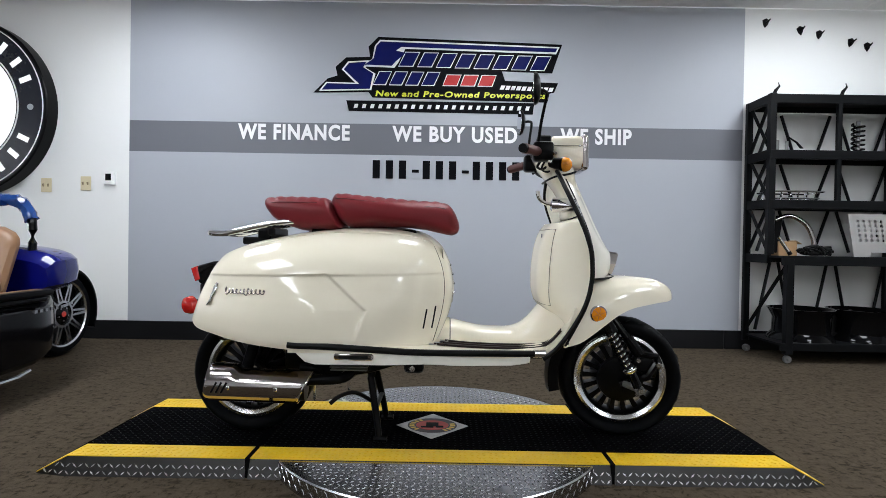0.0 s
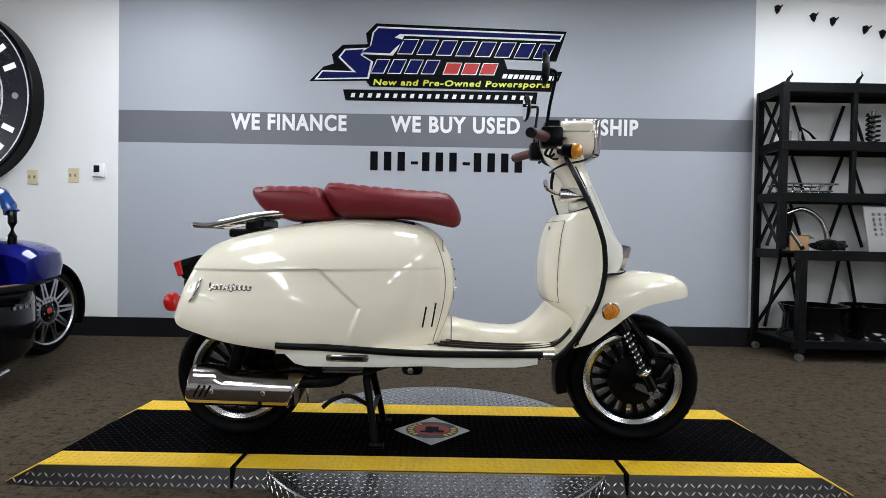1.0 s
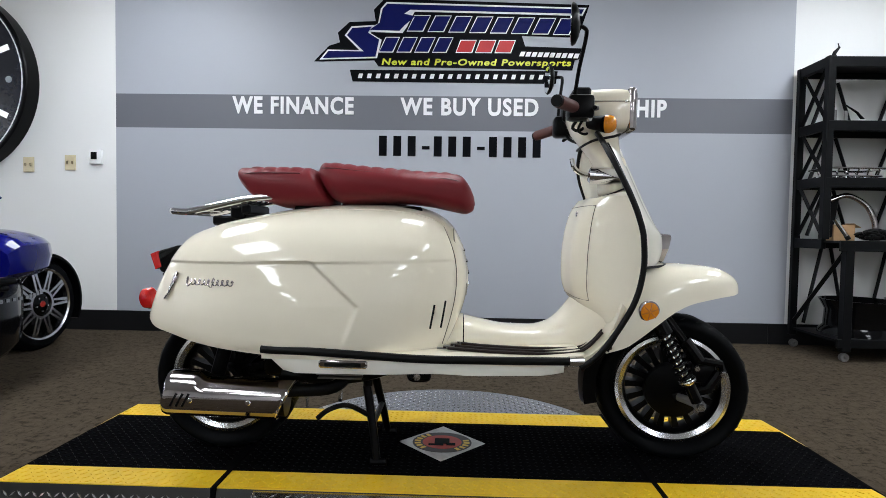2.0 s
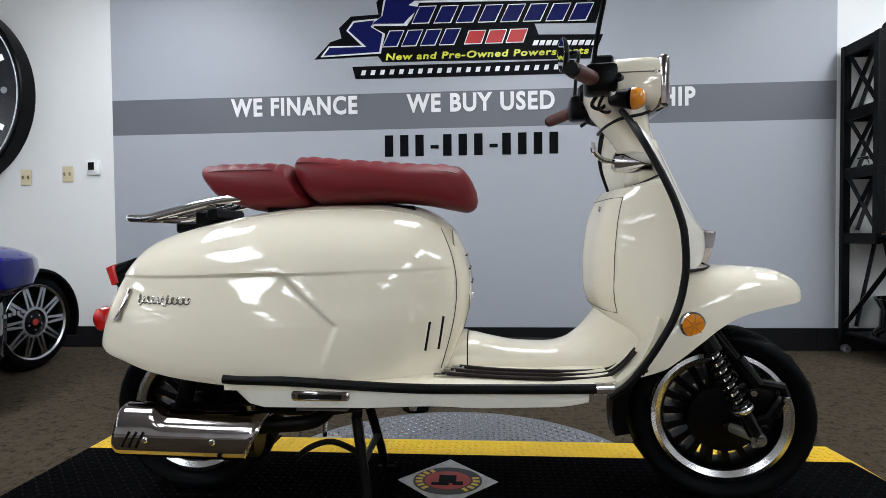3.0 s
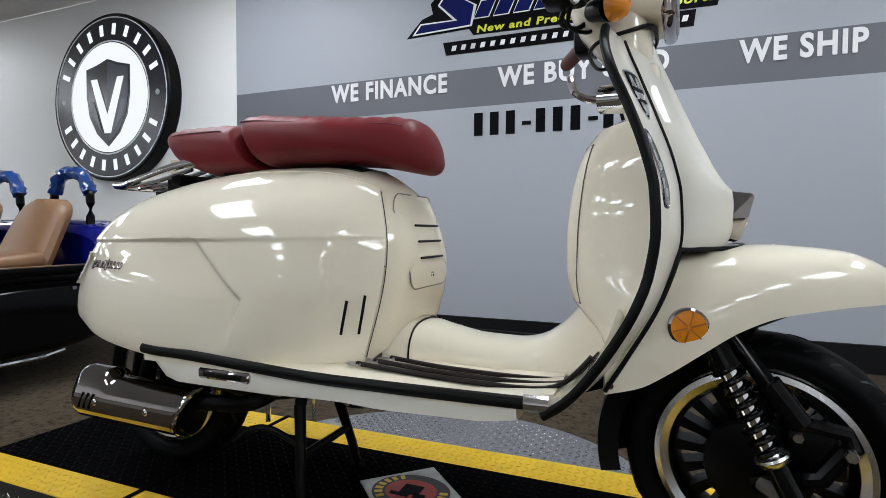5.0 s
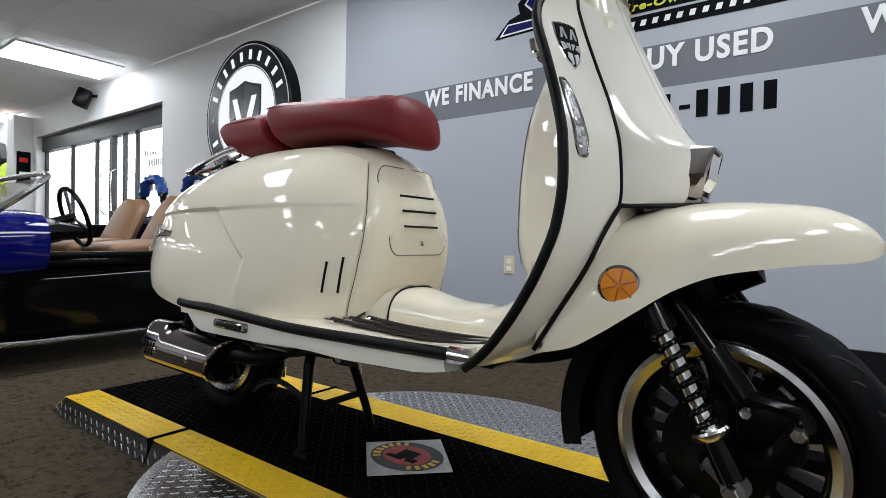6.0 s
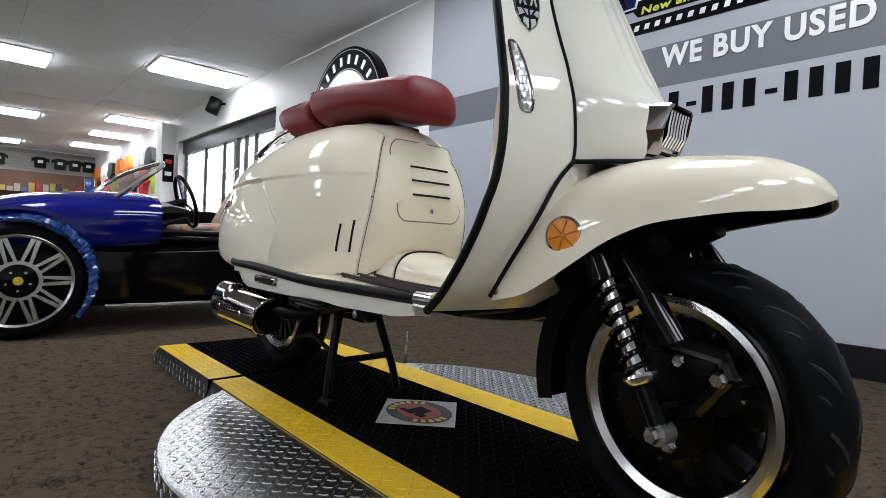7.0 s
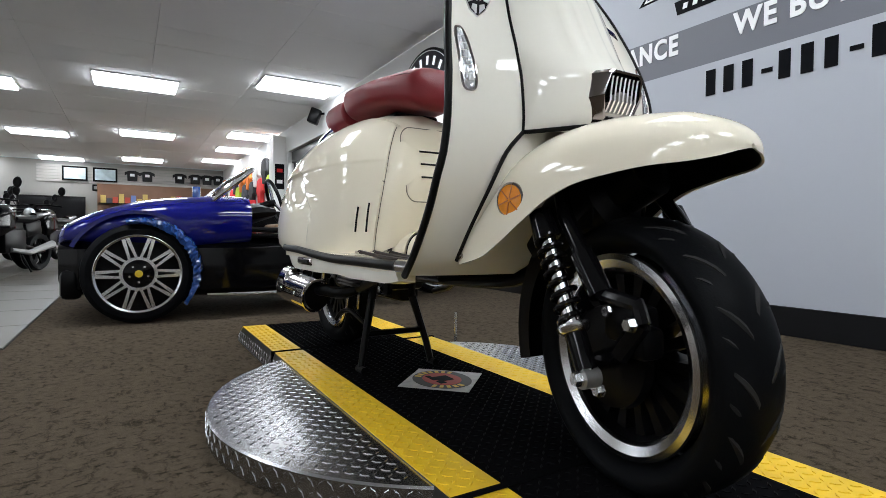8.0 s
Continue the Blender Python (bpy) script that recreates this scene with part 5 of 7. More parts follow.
    P("axle_plate", lathe([(0, 0.016), (0.05, 0.014), (0.085, 0.006), (0.088, -0.01), (0, -0.012)], axis_y(FX, -0.062, FZ), 32), BLACKP, label="black hub plate")
    cal = P("caliper", boxes(((FX + 0.075, -0.085, FZ + 0.07), (0.075, 0.05, 0.06)), ((FX + 0.10, -0.085, FZ + 0.045), (0.05, 0.045, 0.05)), bevel=0.012, seg=2), BLACKP, label="black brake caliper")
    for dx, dz in ((0.112, 0.068), (0.055, 0.088)):
        P("caliper_bolt", lathe([(0, 0.009), (0.008, 0.009), (0.0095, 0.006), (0.0095, 0)], axis_y(FX + dx, -0.11, FZ + dz), 6), ALU, cal)
    for side in (-1, 1):
        y = side * 0.15
        arm = P("fork_leg", tube([(0.635, side * 0.105, 0.545), (0.675, side * 0.122, 0.492), (0.748, side * 0.125, 0.396), (0.764, side * 0.125, 0.376)], [0.014, 0.014, 0.014, 0.017], 12), BLACKG, label="gloss black fork leg")
        P("fork_cup", tube([(0.722, side * 0.125, 0.432), (0.768, side * 0.125, 0.370)], 0.0195, 12), BLACKG, arm)
        P("trailing_link", tube([(0.764, side * 0.125, 0.374), (0.832, side * 0.112, 0.362), (0.842, side * 0.112, 0.335)], 0.012, 8), BLACKG)
        P("swing_arm", tube([(0.83, side * 0.105, 0.335), (0.80, side * 0.115, 0.285), (FX + 0.03, side * 0.105, 0.262), (FX - 0.005, side * 0.1, 0.245)], 0.016, 10), BLACKG)
        for px, pz in ((0.835, 0.335), (0.765, 0.222)):
            P("link_bolt", lathe([(0, 0.012), (0.009, 0.012), (0.011, 0.008), (0.011, 0.0)], axis_y(px, side * 0.125 + (0.0 if side < 0 else -0.012), pz), 6), ALU)
        # spring-damper
        a, b = V((0.648, y, 0.484)), V((0.766, y, 0.245))
        d = (b - a).normalized()
        sh = P("shock_absorber", tube([a, a + (b - a) * 0.5, b], 0.0145, 12), CHROME, label="coil spring shock absorber")
        n = 8.0
        ax = d.orthogonal().normalized()
        bx = d.cross(ax)
        pts = []
        for k in range(97):
            f = k / 96
            q = 2 * math.pi * n * f
            pts.append(a + (b - a) * (0.06 + 0.60 * f) + (ax * math.cos(q) + bx * math.sin(q)) * 0.0205)
        P("spring", tube(pts, 0.0046, 8), BLACKG, sh, "black coil spring")
        P("adjuster", lathe([(0.012, 0), (0.026, 0.001), (0.0275, 0.005), (0.026, 0.010), (0.022, 0.015), (0.012, 0.018)], along(a + (b - a) * 0.68, b), 16), ALU, sh, "knurled bright adjuster ring")
        P("damper_body", tube([a + (b - a) * 0.74, a + (b - a) * 0.96], 0.0175, 14), BLACKG, sh)
        P("shock_eye", lathe([(0.008, -0.014), (0.017, -0.014), (0.017, 0.014), (0.008, 0.014)], axis_y(b.x, b.y, b.z), 16, closed=True), GREYMETAL, sh)
        P("shock_top", tube([a - d * 0.02, a + d * 0.03], [0.02, 0.024], 14), BLACKG, sh)
        P("damper_link", tube([(b.x, y, b.z), (0.718, side * 0.108, 0.252)], 0.013, 10), GREYMETAL)
        P("axle_nut", lathe([(0, 0.014), (0.010, 0.014), (0.012, 0.009), (0.012, 0)], axis_y(b.x, y + (-0.014 if side < 0 else 0.0), b.z), 6), ALU)

    # engine, swing arm, exhaust
    steer[0], wide[0] = Matrix(), True
    eng = P("engine", boxes(((-0.40, 0.03, 0.33), (0.34, 0.22, 0.12)), ((-0.52, 0.12, 0.28), (0.42, 0.09, 0.12)), ((-0.25, 0, 0.36), (0.2, 0.24, 0.06)), ((-0.36, -0.08, 0.30), (0.14, 0.1, 0.08)), bevel=0.02, seg=2), BLACKP, label="dark engine and belt case")
    for k in range(5):
        P("cooling_fin", boxes(((-0.31, -0.10, 0.335 - 0.011 * k), (0.16 - 0.006 * k, 0.12, 0.005)), bevel=0.0015), GREYMETAL, eng, "cast grey cooling fin")
    P("fan_cover", lathe([(0.0, 0.02), (0.05, 0.018), (0.07, 0.008), (0.075, 0.0)], axis_y(-0.40, -0.11, 0.335), 24), BLACKP, eng)
    P("rear_hugger", boxes(((-0.70, 0, 0.50), (0.28, 0.17, 0.05)), ((-0.81, 0, 0.44), (0.05, 0.14, 0.13)), bevel=0.02, seg=2), BLACKP)
    P("plate_lamp", boxes(((-0.765, -0.10, 0.41), (0.06, 0.03, 0.035)), bevel=0.005), GREYMETAL)
    for side in (-1, 1):
        P("rear_shock", tube([(-0.70, side * 0.13, 0.27), (-0.66, side * 0.12, 0.42)], 0.022, 12), BLACKP)
    P("exhaust_pipe", tube([(-0.28, -0.06, 0.30), (-0.33, -0.15, 0.262), (-0.43, -0.2, 0.262), (-0.50, -0.22, 0.262)], 0.02, 10, curve=5), BLACKP)
    yc = -0.225
    a, b = V((-0.80, yc, 0.250)), V((-0.452, yc + 0.01, 0.240))
    mf = P("muffler", tube([a, a + (b - a) * 0.5, b], [0.05, 0.052, 0.05], 24, flat=1.0), BLACKP, label="stubby exhaust silencer")
    bm = bmesh.new()
    loops = []
    for k in range(41):
        f = k / 40
        c = a + (b - a) * f
        r = 0.060 if 0.015 < f < 0.985 else 0.056
        hump = 0.016 * (1 - step(0.27, 0.36, f))
        row = []
        for j in range(21):
            q = -2.2 + 4.4 * j / 20
            up = hump * step(0.3, 1.1, q)
            row.append(V((c.x + 0.028 * math.sin(q) * step(0.7, 1.0, f) + 0.008 * math.sin(q) * (1 - step(0.0, 0.2, f)), c.y - r * math.cos(q) * 1.02, c.z + r * math.sin(q) + up)))
        row2 = [V((p.x, c.y + (p.y - c.y) * 0.94, c.z + (p.z - c.z) * 0.94)) for p in row[::-1]]
        loops.append(row + row2)
    rings(bm, loops)
    P("heat_shield", bm, SMOKECHROME, mf, "dark chrome muffler heat shield")
    for f in (0.24, 0.72):
        c = a + (b - a) * f
        P("shield_bolt", lathe([(0, 0.007), (0.006, 0.0065), (0.009, 0.003), (0.0095, 0)], axis_y(c.x, c.y - 0.057, c.z), 14), CHROME, mf)
    for k in range(3):
        c = a + (b - a) * (0.10 + 0.05 * k)
        P("shield_slot", tube([(c.x - 0.008, c.y - 0.058, c.z - 0.018), (c.x + 0.012, c.y - 0.057, c.z + 0.018)], 0.0045, 8), BLACKP, mf, "slanting slot")
    lip = [V((b.x - 0.004 + 0.028 * math.sin(q), b.y - 0.060 * math.cos(q), b.z + 0.058 * math.sin(q))) for q in [-2.0 + 4.0 * k / 20 for k in range(21)]]
    P("end_lip", tube(lip, 0.0035, 6), CHROME, mf, "rolled bright shield edge")

    # centre stand
    for side in (-1, 1):
        P("stand_leg", tube([(-0.225, side * 0.075, 0.33), (-0.235, side * 0.085, 0.25), (-0.205, side * 0.13, 0.10), (-0.195, side * 0.145, DECK + 0.014)], [0.017, 0.015, 0.013, 0.012], 10), BLACKP, label="black centre stand leg")
        P("stand_foot", tube([(-0.215, side * 0.147, DECK + 0.0125), (-0.165, side * 0.147, DECK + 0.0125)], 0.012, 8), BLACKP)
    P("stand_bridge", tube([(-0.212, -0.125, 0.14), (-0.212, 0.125, 0.14)], 0.010, 8), BLACKP)
    P("stand_tang", tube([(-0.225, -0.11, 0.165), (-0.285, -0.145, 0.205), (-0.34, -0.16, 0.195), (-0.375, -0.165, 0.168)], 0.008, 8, curve=4), BLACKP, label="black stand foot lever")
    P("stand_spring", tube([(-0.315, -0.10, 0.27), (-0.317, -0.105, 0.205)], 0.006, 8), CHROME)
    P("stand_pivot", boxes(((-0.20, 0, 0.325), (0.12, 0.2, 0.05)), ((-0.1, 0, 0.345), (0.22, 0.16, 0.03)), bevel=0.008), BLACKP)
    br = P("side_bracket", boxes(((-0.07, -0.12, 0.315), (0.075, 0.02, 0.075)), bevel=0.018, seg=2), BLACKP, label="black frame bracket with two bolts")
    for z in (0.33, 0.295):
        P("bracket_bolt", lathe([(0, 0.01), (0.011, 0.009), (0.013, 0)], axis_y(-0.062 - (0.33 - z) * 0.4, -0.13, z), 8), ALU, br)
    P("frame_rail", tube([(-0.5, -0.10, 0.285), (-0.3, -0.11, 0.28), (-0.12, -0.11, 0.325), (0.0, -0.09, 0.345), (0.3, -0.05, 0.35), (0.45, 0, 0.37), (0.56, 0, 0.45)], 0.019, 10, curve=4), BLACKP, label="black frame tube")
    P("frame_rail", tube([(-0.5, 0.10, 0.285), (-0.12, 0.11, 0.325), (0.0, 0.09, 0.345), (0.3, 0.05, 0.35), (0.45, 0, 0.37)], 0.019, 10, curve=4), BLACKP)
    P("under_tray", boxes(((0.12, 0, 0.368), (0.56, 0.46, 0.02)), bevel=0.006), BLACKP)
    P("side_stand", tube([(-0.02, 0.16, 0.33), (-0.18, 0.21, 0.28), (-0.3, 0.225, 0.255)], 0.010, 8), BLACKP, label="folded black side stand")


scooter()


# ---- the painted and stuck-on wall graphics ----
def flat(poly, y, th, bm=None):
    return prism(poly, Matrix.Translation((0, y, 0)) @ XZ, th, 0.0, bm)


def wall_graphics():
    y = WALL
    for text, a, b, lab in (("WE FINANCE", -1.488, -0.655, "white capital letters reading WE FINANCE on the grey band"), ("WE BUY USED", -0.338, 0.592, "white capital letters reading WE BUY USED on the grey band"),
                            ("WE SHIP", 0.913, 1.443, "white capital letters reading WE SHIP on the grey band")):
        lettering(text, 0.119, a, y - 0.004, 1.470, 0.002, b - a, "wall slogans", lab, LETTERWHITE, 0.0040)
    # number reduced to plain upright bars
    t = thing("wall_number", Matrix.Translation((-0.49, y, 1.195)), "row of plain dark bars on the grey wall", "lettering")
    x = 0.0
    for grp in (3, 3, 4):
        for k in range(grp):
            bm = bmesh.new()
            box(bm, (x + 0.036, -0.003, 0.068), (0.054, 0.004, 0.136), None, 0.001)
            part("bar", bm, LETTERDARK, t, smooth=False)
            x += 0.098
        if grp != 4 or k < 3:
            part("dash", boxes(((x + 0.034, -0.003, 0.058), (0.052, 0.004, 0.022))), LETTERDARK, t, smooth=False)
            x += 0.079
    # dealer emblem: black ground, pale keylines, slanted blocks
    g = thing("wall_emblem", Matrix.Translation((0, y, 1.69)), "large black, navy, white and red swoosh emblem stuck on wall", "emblem")

    def E(name, poly, mt, lift, label=""):
        part(name, flat(poly, y - lift, 0.003), mt, g, label, False, True)
    E("ground", [(-0.93, 1.826), (-0.826, 1.932), (-0.753, 1.955), (-0.768, 2.019), (-0.69, 2.09), (-0.512, 2.097), (-0.525, 2.173), (-0.453, 2.246), (0.915, 2.209), (0.844, 1.995), (0.47, 2.005), (0.495, 1.935), (0.89, 1.923), (0.861, 1.853), (0.827, 1.845), (0.812, 1.778), (-0.49, 1.796), (-0.52, 1.836)], LETTERDARK, 0.001, "black emblem ground")
    E("ground", [(-0.685, 1.772), (0.715, 1.772), (0.705, 1.688), (-0.665, 1.694)], LETTERDARK, 0.001)
    E("keyline", [(-0.478, 2.178), (-0.44, 2.223), (0.895, 2.189), (0.87, 2.136), (-0.25, 2.160), (-0.30, 2.06), (-0.33, 2.018), (-0.59, 2.026), (-0.495, 2.08)], LETTERWHITE, 0.004, "white keyline")
    E("swoosh", [(-0.465, 2.178), (-0.434, 2.21), (0.878, 2.178), (0.864, 2.15), (-0.28, 2.172), (-0.32, 2.145), (-0.245, 2.128), (-0.315, 2.07), (-0.35, 2.032), (-0.55, 2.037), (-0.485, 2.085)], NAVY, 0.007, "navy swoosh")
    E("keyline", [(-0.89, 1.838), (-0.835, 1.905), (-0.62, 1.902), (-0.72, 2.0), (-0.675, 2.06), (-0.52, 2.07), (-0.545, 2.015), (-0.47, 1.972), (-0.5, 1.85)], LETTERWHITE, 0.004)
    E("swoosh", [(-0.868, 1.847), (-0.829, 1.895), (-0.59, 1.893), (-0.705, 2.0), (-0.668, 2.048), (-0.54, 2.058), (-0.562, 2.018), (-0.487, 1.972), (-0.51, 1.859)], NAVY, 0.007)

    def blocks(x0, x1, z0, z1, n, mt, lean, rise=0.0, gap=0.014, key=True):
        w = (x1 - x0) / n
        for k in range(n):
            a, b = x0 + w * k + gap / 2, x0 + w * (k + 1) - gap / 2
            r = rise * (k + 0.5) / n
            q = [(a, z0 + r), (b, z0 + r), (b + lean, z1 + r), (a + lean, z1 + r)]
            if key:
                o = 0.0055
                E("block_keyline", [(q[0][0] - o, q[0][1] - o), (q[1][0] + o, q[1][1] - o), (q[2][0] + o, q[2][1] + o), (q[3][0] - o, q[3][1] + o)], LETTERWHITE, 0.0062)
            E("block", q, mt, 0.0078)
    blocks(-0.315, 0.80, 2.034, 2.132, 8, NAVY, 0.05, -0.02, 0.040)
    blocks(-0.50, -0.02, 1.893, 1.985, 4, NAVY, 0.045, 0.0, 0.034)
    blocks(0.02, 0.41, 1.893, 1.968, 3, REDVINYL, 0.03, 0.0, 0.03)
    blocks(0.45, 0.85, 1.868, 1.898, 10, LETTERWHITE, 0.012, -0.012, 0.01, False)
    blocks(-0.645, 0.69, 1.715, 1.745, 22, LETTERWHITE, 0.008, 0.0, 0.034, False)
    lettering("New and Pre-Owned Powersports", 0.056, -0.468, y - 0.006, 1.792, 0.002, 1.27, "wall slogans", "yellow letters reading New and Pre-Owned Powersports on black ground", YELLOWVINYL, 0.0015, 0.15)


def round_sign():
    r = 0.655
    g = thing("round_wall_sign", Matrix.Translation((-3.49, WALL, 1.66)), "large round black and white illuminated sign on the wall", "sign")
    m = Matrix.Translation((0, 0, 0)) @ XZ
    part("can", lathe([(0, 0.0), (r, 0.0), (r, 0.10), (r - 0.008, 0.108), (r - 0.02, 0.108)], m, 72), BLACKP, g, "deep black sign can")
    face = mat("sign_face_black", (0.012, 0.014, 0.022), 0.25, var=0.05)
    lit = glow("lit_sign_face", (0.93, 0.97, 1.0), 1.05)
    part("face", lathe([(0, 0.1075), (r - 0.02, 0.1075)], m, 72), face, g)
    for ra, rb in ((r - 0.028, r - 0.036), (0.447, 0.437)):
        part("ring", lathe([(ra, 0.107), (ra, 0.1095), (rb, 0.1095), (rb, 0.107)], m, 72), LETTERWHITE, g, "thin white ring")
    part("lit_disc", lathe([(0, 0.112), (0.428, 0.112), (0.428, 0.107)], m, 72), lit, g, "glowing white centre disc")
    # plain bars where the lettering runs round
    for a0, a1, n in ((158, 22, 10), (205, 335, 10)):
        for k in range(n):
            q = radians(a0 + (a1 - a0) * k / (n - 1))
            bm = box(bmesh.new(), (0.532 * math.cos(q), -0.110, 0.532 * math.sin(q)), (0.038, 0.005, 0.086), Matrix.Rotation(math.pi / 2 - q, 3, "Y"), 0.001)
            part("bar", bm, lit, g, smooth=False)
    for s in (-1, 1):
        part("dot", lathe([(0, 0.111), (0.022, 0.111), (0.022, 0.107)], m @ Matrix.Translation((s * 0.532, 0.0, 0)), 16), mat("grey_dot", (0.3, 0.33, 0.35), 0.3), g)
    shield = [(-0.245, 0.235), (-0.12, 0.262), (0.0, 0.30), (0.12, 0.262), (0.245, 0.235), (0.245, 0.02), (0.215, -0.14), (0.13, -0.28), (0.0, -0.385), (-0.13, -0.28), (-0.215, -0.14), (-0.245, 0.02)]
    part("shield", flat(shield, -0.112, 0.004), face, g, "dark shield", False)
    part("shield_half", flat([(0.0, 0.28), (0.115, 0.245), (0.228, 0.22), (0.228, 0.02), (0.2, -0.13), (0.12, -0.265), (0.0, -0.36)], -0.1165, 0.002), mat("sign_slate", (0.05, 0.055, 0.075), 0.3), g, "", False)
    part("chevron", flat([(-0.185, 0.15), (-0.115, 0.15), (0.0, -0.14), (0.115, 0.15), (0.185, 0.15), (0.035, -0.28), (-0.035, -0.28)], -0.119, 0.004), lit, g, "white pointed chevron", False)
    for s in (-1, 1):
        part("flick", flat([(s * 0.16, -0.02), (s * 0.205, -0.03), (s * 0.17, -0.14), (s * 0.06, -0.28)], -0.119, 0.002), mat("sign_slate_light", (0.1, 0.11, 0.14), 0.3), g, "", False)


def wall_fittings():
    for x, z in ((-2.915, 1.105), (-2.62, 1.122)):
        o = thing("switch_plate", Matrix.Translation((x, WALL, z)), "ivory double toggle switch plate on the white wall", "switch", "switches")
        part("plate", box(bmesh.new(), (0, -0.004, 0), (0.078, 0.008, 0.105), None, 0.003), IVORY, o)
        for s in (-1, 1):
            part("toggle", box(bmesh.new(), (s * 0.018, -0.011, 0.0), (0.008, 0.012, 0.022), Matrix.Rotation(0.3, 3, "X"), 0.001), mat("toggle_dark", (0.25, 0.2, 0.12), 0.4), o)
    o = thing("wall_outlet", Matrix.Translation((-0.79, WALL, 0.40)), "white duplex outlet plate low on the grey wall", "outlet")
    part("plate", box(bmesh.new(), (0, -0.004, 0), (0.072, 0.008, 0.115), None, 0.003), IVORY, o)
    for s in (-1, 1):
        part("socket", box(bmesh.new(), (0, -0.008, s * 0.024), (0.032, 0.004, 0.028), None, 0.002), WHITEPL, o)
    o = thing("thermostat", Matrix.Translation((-2.435, WALL, 1.162)), "white thermostat with a small black display", "thermostat")
    part("case", box(bmesh.new(), (0, -0.012, 0), (0.085, 0.024, 0.098), None, 0.005, 2), WHITEPL, o)
    part("display", box(bmesh.new(), (-0.006, -0.0255, 0.008), (0.042, 0.003, 0.05), None, 0.001), BLACKG, o, "black display")
    base = None
    for x, z, r in ((2.42, 2.392, 0.1), (2.678, 2.34, -0.2), (2.818, 2.312, 0.1), (3.053, 2.257, 0.25), (3.176, 2.228, 0.0)):
        mm = Matrix.Translation((x, WALL, z)) @ Matrix.Rotation(r, 4, "Y")
        if base is None:
            base = thing("wall_hook", mm, "small black pointed hook high on the white wall", "hook", "wall hooks")
            part("plate", flat([(-0.024, 0.02), (0.0, 0.034), (0.024, 0.02), (0.016, -0.012), (0.0, -0.034), (-0.016, -0.012)], 0.0, 0.008), BLACKP, base, "", False)
            part("prong", tube([(0, -0.006, 0.0), (0.004, -0.03, 0.004), (0.012, -0.042, 0.018)], [0.008, 0.006, 0.004], 8), BLACKP, base)
        else:
            again(base, mm)
    # loudspeaker high on the wall
    o = thing("wall_speaker", Matrix.Translation((-7.0, WALL, 2.33)) @ Matrix.Rotation(-0.5, 4, "Z"), "small black loudspeaker tilted down on a bracket", "speaker")
    part("case", box(bmesh.new(), (0, -0.16, -0.02), (0.16, 0.16, 0.24), Matrix.Rotation(-0.35, 3, "X"), 0.02, 2), BLACKP, o)
    part("bracket", tube([(0, 0.0, 0.03), (0, -0.1, 0.01)], 0.018, 8), BLACKP, o)


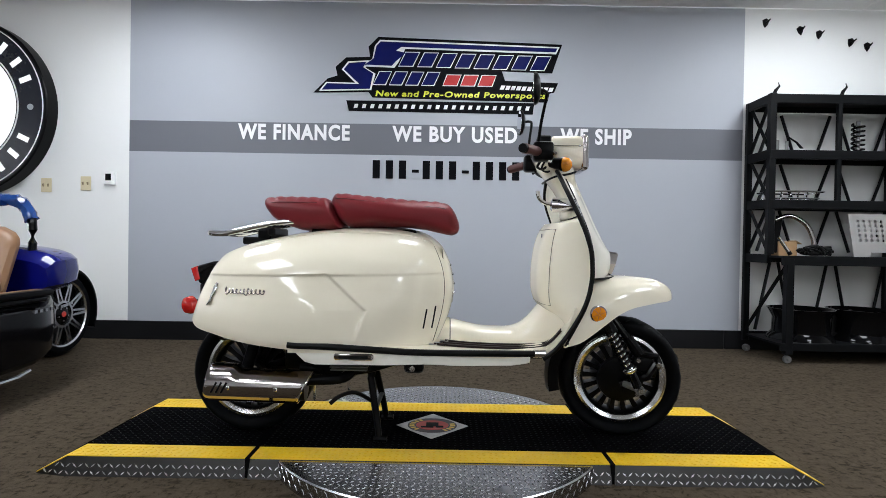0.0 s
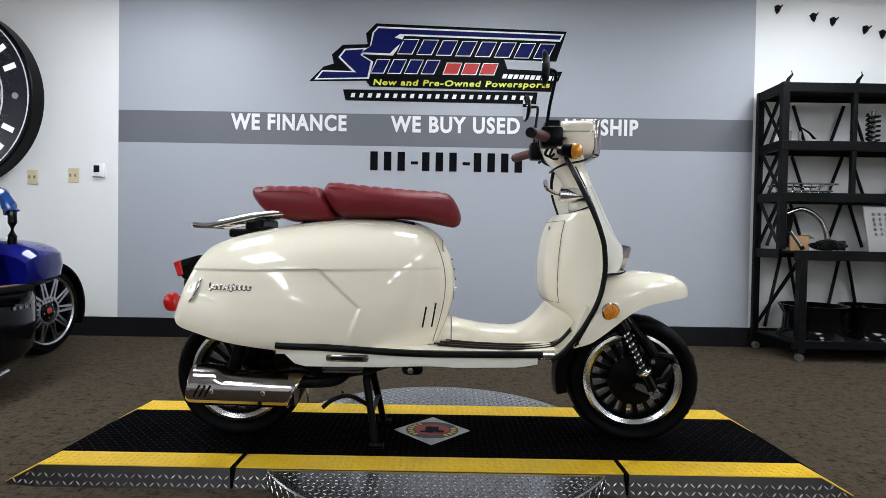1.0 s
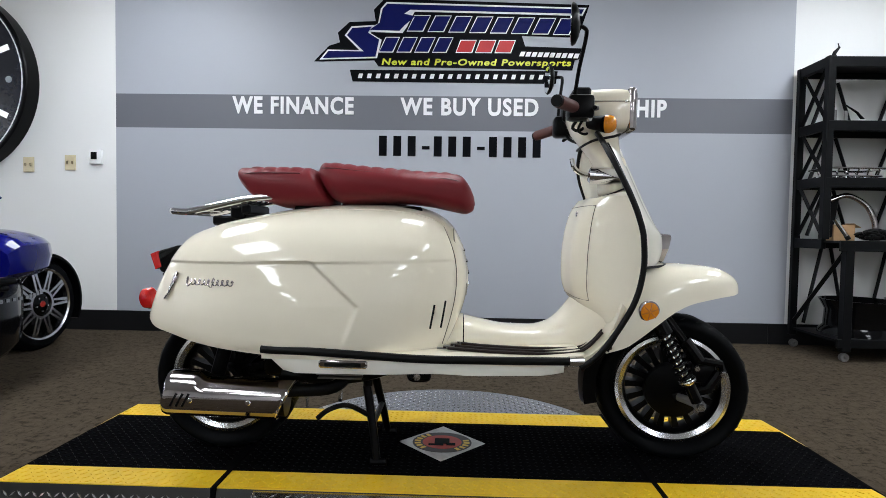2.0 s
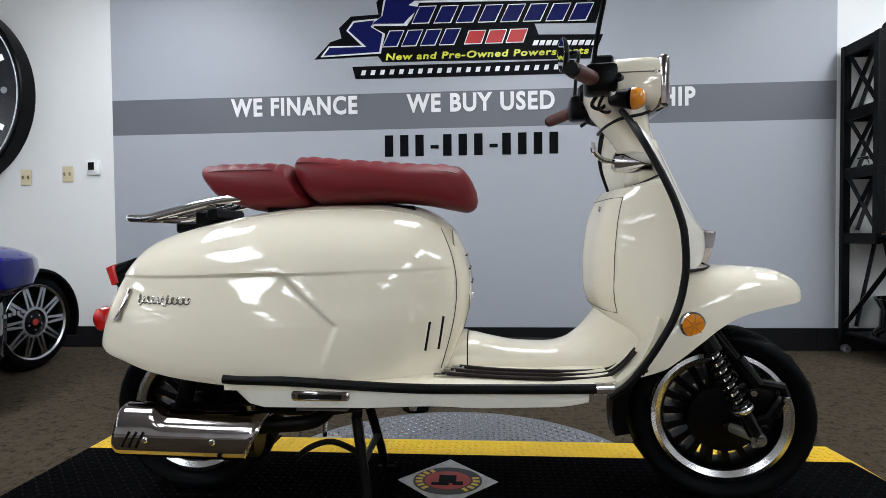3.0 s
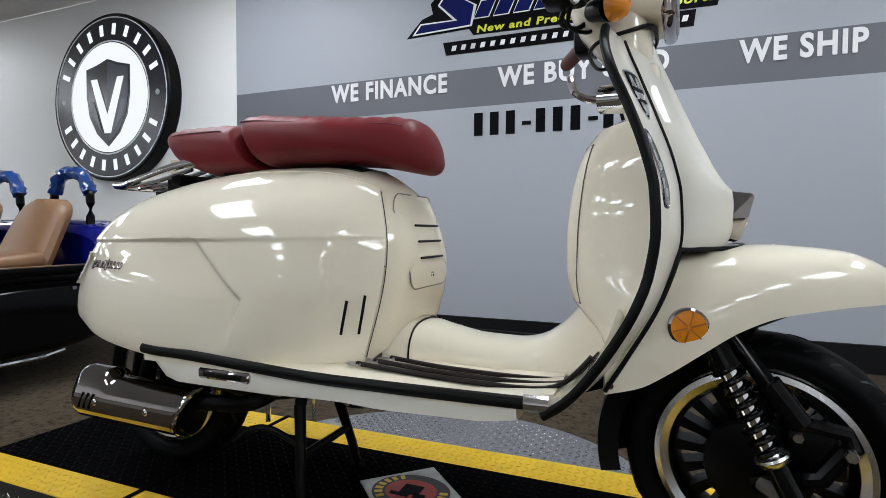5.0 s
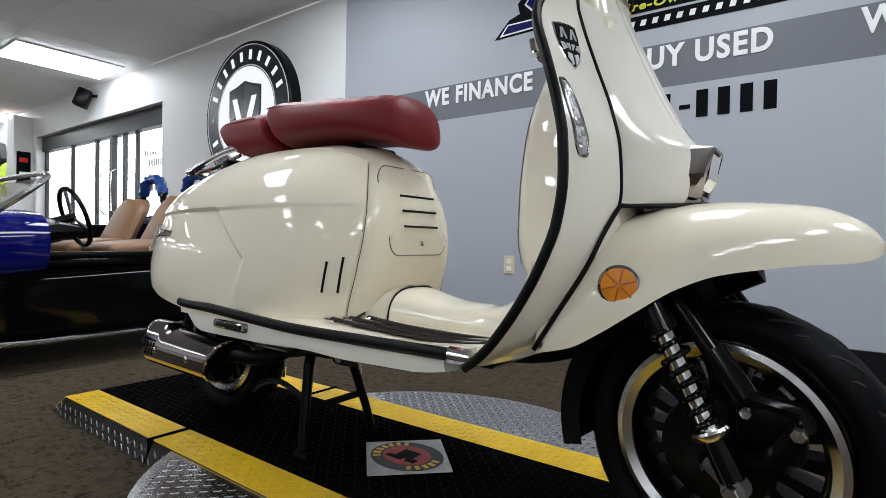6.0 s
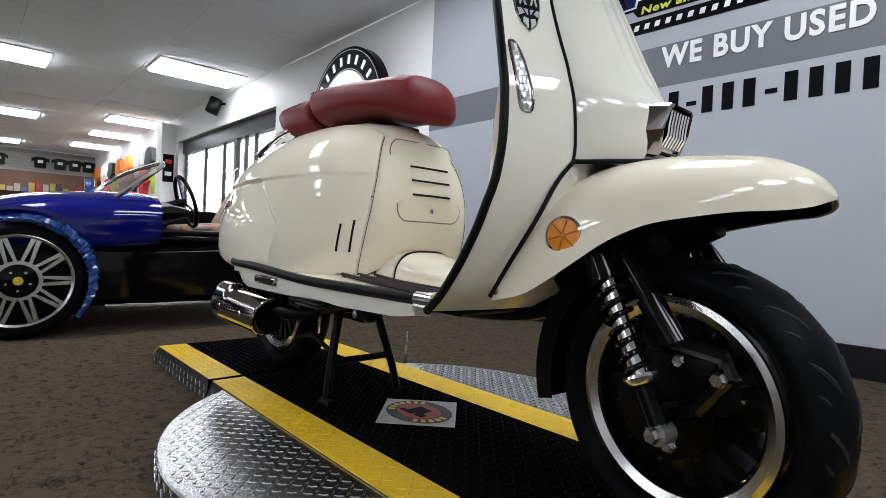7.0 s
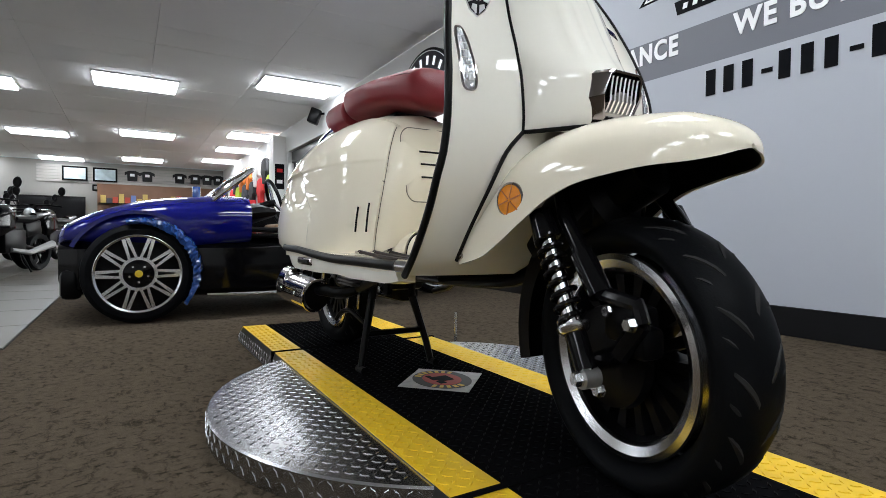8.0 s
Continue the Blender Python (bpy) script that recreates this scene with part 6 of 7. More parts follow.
# ---- storage rack ----
def storage_rack():
    g = thing("storage_rack", Matrix.Translation((2.29, 1.82, 0)), "charcoal steel storage rack with lattice sides on castors", "rack")

    def P(name, bm, parent=None, label="", mt=SHELFBLACK):
        return part(name, bm, mt, parent or g, label, False, True)
    X0, X1 = 2.29, 4.35
    yb, yf, yl = 1.80, 1.53, 1.38
    levels = [1.765, 1.385, 1.045, 0.665]
    for x in (X0, 3.32, X1):
        P("rear_post", box(bmesh.new(), (x, yb, 0.9125), (0.045, 0.03, 1.735), None, 0.003))
        P("front_post", box(bmesh.new(), (x, yf, 1.23), (0.045, 0.04, 1.1), None, 0.003))
        P("bench_post", box(bmesh.new(), (x + 0.04, yl, 0.3425), (0.05, 0.045, 0.635), None, 0.003))
        # lattice side: bars crossing between the posts
        for z0, z1 in ((1.40, 1.74), (1.06, 1.36), (0.70, 1.02)):
            for f in (0, 1):
                a = (x, yb - 0.02, z0 if f else z1)
                b = (x, yf + 0.02, z1 if f else z0)
                P("lattice_bar", tube([a, b], 0.014, 4, up=(1, 0, 0)))
        for z in levels:
            P("side_rail", box(bmesh.new(), (x, (yb + yf) / 2, z - 0.015), (0.03, yb - yf, 0.06), None, 0.002))
        P("brace", tube([(x, yb, 0.12), (x + 0.03, yl, 0.62)], 0.016, 4))
        P("castor", lathe([(0.008, -0.012), (0.024, -0.012), (0.026, 0.0), (0.024, 0.012), (0.008, 0.012)], Matrix.Translation((x + 0.04, yl, FLOOR + 0.027)) @ XZ, 16, closed=True), None, "small castor", GREYMETAL)
        P("castor", lathe([(0.008, -0.012), (0.024, -0.012), (0.026, 0.0), (0.024, 0.012), (0.008, 0.012)], Matrix.Translation((x, yb - 0.02, FLOOR + 0.027)) @ XZ, 16, closed=True), None, "small castor", GREYMETAL)
    P("mid_post", box(bmesh.new(), (2.745, yf - 0.005, 1.40), (0.03, 0.03, 0.75), None, 0.003))
    for z in levels:
        y0 = yl if z < 0.7 else yf
        s = P("shelf", box(bmesh.new(), ((X0 + X1) / 2, (yb + y0) / 2, z), (X1 - X0, yb - y0, 0.012)), None, "dark steel shelf")
        P("shelf_lip", box(bmesh.new(), ((X0 + X1) / 2, y0 - 0.012, z - 0.022), (X1 - X0 + 0.03, 0.02, 0.062), None, 0.003), s)
        P("rear_lip", box(bmesh.new(), ((X0 + X1) / 2, yb, z - 0.02), (X1 - X0, 0.016, 0.05), None, 0.002), s)
    s = P("shelf", box(bmesh.new(), ((X0 + X1) / 2, (yb + yl) / 2, 0.085), (X1 - X0, yb - yl, 0.014)), None, "dark steel shelf")
    P("shelf_lip", box(bmesh.new(), ((X0 + X1) / 2, yl - 0.012, 0.075), (X1 - X0 + 0.03, 0.02, 0.05), None, 0.003), s)
    # slanted braces at the back of each level
    for z0, z1 in ((1.40, 1.70), (1.06, 1.34), (0.70, 1.0), (0.12, 0.62)):
        for k in range(5):
            xm = 2.50 + 0.42 * k
            for d in (-0.1, 0.1):
                P("back_brace", tube([(xm + d * 0.3, yb + 0.012, z1), (xm + d * 1.3, yb + 0.012, z0)], 0.013, 4))
    for x in (2.30, 2.76):
        P("hook", tube([(x, yf, 1.77), (x + 0.01, yf, 1.80), (x + 0.035, yf, 1.83), (x + 0.028, yf, 1.855)], [0.014, 0.012, 0.007, 0.004], 6), None, "black hook on the top rail")

    # what stands on it
    def stand(x, y, z):
        return Matrix.Translation((x, y, z))
    o = thing("coil_spring", stand(2.98, 1.66, 1.391), "black coil spring standing upright on the shelf", "spring")
    pts = [(0.035 * math.cos(2 * math.pi * 6.5 * k / 104), 0.035 * math.sin(2 * math.pi * 6.5 * k / 104), 0.009 + 0.21 * k / 104) for k in range(105)]
    part("coil", tube(pts, 0.008, 8), BLACKG, o)
    part("rod", tube([(0, 0, 0.0), (0, 0, 0.24)], 0.013, 10), GREYMETAL, o)
    for x, h in ((2.375, 0.085), (2.44, 0.08)):
        o = thing("steel_bracket", stand(x, 1.6, 1.391), "small bare metal bracket standing on the shelf", "bracket", "shelf brackets")
        part("plate", box(bmesh.new(), (0, 0, h / 2), (0.022, 0.004, h), None, 0.001), GREYMETAL, o)
        part("foot", box(bmesh.new(), (0, 0.014, 0.002), (0.022, 0.03, 0.004)), GREYMETAL, o)
    o = thing("lever_part", stand(2.55, 1.62, 1.391), "black lever lying on a small white stand", "lever")
    part("block", box(bmesh.new(), (0, 0, 0.015), (0.035, 0.03, 0.03), None, 0.003), WHITEPL, o)
    part("arm", tube([(0.01, 0, 0.03), (-0.03, 0, 0.075), (-0.10, 0, 0.12)], [0.01, 0.007, 0.004], 8), BLACKP, o)
    o = thing("small_part", stand(2.80, 1.6, 1.391), "small black part on the shelf", "part")
    part("stem", tube([(0, 0, 0), (0.005, 0, 0.06), (-0.02, 0, 0.085)], [0.016, 0.01, 0.006], 8), BLACKP, o)
    part("base", box(bmesh.new(), (0, 0, 0.01), (0.05, 0.04, 0.02), None, 0.004), BLACKP, o)
    # chrome luggage rack
    o = thing("luggage_rack", stand(2.50, 1.65, 1.051), "chrome tube luggage rack lying on the shelf", "luggage rack")
    for z in (0.02, 0.065):
        w, d = (0.17, 0.10) if z > 0.05 else (0.15, 0.08)
        part("rail", tube([(-w, -d, z), (w, -d, z), (w, d, z), (-w, d, z)], 0.006, 8, loop=True), CHROME, o)
    for k in range(5):
        x = -0.12 + 0.06 * k
        part("bar", tube([(x, -0.1, 0.065), (x, -0.08, 0.02), (x, 0.08, 0.02), (x, 0.1, 0.065)], 0.004, 6), CHROME, o)
    part("arm", tube([(-0.15, -0.08, 0.02), (-0.21, -0.08, 0.008), (-0.23, -0.06, 0.006)], 0.006, 8), CHROME, o)
    # carton, hoses, curved pipe
    o = thing("cardboard_box", stand(2.47, 1.66, 0.671), "small open brown cardboard box on the shelf", "box")
    part("carton", box(bmesh.new(), (0, 0, 0.05), (0.13, 0.10, 0.10), None, 0.002), CARD, o)
    part("flap", box(bmesh.new(), (0.07, -0.02, 0.095), (0.05, 0.08, 0.003), Matrix.Rotation(0.5, 3, "Y")), CARD, o)
    o = thing("curved_pipe", stand(2.52, 1.58, 0.671), "dark curved exhaust pipe leaning on the shelf", "pipe")
    part("bend", tube([(-0.13, 0.05, 0.25), (-0.04, 0.03, 0.28), (0.05, 0.0, 0.22), (0.09, -0.02, 0.12), (0.095, -0.02, 0.03)], 0.016, 12, curve=6), SMOKECHROME, o)
    part("flange", tube([(0.095, -0.02, 0.0), (0.095, -0.02, 0.045)], 0.026, 12), GREYMETAL, o)
    part("arm", box(bmesh.new(), (-0.12, 0.05, 0.15), (0.05, 0.015, 0.26), Matrix.Rotation(0.15, 3, "Y"), 0.006), BLACKP, o)
    o = thing("silver_tube", stand(2.365, 1.5, 0.671), "short bright tube leaning on the shelf", "tube")
    part("shaft", tube([(0.05, 0, 0.012), (-0.02, 0.02, 0.13)], 0.012, 12), CHROME, o)
    part("collar", tube([(0.052, 0, 0.009), (0.04, 0.003, 0.03)], 0.0145, 12), BLACKP, o)
    o = thing("cable_bundle", stand(2.60, 1.52, 0.671), "tangled bundle of black hose on the shelf", "hose")
    rnd = random.Random(4)
    for k in range(9):
        pts = [(rnd.uniform(-0.1, 0.1), rnd.uniform(-0.05, 0.05), 0.012 + rnd.uniform(0.0, 0.055)) for _ in range(6)]
        part("hose", tube(pts, 0.010, 7, curve=5), RUBBER, o)
    # perforated plate
    o = thing("perforated_plate", stand(2.80, 1.40, 0.671), "grey perforated metal skid plate leaning on the rack", "plate")
    mm = Matrix.Rotation(-0.12, 4, "X") @ XZ
    bm = bmesh.new()
    cols, rows_ = 12, 9
    W, H = 0.46, 0.29
    # plate as a grid with the round holes left open
    hole = {(a, b) for a in (1, 2, 3, 4, 5) for b in (3, 4, 5, 6, 7)}
    for a in range(cols):
        for b in range(rows_):
            x0, x1, z0, z1 = a * W / cols, (a + 1) * W / cols, b * H / rows_, (b + 1) * H / rows_
            x0, x1 = x0 - 0.02 * (z0 / H) - 0.03, x1 - 0.02 * (z0 / H) - 0.03
            if b < 1 and 2 < a < 6:
                continue
            if (a, b) in hole:
                cx, cz, r = (x0 + x1) / 2, (z0 + z1) / 2, 0.0105
                ring = [bm.verts.new(mm @ V((cx + r * math.cos(q), cz + r * math.sin(q), 0))) for q in [math.pi / 4 + math.pi / 4 * i for i in range(8)]]
                sq = [bm.verts.new(mm @ V(p + (0,))) for p in ((x1, z1), (x0, z1), (x0, z0), (x1, z0))]
                for i in range(4):
                    bm.faces.new((sq[i], sq[(i + 1) % 4], ring[(2 * i + 2) % 8], ring[(2 * i + 1) % 8], ring[2 * i]))
            else:
                bm.faces.new([bm.verts.new(mm @ V(p + (0,))) for p in ((x0, z0), (x1, z0), (x1, z1), (x0, z1))])
    bmesh.ops.remove_doubles(bm, verts=bm.verts, dist=0.0005)
    r = bmesh.ops.extrude_face_region(bm, geom=bm.faces[:])
    bmesh.ops.translate(bm, vec=(0, 0.006, 0.0), verts=[v for v in r["geom"] if isinstance(v, bmesh.types.BMVert)])
    part("sheet", bm, mat("brushed_grey_plate", (0.42, 0.41, 0.40), 0.4, metal=0.6, var=0.08), o, smooth=False)
    part("bumper", box(bmesh.new(), (0.25, -0.012, 0.13), (0.035, 0.02, 0.12), None, 0.008, 2), BLACKP, o, "black rubber insert")
    # spare rims at the bottom
    base = None
    for x, z in ((2.56, 0.092), (2.98, 0.092), (3.45, 0.092)):
        if base is None:
            base = thing("wheel_rim", stand(x, 1.60, z), "gloss black bare wheel rim lying flat on the shelf", "rim", "spare rims")
            part("barrel", lathe([(0.205, 0.0), (0.20, 0.02), (0.175, 0.05), (0.17, 0.15), (0.195, 0.2), (0.205, 0.215), (0.198, 0.215), (0.185, 0.2), (0.162, 0.15), (0.166, 0.05), (0.19, 0.02), (0.195, 0.0)], Matrix(), 40, closed=True), BLACKG, base)
            for k in range(5):
                q = 2 * math.pi * k / 5
                part("spoke", tube([(0.03 * math.cos(q), 0.03 * math.sin(q), 0.16), (0.166 * math.cos(q), 0.166 * math.sin(q), 0.19)], [0.022, 0.016], 6, flat=0.6), BLACKG, base)
            part("hub", lathe([(0, 0.175), (0.04, 0.172), (0.045, 0.14), (0, 0.14)], Matrix(), 16), BLACKG, base)
        else:
            again(base, stand(x, 1.60, z))


PLAN = ROOM
wall_graphics()
round_sign()
wall_fittings()
storage_rack()
PLAN = Matrix()


# ---- the blue open roadster ----
def roadster():
    CXL = -2.66                                  # centre line; the nose points to -y
    g = thing("roadster", Matrix.Translation((CXL, 0.1, 0)), "open blue three-wheeled roadster with black sills and tan seats", "car")

    def P(name, bm, material, parent=None, label="", smooth=True):
        return part(name, bm, material, parent or g, label, smooth, True)

    def hull(rows, n=24, top=0.55, power=0.55):
        """rows: y, half width, lower z, upper z"""
        bm = bmesh.new()
        loops = []
        for y, w, z0, z1 in rows:
            row = []
            for j in range(n):
                q = 2 * math.pi * j / n
                c, s = math.cos(q), math.sin(q)
                row.append(V((CXL + w * math.copysign(abs(c) ** power, c), y, (z0 + z1) / 2 + (z1 - z0) / 2 * math.copysign(abs(s) ** top, s))))
            loops.append(row)
        return rings(bm, loops)

    def dense(rows, n):
        out = []
        for i in range(n + 1):
            y = rows[0][0] + (rows[-1][0] - rows[0][0]) * i / n
            out.append((y, *table(rows, y)))
        return out
    # lower black hull, from nose to tail
    P("sill_body", hull(dense([(-1.22, 0.50, 0.20, 0.44), (-1.1, 0.60, 0.13, 0.46), (-0.9, 0.60, 0.11, 0.47), (-0.6, 0.62, 0.11, 0.47), (-0.4, 0.655, 0.11, 0.47), (0.4, 0.655, 0.12, 0.50), (0.62, 0.58, 0.14, 0.50), (0.85, 0.42, 0.2, 0.52), (1.02, 0.24, 0.32, 0.54)], 24), top=0.3, power=0.4), BLACKG, label="gloss black lower body")
    # bonnet
    bn = P("bonnet", hull(dense([(-1.23, 0.40, 0.42, 0.490), (-1.20, 0.52, 0.42, 0.540), (-1.1, 0.62, 0.41, 0.595), (-0.95, 0.657, 0.39, 0.655), (-0.8, 0.664, 0.37, 0.695), (-0.6, 0.668, 0.37, 0.722), (-0.45, 0.672, 0.38, 0.734), (-0.32, 0.672, 0.39, 0.738), (-0.25, 0.670, 0.40, 0.735)], 48), n=48, top=0.7, power=0.45), BLUE, label="deep blue glossy bonnet")
    P("bonnet_scoop", box(bmesh.new(), (CXL + 0.1, -0.5, 0.73), (0.03, 0.05, 0.16), None, 0.01, 2), BLUEFILM, bn, "blue wrapped bonnet fin")
    # cockpit tub: dark inside walls and tan floor
    P("cockpit", boxes(((CXL, 0.14, 0.485), (1.24, 0.80, 0.03)), ((CXL + 0.62, 0.11, 0.52), (0.05, 0.88, 0.035)), ((CXL - 0.62, 0.11, 0.60), (0.06, 0.88, 0.18)), ((CXL, -0.26, 0.56), (1.15, 0.06, 0.2)), bevel=0.012, seg=2), BLACKP, label="black cockpit tub")
    P("sill_trim", box(bmesh.new(), (CXL + 0.60, 0.08, 0.532), (0.05, 0.86, 0.012), None, 0.004), TAN, label="tan trimmed sill")
    # windscreen
    frame_pts = [(CXL + 0.62, -0.46, 0.69), (CXL + 0.60, -0.24, 0.885), (CXL + 0.0, -0.20, 0.92), (CXL - 0.60, -0.24, 0.885), (CXL - 0.62, -0.46, 0.69)]
    ws = P("windscreen_frame", tube(frame_pts, 0.014, 8, curve=4), ALU, label="bright metal windscreen frame")
    bm2 = bmesh.new()
    f = [bm2.verts.new(p) for p in ((CXL + 0.61, -0.455, 0.695), (CXL + 0.59, -0.242, 0.882), (CXL - 0.59, -0.242, 0.882), (CXL - 0.61, -0.455, 0.695))]
    bm2.faces.new(f)
    bmesh.ops.solidify(bm2, geom=bm2.faces[:], thickness=0.005)
    pane = P("windscreen_glass", bm2, CLEAR, ws, "clear raked windscreen", False)
    pane.visible_shadow = False
    # dash, steering wheel
    P("dashboard", hull([(-0.28, 0.55, 0.55, 0.68), (-0.18, 0.57, 0.56, 0.70), (-0.08, 0.55, 0.60, 0.67)], 20), BLACKP, label="black dashboard")
    swm = along((CXL + 0.30, -0.03, 0.71), (CXL + 0.30, -0.33, 0.61))
    sw = P("steering_wheel", tube([swm @ V((0.155 * math.cos(q), 0.155 * math.sin(q), 0)) for q in [2 * math.pi * k / 28 for k in range(28)]], 0.012, 8, loop=True), BLACKP, label="black three-spoke steering wheel")
    for k in range(3):
        q = radians(90 + 120 * k)
        P("spoke", tube([swm @ V((0, 0, 0.01)), swm @ V((0.15 * math.cos(q), 0.15 * math.sin(q), 0))], 0.010, 6), ALU, sw)
    P("column", tube([swm @ V((0, 0, 0.0)), swm @ V((0, 0, 0.16))], 0.025, 8), BLACKP, sw)
    # seats
    for x in (CXL + 0.32, CXL - 0.26):
        bm = bmesh.new()
        loops = []
        for k in range(13):
            f = k / 12
            z = 0.50 + 0.36 * f
            y = 0.36 + 0.17 * f
            w = (0.20 - 0.03 * f) * math.sqrt(max(1 - max((f - 0.72) / 0.29, 0) ** 2, 0.02))
            row = []
            for j in range(16):
                q = 2 * math.pi * j / 16
                c, s = math.cos(q), math.sin(q)
                row.append(V((x + w * math.copysign(abs(c) ** 0.7, c), y + 0.065 * math.copysign(abs(s) ** 0.8, s), z)))
            loops.append(row)
        rings(bm, loops)
        st = P("seat_back", bm, TAN, label="tan leather bucket seat")
        P("seat_cushion", box(bmesh.new(), (x, 0.22, 0.54), (0.40, 0.34, 0.09), Matrix.Rotation(0.1, 3, "X"), 0.035, 3), TAN, st)
        hoop = [(x - 0.14, 0.63, 0.66), (x - 0.14, 0.63, 0.90), (x - 0.09, 0.63, 0.985), (x, 0.63, 1.01), (x + 0.09, 0.63, 0.985), (x + 0.14, 0.63, 0.90), (x + 0.14, 0.63, 0.66)]
        hp = P("roll_hoop", tube(hoop, 0.021, 10, curve=4), BLACKG, label="black roll hoop wrapped in blue film")
        bm = tube(hoop[1:6], 0.034, 10, curve=5)
        rn = random.Random(3)
        for v in bm.verts:
            v.co += V((rn.uniform(-1, 1), rn.uniform(-1, 1), rn.uniform(-1, 1))) * 0.006
        P("film_wrap", bm, BLUEFILM, hp, "crumpled blue protective film")
    # tapering tail
    P("tail_deck", hull(dense([(0.56, 0.60, 0.48, 0.70), (0.62, 0.62, 0.47, 0.76), (0.8, 0.58, 0.48, 0.765), (1.0, 0.46, 0.50, 0.745), (1.2, 0.26, 0.54, 0.715), (1.32, 0.05, 0.61, 0.69)], 24), top=0.6, power=0.6), BLUE, label="tapering deep blue tail")
    # name strip along the flank, as plain bars
    for k in range(10):
        P("flank_bar", box(bmesh.new(), (CXL + 0.645 - 0.012 * max(k - 5, 0), 0.42 + 0.036 * k, 0.43 + 0.001 * k), (0.006, 0.018, 0.016)), ALU, None, "small bright bar", False)
    P("step_tube", tube([(CXL + 0.67, -0.5, 0.14), (CXL + 0.69, -0.3, 0.135), (CXL + 0.69, 0.25, 0.14), (CXL + 0.67, 0.35, 0.15)], 0.011, 8), CHROME, label="chrome side tube")
    P("chin", box(bmesh.new(), (CXL, -1.16, 0.21), (1.15, 0.10, 0.16), None, 0.03, 2), BLACKP, label="black chin under the nose")

    # wheels
    def wheel(name, x, y, z, R, W, m, cap, label):
        """m turns local z to the outside of the wheel."""
        fr = Matrix.Translation((x, y, z)) @ m
        rim = R * 0.79
        prof = [(rim, -W / 2), (R * 0.9, -W / 2), (R * 0.985, -W * 0.38), (R, -W * 0.2), (R, W * 0.2), (R * 0.985, W * 0.38), (R * 0.9, W / 2), (rim, W / 2), (rim - 0.01, W * 0.44), (rim - 0.01, -W * 0.44)]
        w = P(name, lathe(prof, fr, 56, closed=True), TREADR, label=label)
        P("rim", lathe([(rim + 0.006, W * 0.47), (rim - 0.004, W * 0.5), (rim - 0.014, W * 0.46), (rim - 0.016, W * 0.3), (rim - 0.004, W * 0.3)], fr, 56, closed=True), ALU, w, "machined alloy rim")
        P("rim_back", lathe([(0, W * 0.10), (rim - 0.01, W * 0.05)], fr, 40), BLACKP, w)
        for k in range(10):
            q = 2 * math.pi * (k + 0.5) / 10
            for s in (-1, 1):
                loops = []
                for r, a, hw in ((0.09, q + s * 0.19, 0.0065), (rim - 0.006, q + s * 0.045, 0.0100)):
                    c = V((r * math.cos(a), r * math.sin(a), 0))
                    t = V((-math.sin(a), math.cos(a), 0)) * hw
                    loops.append([fr @ (c - t + V((0, 0, W * 0.455))), fr @ (c + t + V((0, 0, W * 0.455))), fr @ (c + t * 0.6 + V((0, 0, W * 0.25))), fr @ (c - t * 0.6 + V((0, 0, W * 0.25)))])
                P("spoke", rings(bmesh.new(), loops), ALU, w, smooth=False)
        P("hub_ring", lathe([(0.072, W * 0.36), (0.076, W * 0.45), (0.092, W * 0.45), (0.096, W * 0.36)], fr, 32, closed=True), ALU, w, "bright hub ring")
        P("hub", lathe([(0, W * 0.46), (0.03, W * 0.45), (0.072, W * 0.40), (0.074, W * 0.3)], fr, 28), BLACKG, w)
        P("hub_cap", lathe([(0, W * 0.485), (0.017, W * 0.48), (0.02, W * 0.45)], fr, 16), cap, w, "coloured hub cap")
        for k in range(5):
            q = 2 * math.pi * k / 5
            P("wheel_nut", lathe([(0, 0.008), (0.006, 0.008), (0.007, 0)], fr @ Matrix.Translation((0.046 * math.cos(q), 0.046 * math.sin(q), W * 0.42)), 6), ALU, w)
        return w
    out = Matrix.Rotation(math.pi / 2, 4, "Y")
    capy = mat("yellow_hub_cap", (0.6, 0.42, 0.03), 0.3)
    capr = mat("red_hub_cap", (0.5, 0.03, 0.02), 0.3)
    R = 0.272
    wheel("front_wheel", CXL + 0.62, -0.845, R, R, 0.17, out, capy, "low-profile tyre on a ten-spoke alloy wheel")
    wheel("front_wheel", CXL - 0.62, -0.845, R, R, 0.17, Matrix.Rotation(-math.pi / 2, 4, "Y"), capy, "low-profile tyre on a ten-spoke alloy wheel")
    wheel("rear_wheel", CXL + 0.02, 1.36, 0.285, 0.285, 0.2, out, capr, "wide rear tyre on a ten-spoke alloy wheel")
    # arches
    for x in (CXL + 0.62, CXL - 0.62):
        rn = random.Random(5)
        o = 1 if x > CXL else -1
        bm = bmesh.new()
        loops = []
        for k in range(57):
            f = k / 56
            q = radians(-38 + 140 * f)
            c, s = math.cos(q), math.sin(q)
            fat = 0.25 + 0.75 * math.sin(math.pi * min(max(f, 0.03), 0.97)) ** 0.6
            row = []
            for dx, dr in ((-0.10, -0.004), (0.05, -0.006), (0.092, -0.020), (0.104, 0.0), (0.098, 0.024), (0.06, 0.036), (-0.10, 0.034)):
                r = R + 0.012 + (dr + rn.uniform(-0.007, 0.007)) * fat
                row.append(V((x + o * (dx + rn.uniform(-0.006, 0.006)), -0.845 + r * c, R + r * s)))
            loops.append(row)
        rings(bm, loops)
        P("cycle_fender", bm, BLUEFILM, None, "front fender wrapped in crumpled blue film", False)
        bm = bmesh.new()
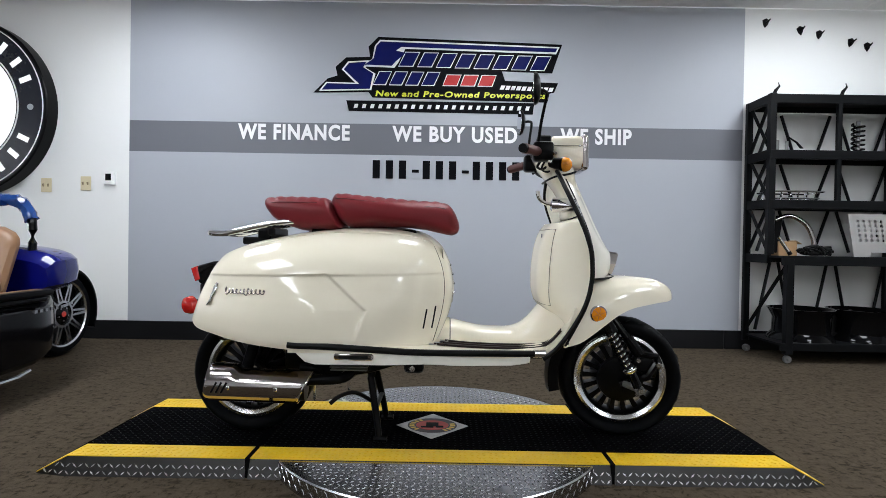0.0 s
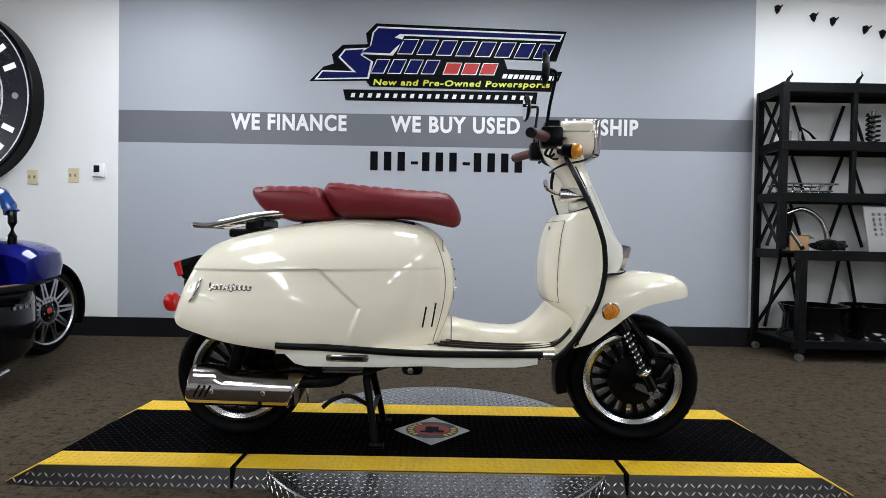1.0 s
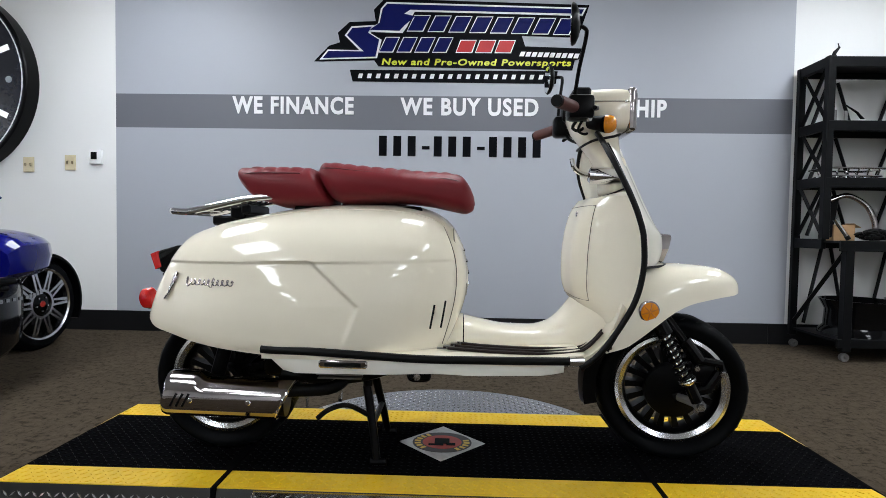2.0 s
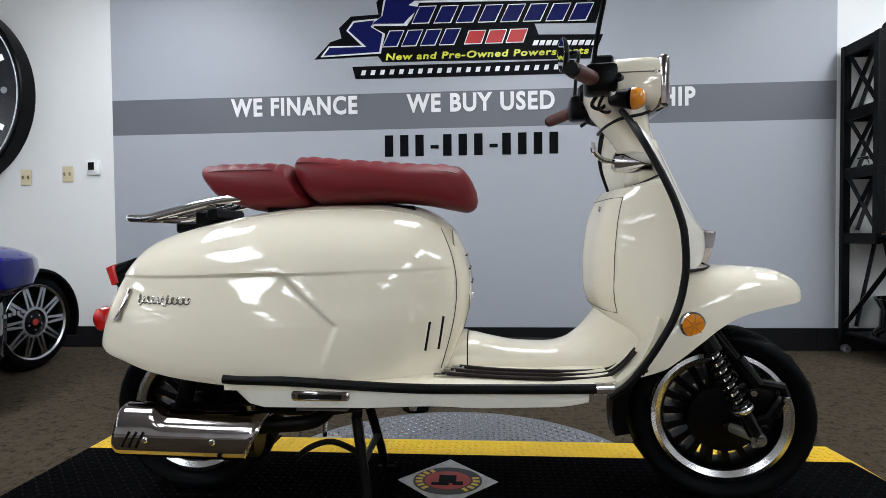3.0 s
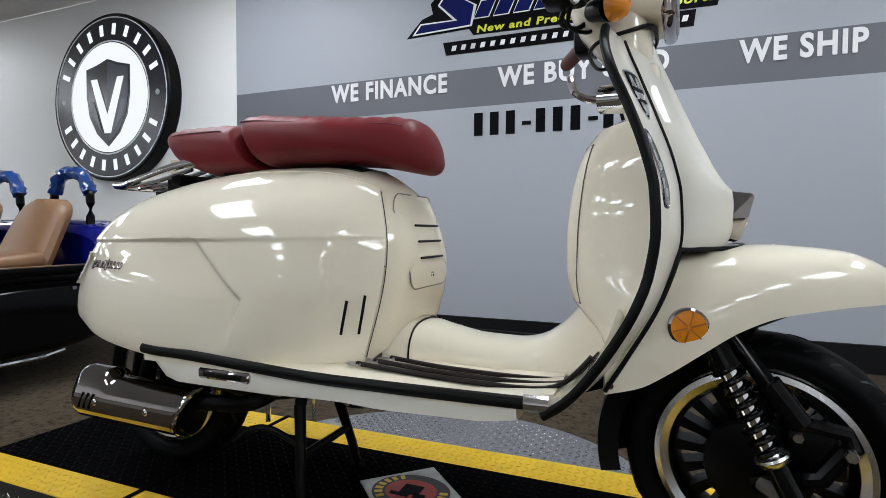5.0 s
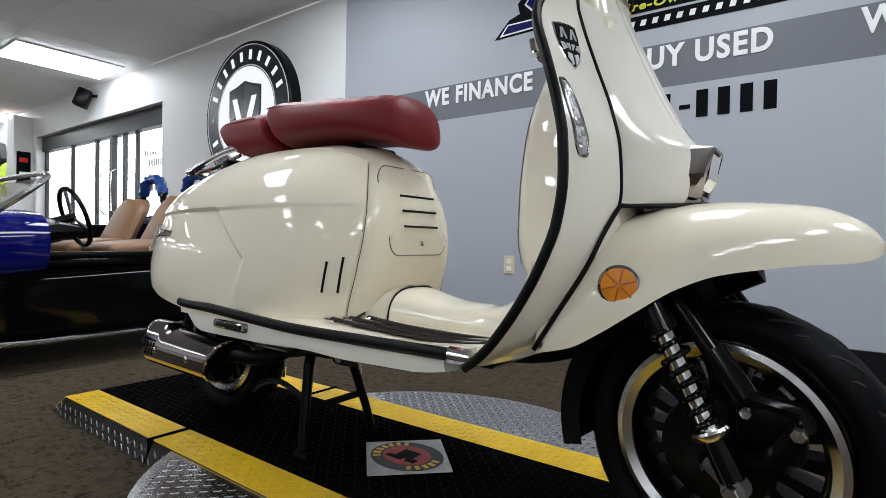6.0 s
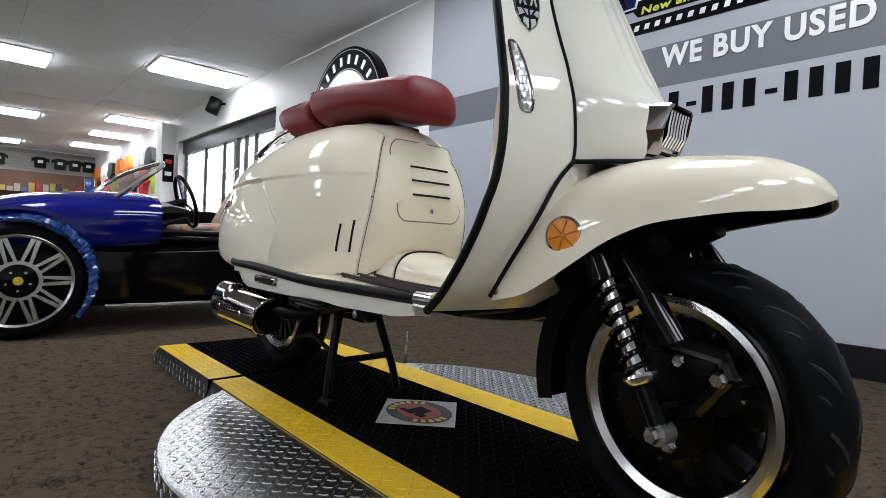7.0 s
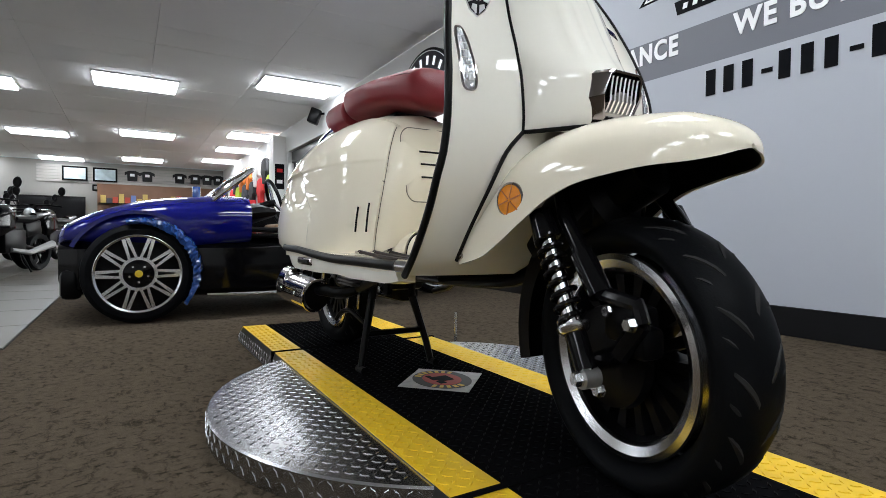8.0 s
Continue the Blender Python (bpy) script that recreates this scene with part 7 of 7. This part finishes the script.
        rings(bm, [[V((x + dx, -0.845 + (R + 0.055 + e) * math.cos(q), R + (R + 0.055 + e) * math.sin(q))) for dx, e in ((-0.1, 0), (0.055, 0), (0.055, 0.02), (-0.1, 0.02))] for q in [radians(42 + 112 * k / 20) for k in range(21)]])
        P("wheel_arch", bm, BLUE, None, "blue wheel arch lip")
    bm = bmesh.new()
    rings(bm, [[V((CXL + dx, 1.36 + (0.305 + e) * math.cos(q), 0.285 + (0.305 + e) * math.sin(q))) for dx, e in ((-0.13, 0), (0.13, 0), (0.13, 0.015), (-0.13, 0.015))] for q in [radians(-25 + 180 * k / 20) for k in range(21)]])
    P("rear_fender", bm, BLACKP, None, "black rear wheel fender")
    g.matrix_basis = Matrix.Translation((CXL, 0.2, GROUND))


roadster()


# ---- shop front with glass doors ----
def shop_front():
    FRAME = mat("black_anodised_frame", (0.012, 0.013, 0.016), 0.35, var=0.15)
    g = thing("shop_front", Matrix.Translation((-6.4, WALL, 0)), "black framed glass shop front with double doors", "shop front", kind="structure")

    def P(name, c, s, mt=FRAME, parent=None, label=""):
        return part(name, box(bmesh.new(), c, s, None, 0.003), mt, parent or g, label, False, True)
    yf = WALL + 0.14
    P("head_beam", (-7.275, yf, 1.94), (4.05, 0.12, 0.22), label="dark header beam")
    for x in (-9.27, -8.2, -7.35, -6.5, -6.15, -5.28):
        P("mullion", (x, yf, 0.92), (0.06, 0.045, 1.84))
    for x in (-6.82, ):
        P("door_stile", (x, yf - 0.01, 0.92), (0.10, 0.07, 1.82), label="black door stile")
    P("threshold", (-7.275, yf, 0.0125), (4.05, 0.12, 0.095))
    for a, b in ((-9.2, -8.25), (-8.15, -7.4), (-7.3, -6.88), (-6.77, -6.55), (-6.1, -5.33)):
        o = P("pane", ((a + b) / 2, yf + 0.01, 0.94), (b - a, 0.006, 1.76), CLEAR, None, "clear glass pane")
        o.visible_shadow = False
        P("rail", ((a + b) / 2, yf, 0.16), (b - a, 0.05, 0.2))
    for x in (-7.0, -6.7):
        o = part("pull_handle", tube([(x, yf - 0.03, 0.8), (x, yf - 0.09, 0.85), (x, yf - 0.09, 1.35), (x, yf - 0.03, 1.4)], 0.012, 8), ALU, g, "bright pull handle", True, True)
    # window lettering seen from behind: plain bars
    for k, (z, a, b) in enumerate(((1.55, -6.02, -5.42), (1.42, -5.9, -5.5), (1.12, -6.05, -5.38))):
        n = 9 if k < 2 else 7
        for i in range(n):
            x = a + (b - a) * (i + 0.5) / n
            P("window_bar", (x, yf + 0.016, z), ((b - a) / n * 0.7, 0.002, 0.085), mat("window_vinyl_grey", (0.3, 0.31, 0.33), 0.5) if k == 0 and i == 0 else bpy.data.materials["window_vinyl_grey"])
    # jamb linings
    solo("door_reveal", boxes(((-5.255, WALL + 0.1, 1.02), (0.02, 0.19, 2.04)), ((-9.295, WALL + 0.1, 1.02), (0.02, 0.19, 2.04))), WALLWHITE, "white reveal of the shop front", "trim", "structure")
    # outside: pavement, and a glowing sheet that stands in for bright daylight
    solo("pavement", boxes(((-7, WALL + 6.2, -0.06), (40, 12.0, 0.1))), mat("concrete_paving", (0.5, 0.49, 0.46), 0.8, var=0.12, scale=2), "sunlit concrete pavement outside", "pavement", "structure")
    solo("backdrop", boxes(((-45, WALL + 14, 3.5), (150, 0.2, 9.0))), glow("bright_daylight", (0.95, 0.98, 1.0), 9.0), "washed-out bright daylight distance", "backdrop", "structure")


PLAN = ROOM
shop_front()


# ---- far end of the showroom ----
def garment_rail():
    cols = [(0.75, 0.20, 0.03), (0.42, 0.55, 0.03), (0.02, 0.02, 0.022), (0.6, 0.03, 0.03), (0.75, 0.75, 0.72), (0.02, 0.02, 0.022), (0.75, 0.2, 0.03), (0.05, 0.05, 0.06)]
    names = ["orange", "lime green", "black", "red", "white", "black", "orange", "charcoal"]
    shape = [(-0.16, 0.0), (0.16, 0.0), (0.17, 0.36), (0.27, 0.20), (0.33, 0.26), (0.22, 0.52), (0.08, 0.56), (-0.08, 0.56), (-0.22, 0.52), (-0.33, 0.26), (-0.27, 0.20), (-0.17, 0.36)]
    mats = {}
    for k in range(16):
        i = k % 8
        x, z = -10.0 - 0.48 * k, 1.15 if k % 2 else 1.55
        if names[i] not in mats:
            mats[names[i]] = mat(names[i].replace(" ", "_") + "_cloth", cols[i], 0.8, var=0.2, scale=9, bump=0.3)
        o = thing("riding_jacket", Matrix.Translation((x, WALL - 0.02, z)), names[i] + " riding jacket hung on the showroom wall", "jacket", "jackets on the wall")
        part("jacket", prism(shape, XZ, 0.09, 0.025, None, 2), mats[names[i]], o)
        part("hanger", tube([(0, -0.04, 0.54), (0, -0.04, 0.62), (0, 0.0, 0.64)], 0.006, 6), ALU, o)
    o = thing("wall_pillar", Matrix.Translation((-9.62, WALL, FLOOR)), "white boxed pillar with a dark poster beside the doors", "pillar")
    part("shaft", boxes(((0, -0.12, 1.2), (0.36, 0.24, 2.4))), WALLWHITE, o, smooth=False)
    part("poster", boxes(((0.185, -0.12, 1.6), (0.008, 0.18, 0.5))), LETTERDARK, o, "dark poster with pale marks", False)
    for z in (1.72, 1.5):
        part("poster_mark", boxes(((0.19, -0.12, z), (0.004, 0.11, 0.07))), REDVINYL if z > 1.6 else LETTERWHITE, o, smooth=False)
    o = thing("tool_cabinet", Matrix.Translation((-11.6, 1.5, FLOOR)), "tall red steel cabinet on the showroom floor", "cabinet")
    part("carcass", box(bmesh.new(), (0, 0, 0.62), (0.36, 0.36, 1.24), None, 0.02, 2), mat("red_enamel", (0.55, 0.02, 0.02), 0.3), o)
    for z in (0.2, 0.48, 0.76, 1.04):
        part("drawer", box(bmesh.new(), (0.185, 0, z), (0.012, 0.32, 0.25), None, 0.004), mat("red_drawer", (0.5, 0.02, 0.02), 0.3), o)


def west_end():
    # white slats darkened in colour for the dim far end
    SLAT = mat("dimmed_white_slat_board", (0.30, 0.285, 0.265), 0.5, var=0.06, scale=2)
    # slatted display wall above a dark service opening
    g = thing("slat_wall", Matrix.Translation((XA, -0.2, 1.9)), "white slatted display wall with framed pictures and caps", "display wall")
    for k in range(6):
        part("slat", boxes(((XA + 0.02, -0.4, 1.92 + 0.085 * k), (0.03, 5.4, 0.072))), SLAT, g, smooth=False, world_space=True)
    PIC = mat("pale_photo", (0.35, 0.42, 0.45), 0.4, var=0.5, scale=5)
    for y in (-2.2, -1.45):
        o = thing("framed_picture", Matrix.Translation((XA + 0.06, y, 2.14)), "framed pale landscape picture on the display wall", "picture", "pictures")
        part("frame", boxes(((0, 0, 0), (0.03, 0.62, 0.42))), BLACKP, o, smooth=False)
        part("print", boxes(((0.018, 0, 0), (0.006, 0.52, 0.32))), PIC, o, smooth=False)
    for k, y in enumerate((-0.75, -0.35, 0.55, 1.0, 1.35, 1.68)):
        o = thing("display_shirt", Matrix.Translation((XA + 0.06, y, 2.0)), "dark folded shirt pinned on the display wall", "shirt", "shirts")
        part("cloth", prism([(-0.13, 0), (0.13, 0), (0.14, 0.2), (0.2, 0.16), (0.2, 0.26), (0.08, 0.31), (-0.08, 0.31), (-0.2, 0.26), (-0.2, 0.16), (-0.14, 0.2)], Matrix(((0, 0, 1, 0), (1, 0, 0, 0), (0, 1, 0, 0), (0, 0, 0, 1))), 0.03), BLACKP, o, smooth=False)
        part("print", boxes(((0.034, 0, 0.18), (0.004, 0.12, 0.08))), LETTERWHITE, o, smooth=False)
    o = thing("service_counter", Matrix.Translation((XA + 0.6, 0.45, FLOOR)), "long brown wooden parts counter", "counter")
    part("front", boxes(((0, 0, 0.5), (0.5, 4.1, 1.0))), mat("brown_laminate", (0.22, 0.11, 0.05), 0.4, var=0.2), o, smooth=False)
    part("top", boxes(((0.02, 0, 1.02), (0.6, 4.2, 0.04))), BLACKP, o, smooth=False)
    # made-up board and cartons in place of the brownish opening to a second room
    o = thing("parts_shelf", Matrix.Translation((XA + 0.1, 0.45, 0)), "brown board with small boxes standing in for an opening to another room", "shelf")
    part("back", boxes(((0, 0, 1.45), (0.06, 4.2, 0.85))), mat("brown_backboard", (0.16, 0.08, 0.045), 0.6, var=0.3, scale=3), o, smooth=False)
    rn = random.Random(9)
    for k in range(26):
        y = -1.95 + 0.155 * k
        c = rn.choice([(0.4, 0.05, 0.03), (0.45, 0.4, 0.3), (0.05, 0.05, 0.06), (0.5, 0.35, 0.1), (0.1, 0.15, 0.35)])
        nm = "carton_%d" % int(c[0] * 100)
        mt = bpy.data.materials.get(nm) or mat(nm, c, 0.6)
        h = rn.uniform(0.12, 0.3)
        part("carton", boxes(((0.12, y, 1.3 + h / 2), (0.14, 0.13, h))), mt, o, smooth=False)
    part("board", boxes(((0.12, 0, 1.29), (0.18, 4.1, 0.02)), ), BLACKP, o, smooth=False)
    # dark screen on the far wall
    o = thing("wall_screen", Matrix.Translation((XA + 0.05, -2.75, 1.08)), "large black switched-off screen on the far wall", "screen")
    part("panel", box(bmesh.new(), (0, 0, 0), (0.06, 1.6, 0.75), None, 0.01), BLACKG, o)
    part("bezel", boxes(((0.032, 0, 0.37), (0.012, 1.62, 0.03)), ((0.032, 0, -0.37), (0.012, 1.62, 0.03))), BLACKP, o, smooth=False)
    for y, z in ((-3.75, 1.45), (-1.7, 1.75)):
        o = thing("wall_plaque", Matrix.Translation((XA + 0.02, y, z)), "small dark plaque on the far wall", "plaque", "plaques")
        part("board", box(bmesh.new(), (0, 0, 0), (0.03, 0.16, 0.2), None, 0.02, 2), BLACKP, o)
        part("inset", boxes(((0.017, 0, 0), (0.006, 0.08, 0.1))), GREYMETAL, o, smooth=False)


def motorcycle(m, label):
    g = thing("motorcycle", m, label, "motorcycle", "parked motorcycles")
    R = 0.3
    fr = Matrix.Rotation(math.pi / 2, 4, "X")
    for x in (0.68, -0.68):
        t = [(R - 0.09, -0.05), (R - 0.02, -0.055), (R, -0.02), (R, 0.02), (R - 0.02, 0.055), (R - 0.09, 0.05)]
        w = part("wheel", lathe(t, Matrix.Translation((x, 0, R)) @ fr, 36, closed=True), TREADR, g, "black tyre")
        part("hub", lathe([(0, 0.04), (0.05, 0.04), (0.05, -0.04), (0, -0.04)], Matrix.Translation((x, 0, R)) @ fr, 16), BLACKP, w)
        for k in range(6):
            q = math.pi * k / 3
            part("spoke", tube([(x, 0, R), (x + 0.22 * math.cos(q), 0, R + 0.22 * math.sin(q))], 0.014, 5), BLACKP, w)
    part("tank", tube([(-0.1, 0, 0.80), (0.05, 0, 0.86), (0.25, 0, 0.84), (0.36, 0, 0.76)], [0.08, 0.15, 0.16, 0.1], 14), BLACKG, g, "gloss black tank")
    part("seat", tube([(-0.75, 0, 0.86), (-0.45, 0, 0.80), (-0.1, 0, 0.80)], [0.06, 0.12, 0.1], 12, flat=0.5), RUBBER, g, "black seat")
    part("engine", boxes(((0.02, 0, 0.47), (0.46, 0.3, 0.34)), ((0.12, 0, 0.66), (0.2, 0.22, 0.14)), bevel=0.03, seg=2), BLACKP, g, "black engine")
    for y in (-0.09, 0.09):
        part("fork", tube([(0.68, y, R), (0.42, y, 0.98)], 0.024, 8), BLACKP, g)
        part("swing_arm", tube([(-0.68, y, R), (-0.15, y, 0.42)], 0.028, 8), BLACKP, g)
    part("fairing", tube([(0.38, 0, 0.78), (0.52, 0, 0.92), (0.47, 0, 1.05)], [0.12, 0.15, 0.07], 12), BLACKG, g, "dark fairing")
    part("headlamp", lathe([(0, 0.06), (0.06, 0.05), (0.09, 0.0), (0.06, -0.06)], along((0.58, 0, 0.92), (0.8, 0, 0.9)), 18), LAMPGLASS, g, "clear headlamp")
    part("handlebar", tube([(0.34, -0.38, 1.04), (0.42, -0.2, 1.06), (0.42, 0.2, 1.06), (0.34, 0.38, 1.04)], 0.014, 8), BLACKP, g)
    for s in (-1, 1):
        mr = part("mirror_stem", tube([(0.40, s * 0.24, 1.06), (0.40, s * 0.33, 1.22), (0.36, s * 0.37, 1.27)], 0.008, 6), BLACKP, g)
        part("mirror", lathe([(0, 0.02), (0.05, 0.016), (0.06, 0.0), (0, -0.004)], along((0.36, s * 0.38, 1.30), (0.8, s * 0.36, 1.32)) @ Matrix.Diagonal((1.0, 1.3, 1, 1)), 16), BLACKP, mr)
    part("exhaust", tube([(0.15, 0.16, 0.35), (-0.2, 0.19, 0.3), (-0.7, 0.22, 0.42)], [0.03, 0.04, 0.06], 10), GREYMETAL, g)
    for y in (-0.13, 0.13):
        part("side_panel", box(bmesh.new(), (-0.38, y, 0.66), (0.36, 0.04, 0.2), Matrix.Rotation(0.2, 3, "Y"), 0.018, 2), BLACKP, g, "black side panel")
        part("tank_shroud", box(bmesh.new(), (0.27, y * 1.25, 0.72), (0.34, 0.05, 0.26), Matrix.Rotation(0.35, 3, "Y"), 0.02, 2), BLACKG, g, "gloss black tank shroud")
    part("radiator", box(bmesh.new(), (0.36, 0, 0.56), (0.06, 0.28, 0.3), Matrix.Rotation(-0.3, 3, "Y"), 0.01), BLACKP, g)
    part("front_mudguard", tube([(0.42, 0, 0.56), (0.62, 0, 0.66), (0.85, 0, 0.58)], 0.07, 10, curve=4, flat=0.35), BLACKP, g)
    part("tail", tube([(-0.6, 0, 0.84), (-0.95, 0, 0.90)], [0.07, 0.03], 8), BLACKG, g)
    part("stand", tube([(-0.1, 0.12, 0.32), (-0.12, 0.26, 0.01)], 0.014, 6), BLACKP, g)
    return g


garment_rail()
west_end()
small = Matrix.Scale(0.74, 4)
bike = motorcycle(Matrix.Translation((-6.0, -1.98, FLOOR + 0.008)) @ Matrix.Rotation(radians(-24), 4, "Z") @ small, "small black naked motorcycle parked on the tiled aisle")
for x, y, a in ((-5.8, -2.5, -20), (-7.3, -1.75, -20), (-7.4, -2.25, -15), (-7.5, -2.8, -12), (-8.9, -2.0, -16), (-9.0, -2.6, -14), (-9.1, -3.2, -10), (-10.5, -2.3, -12)):
    again(bike, Matrix.Translation((x, y, FLOOR + 0.008)) @ Matrix.Rotation(radians(a), 4, "Z"))
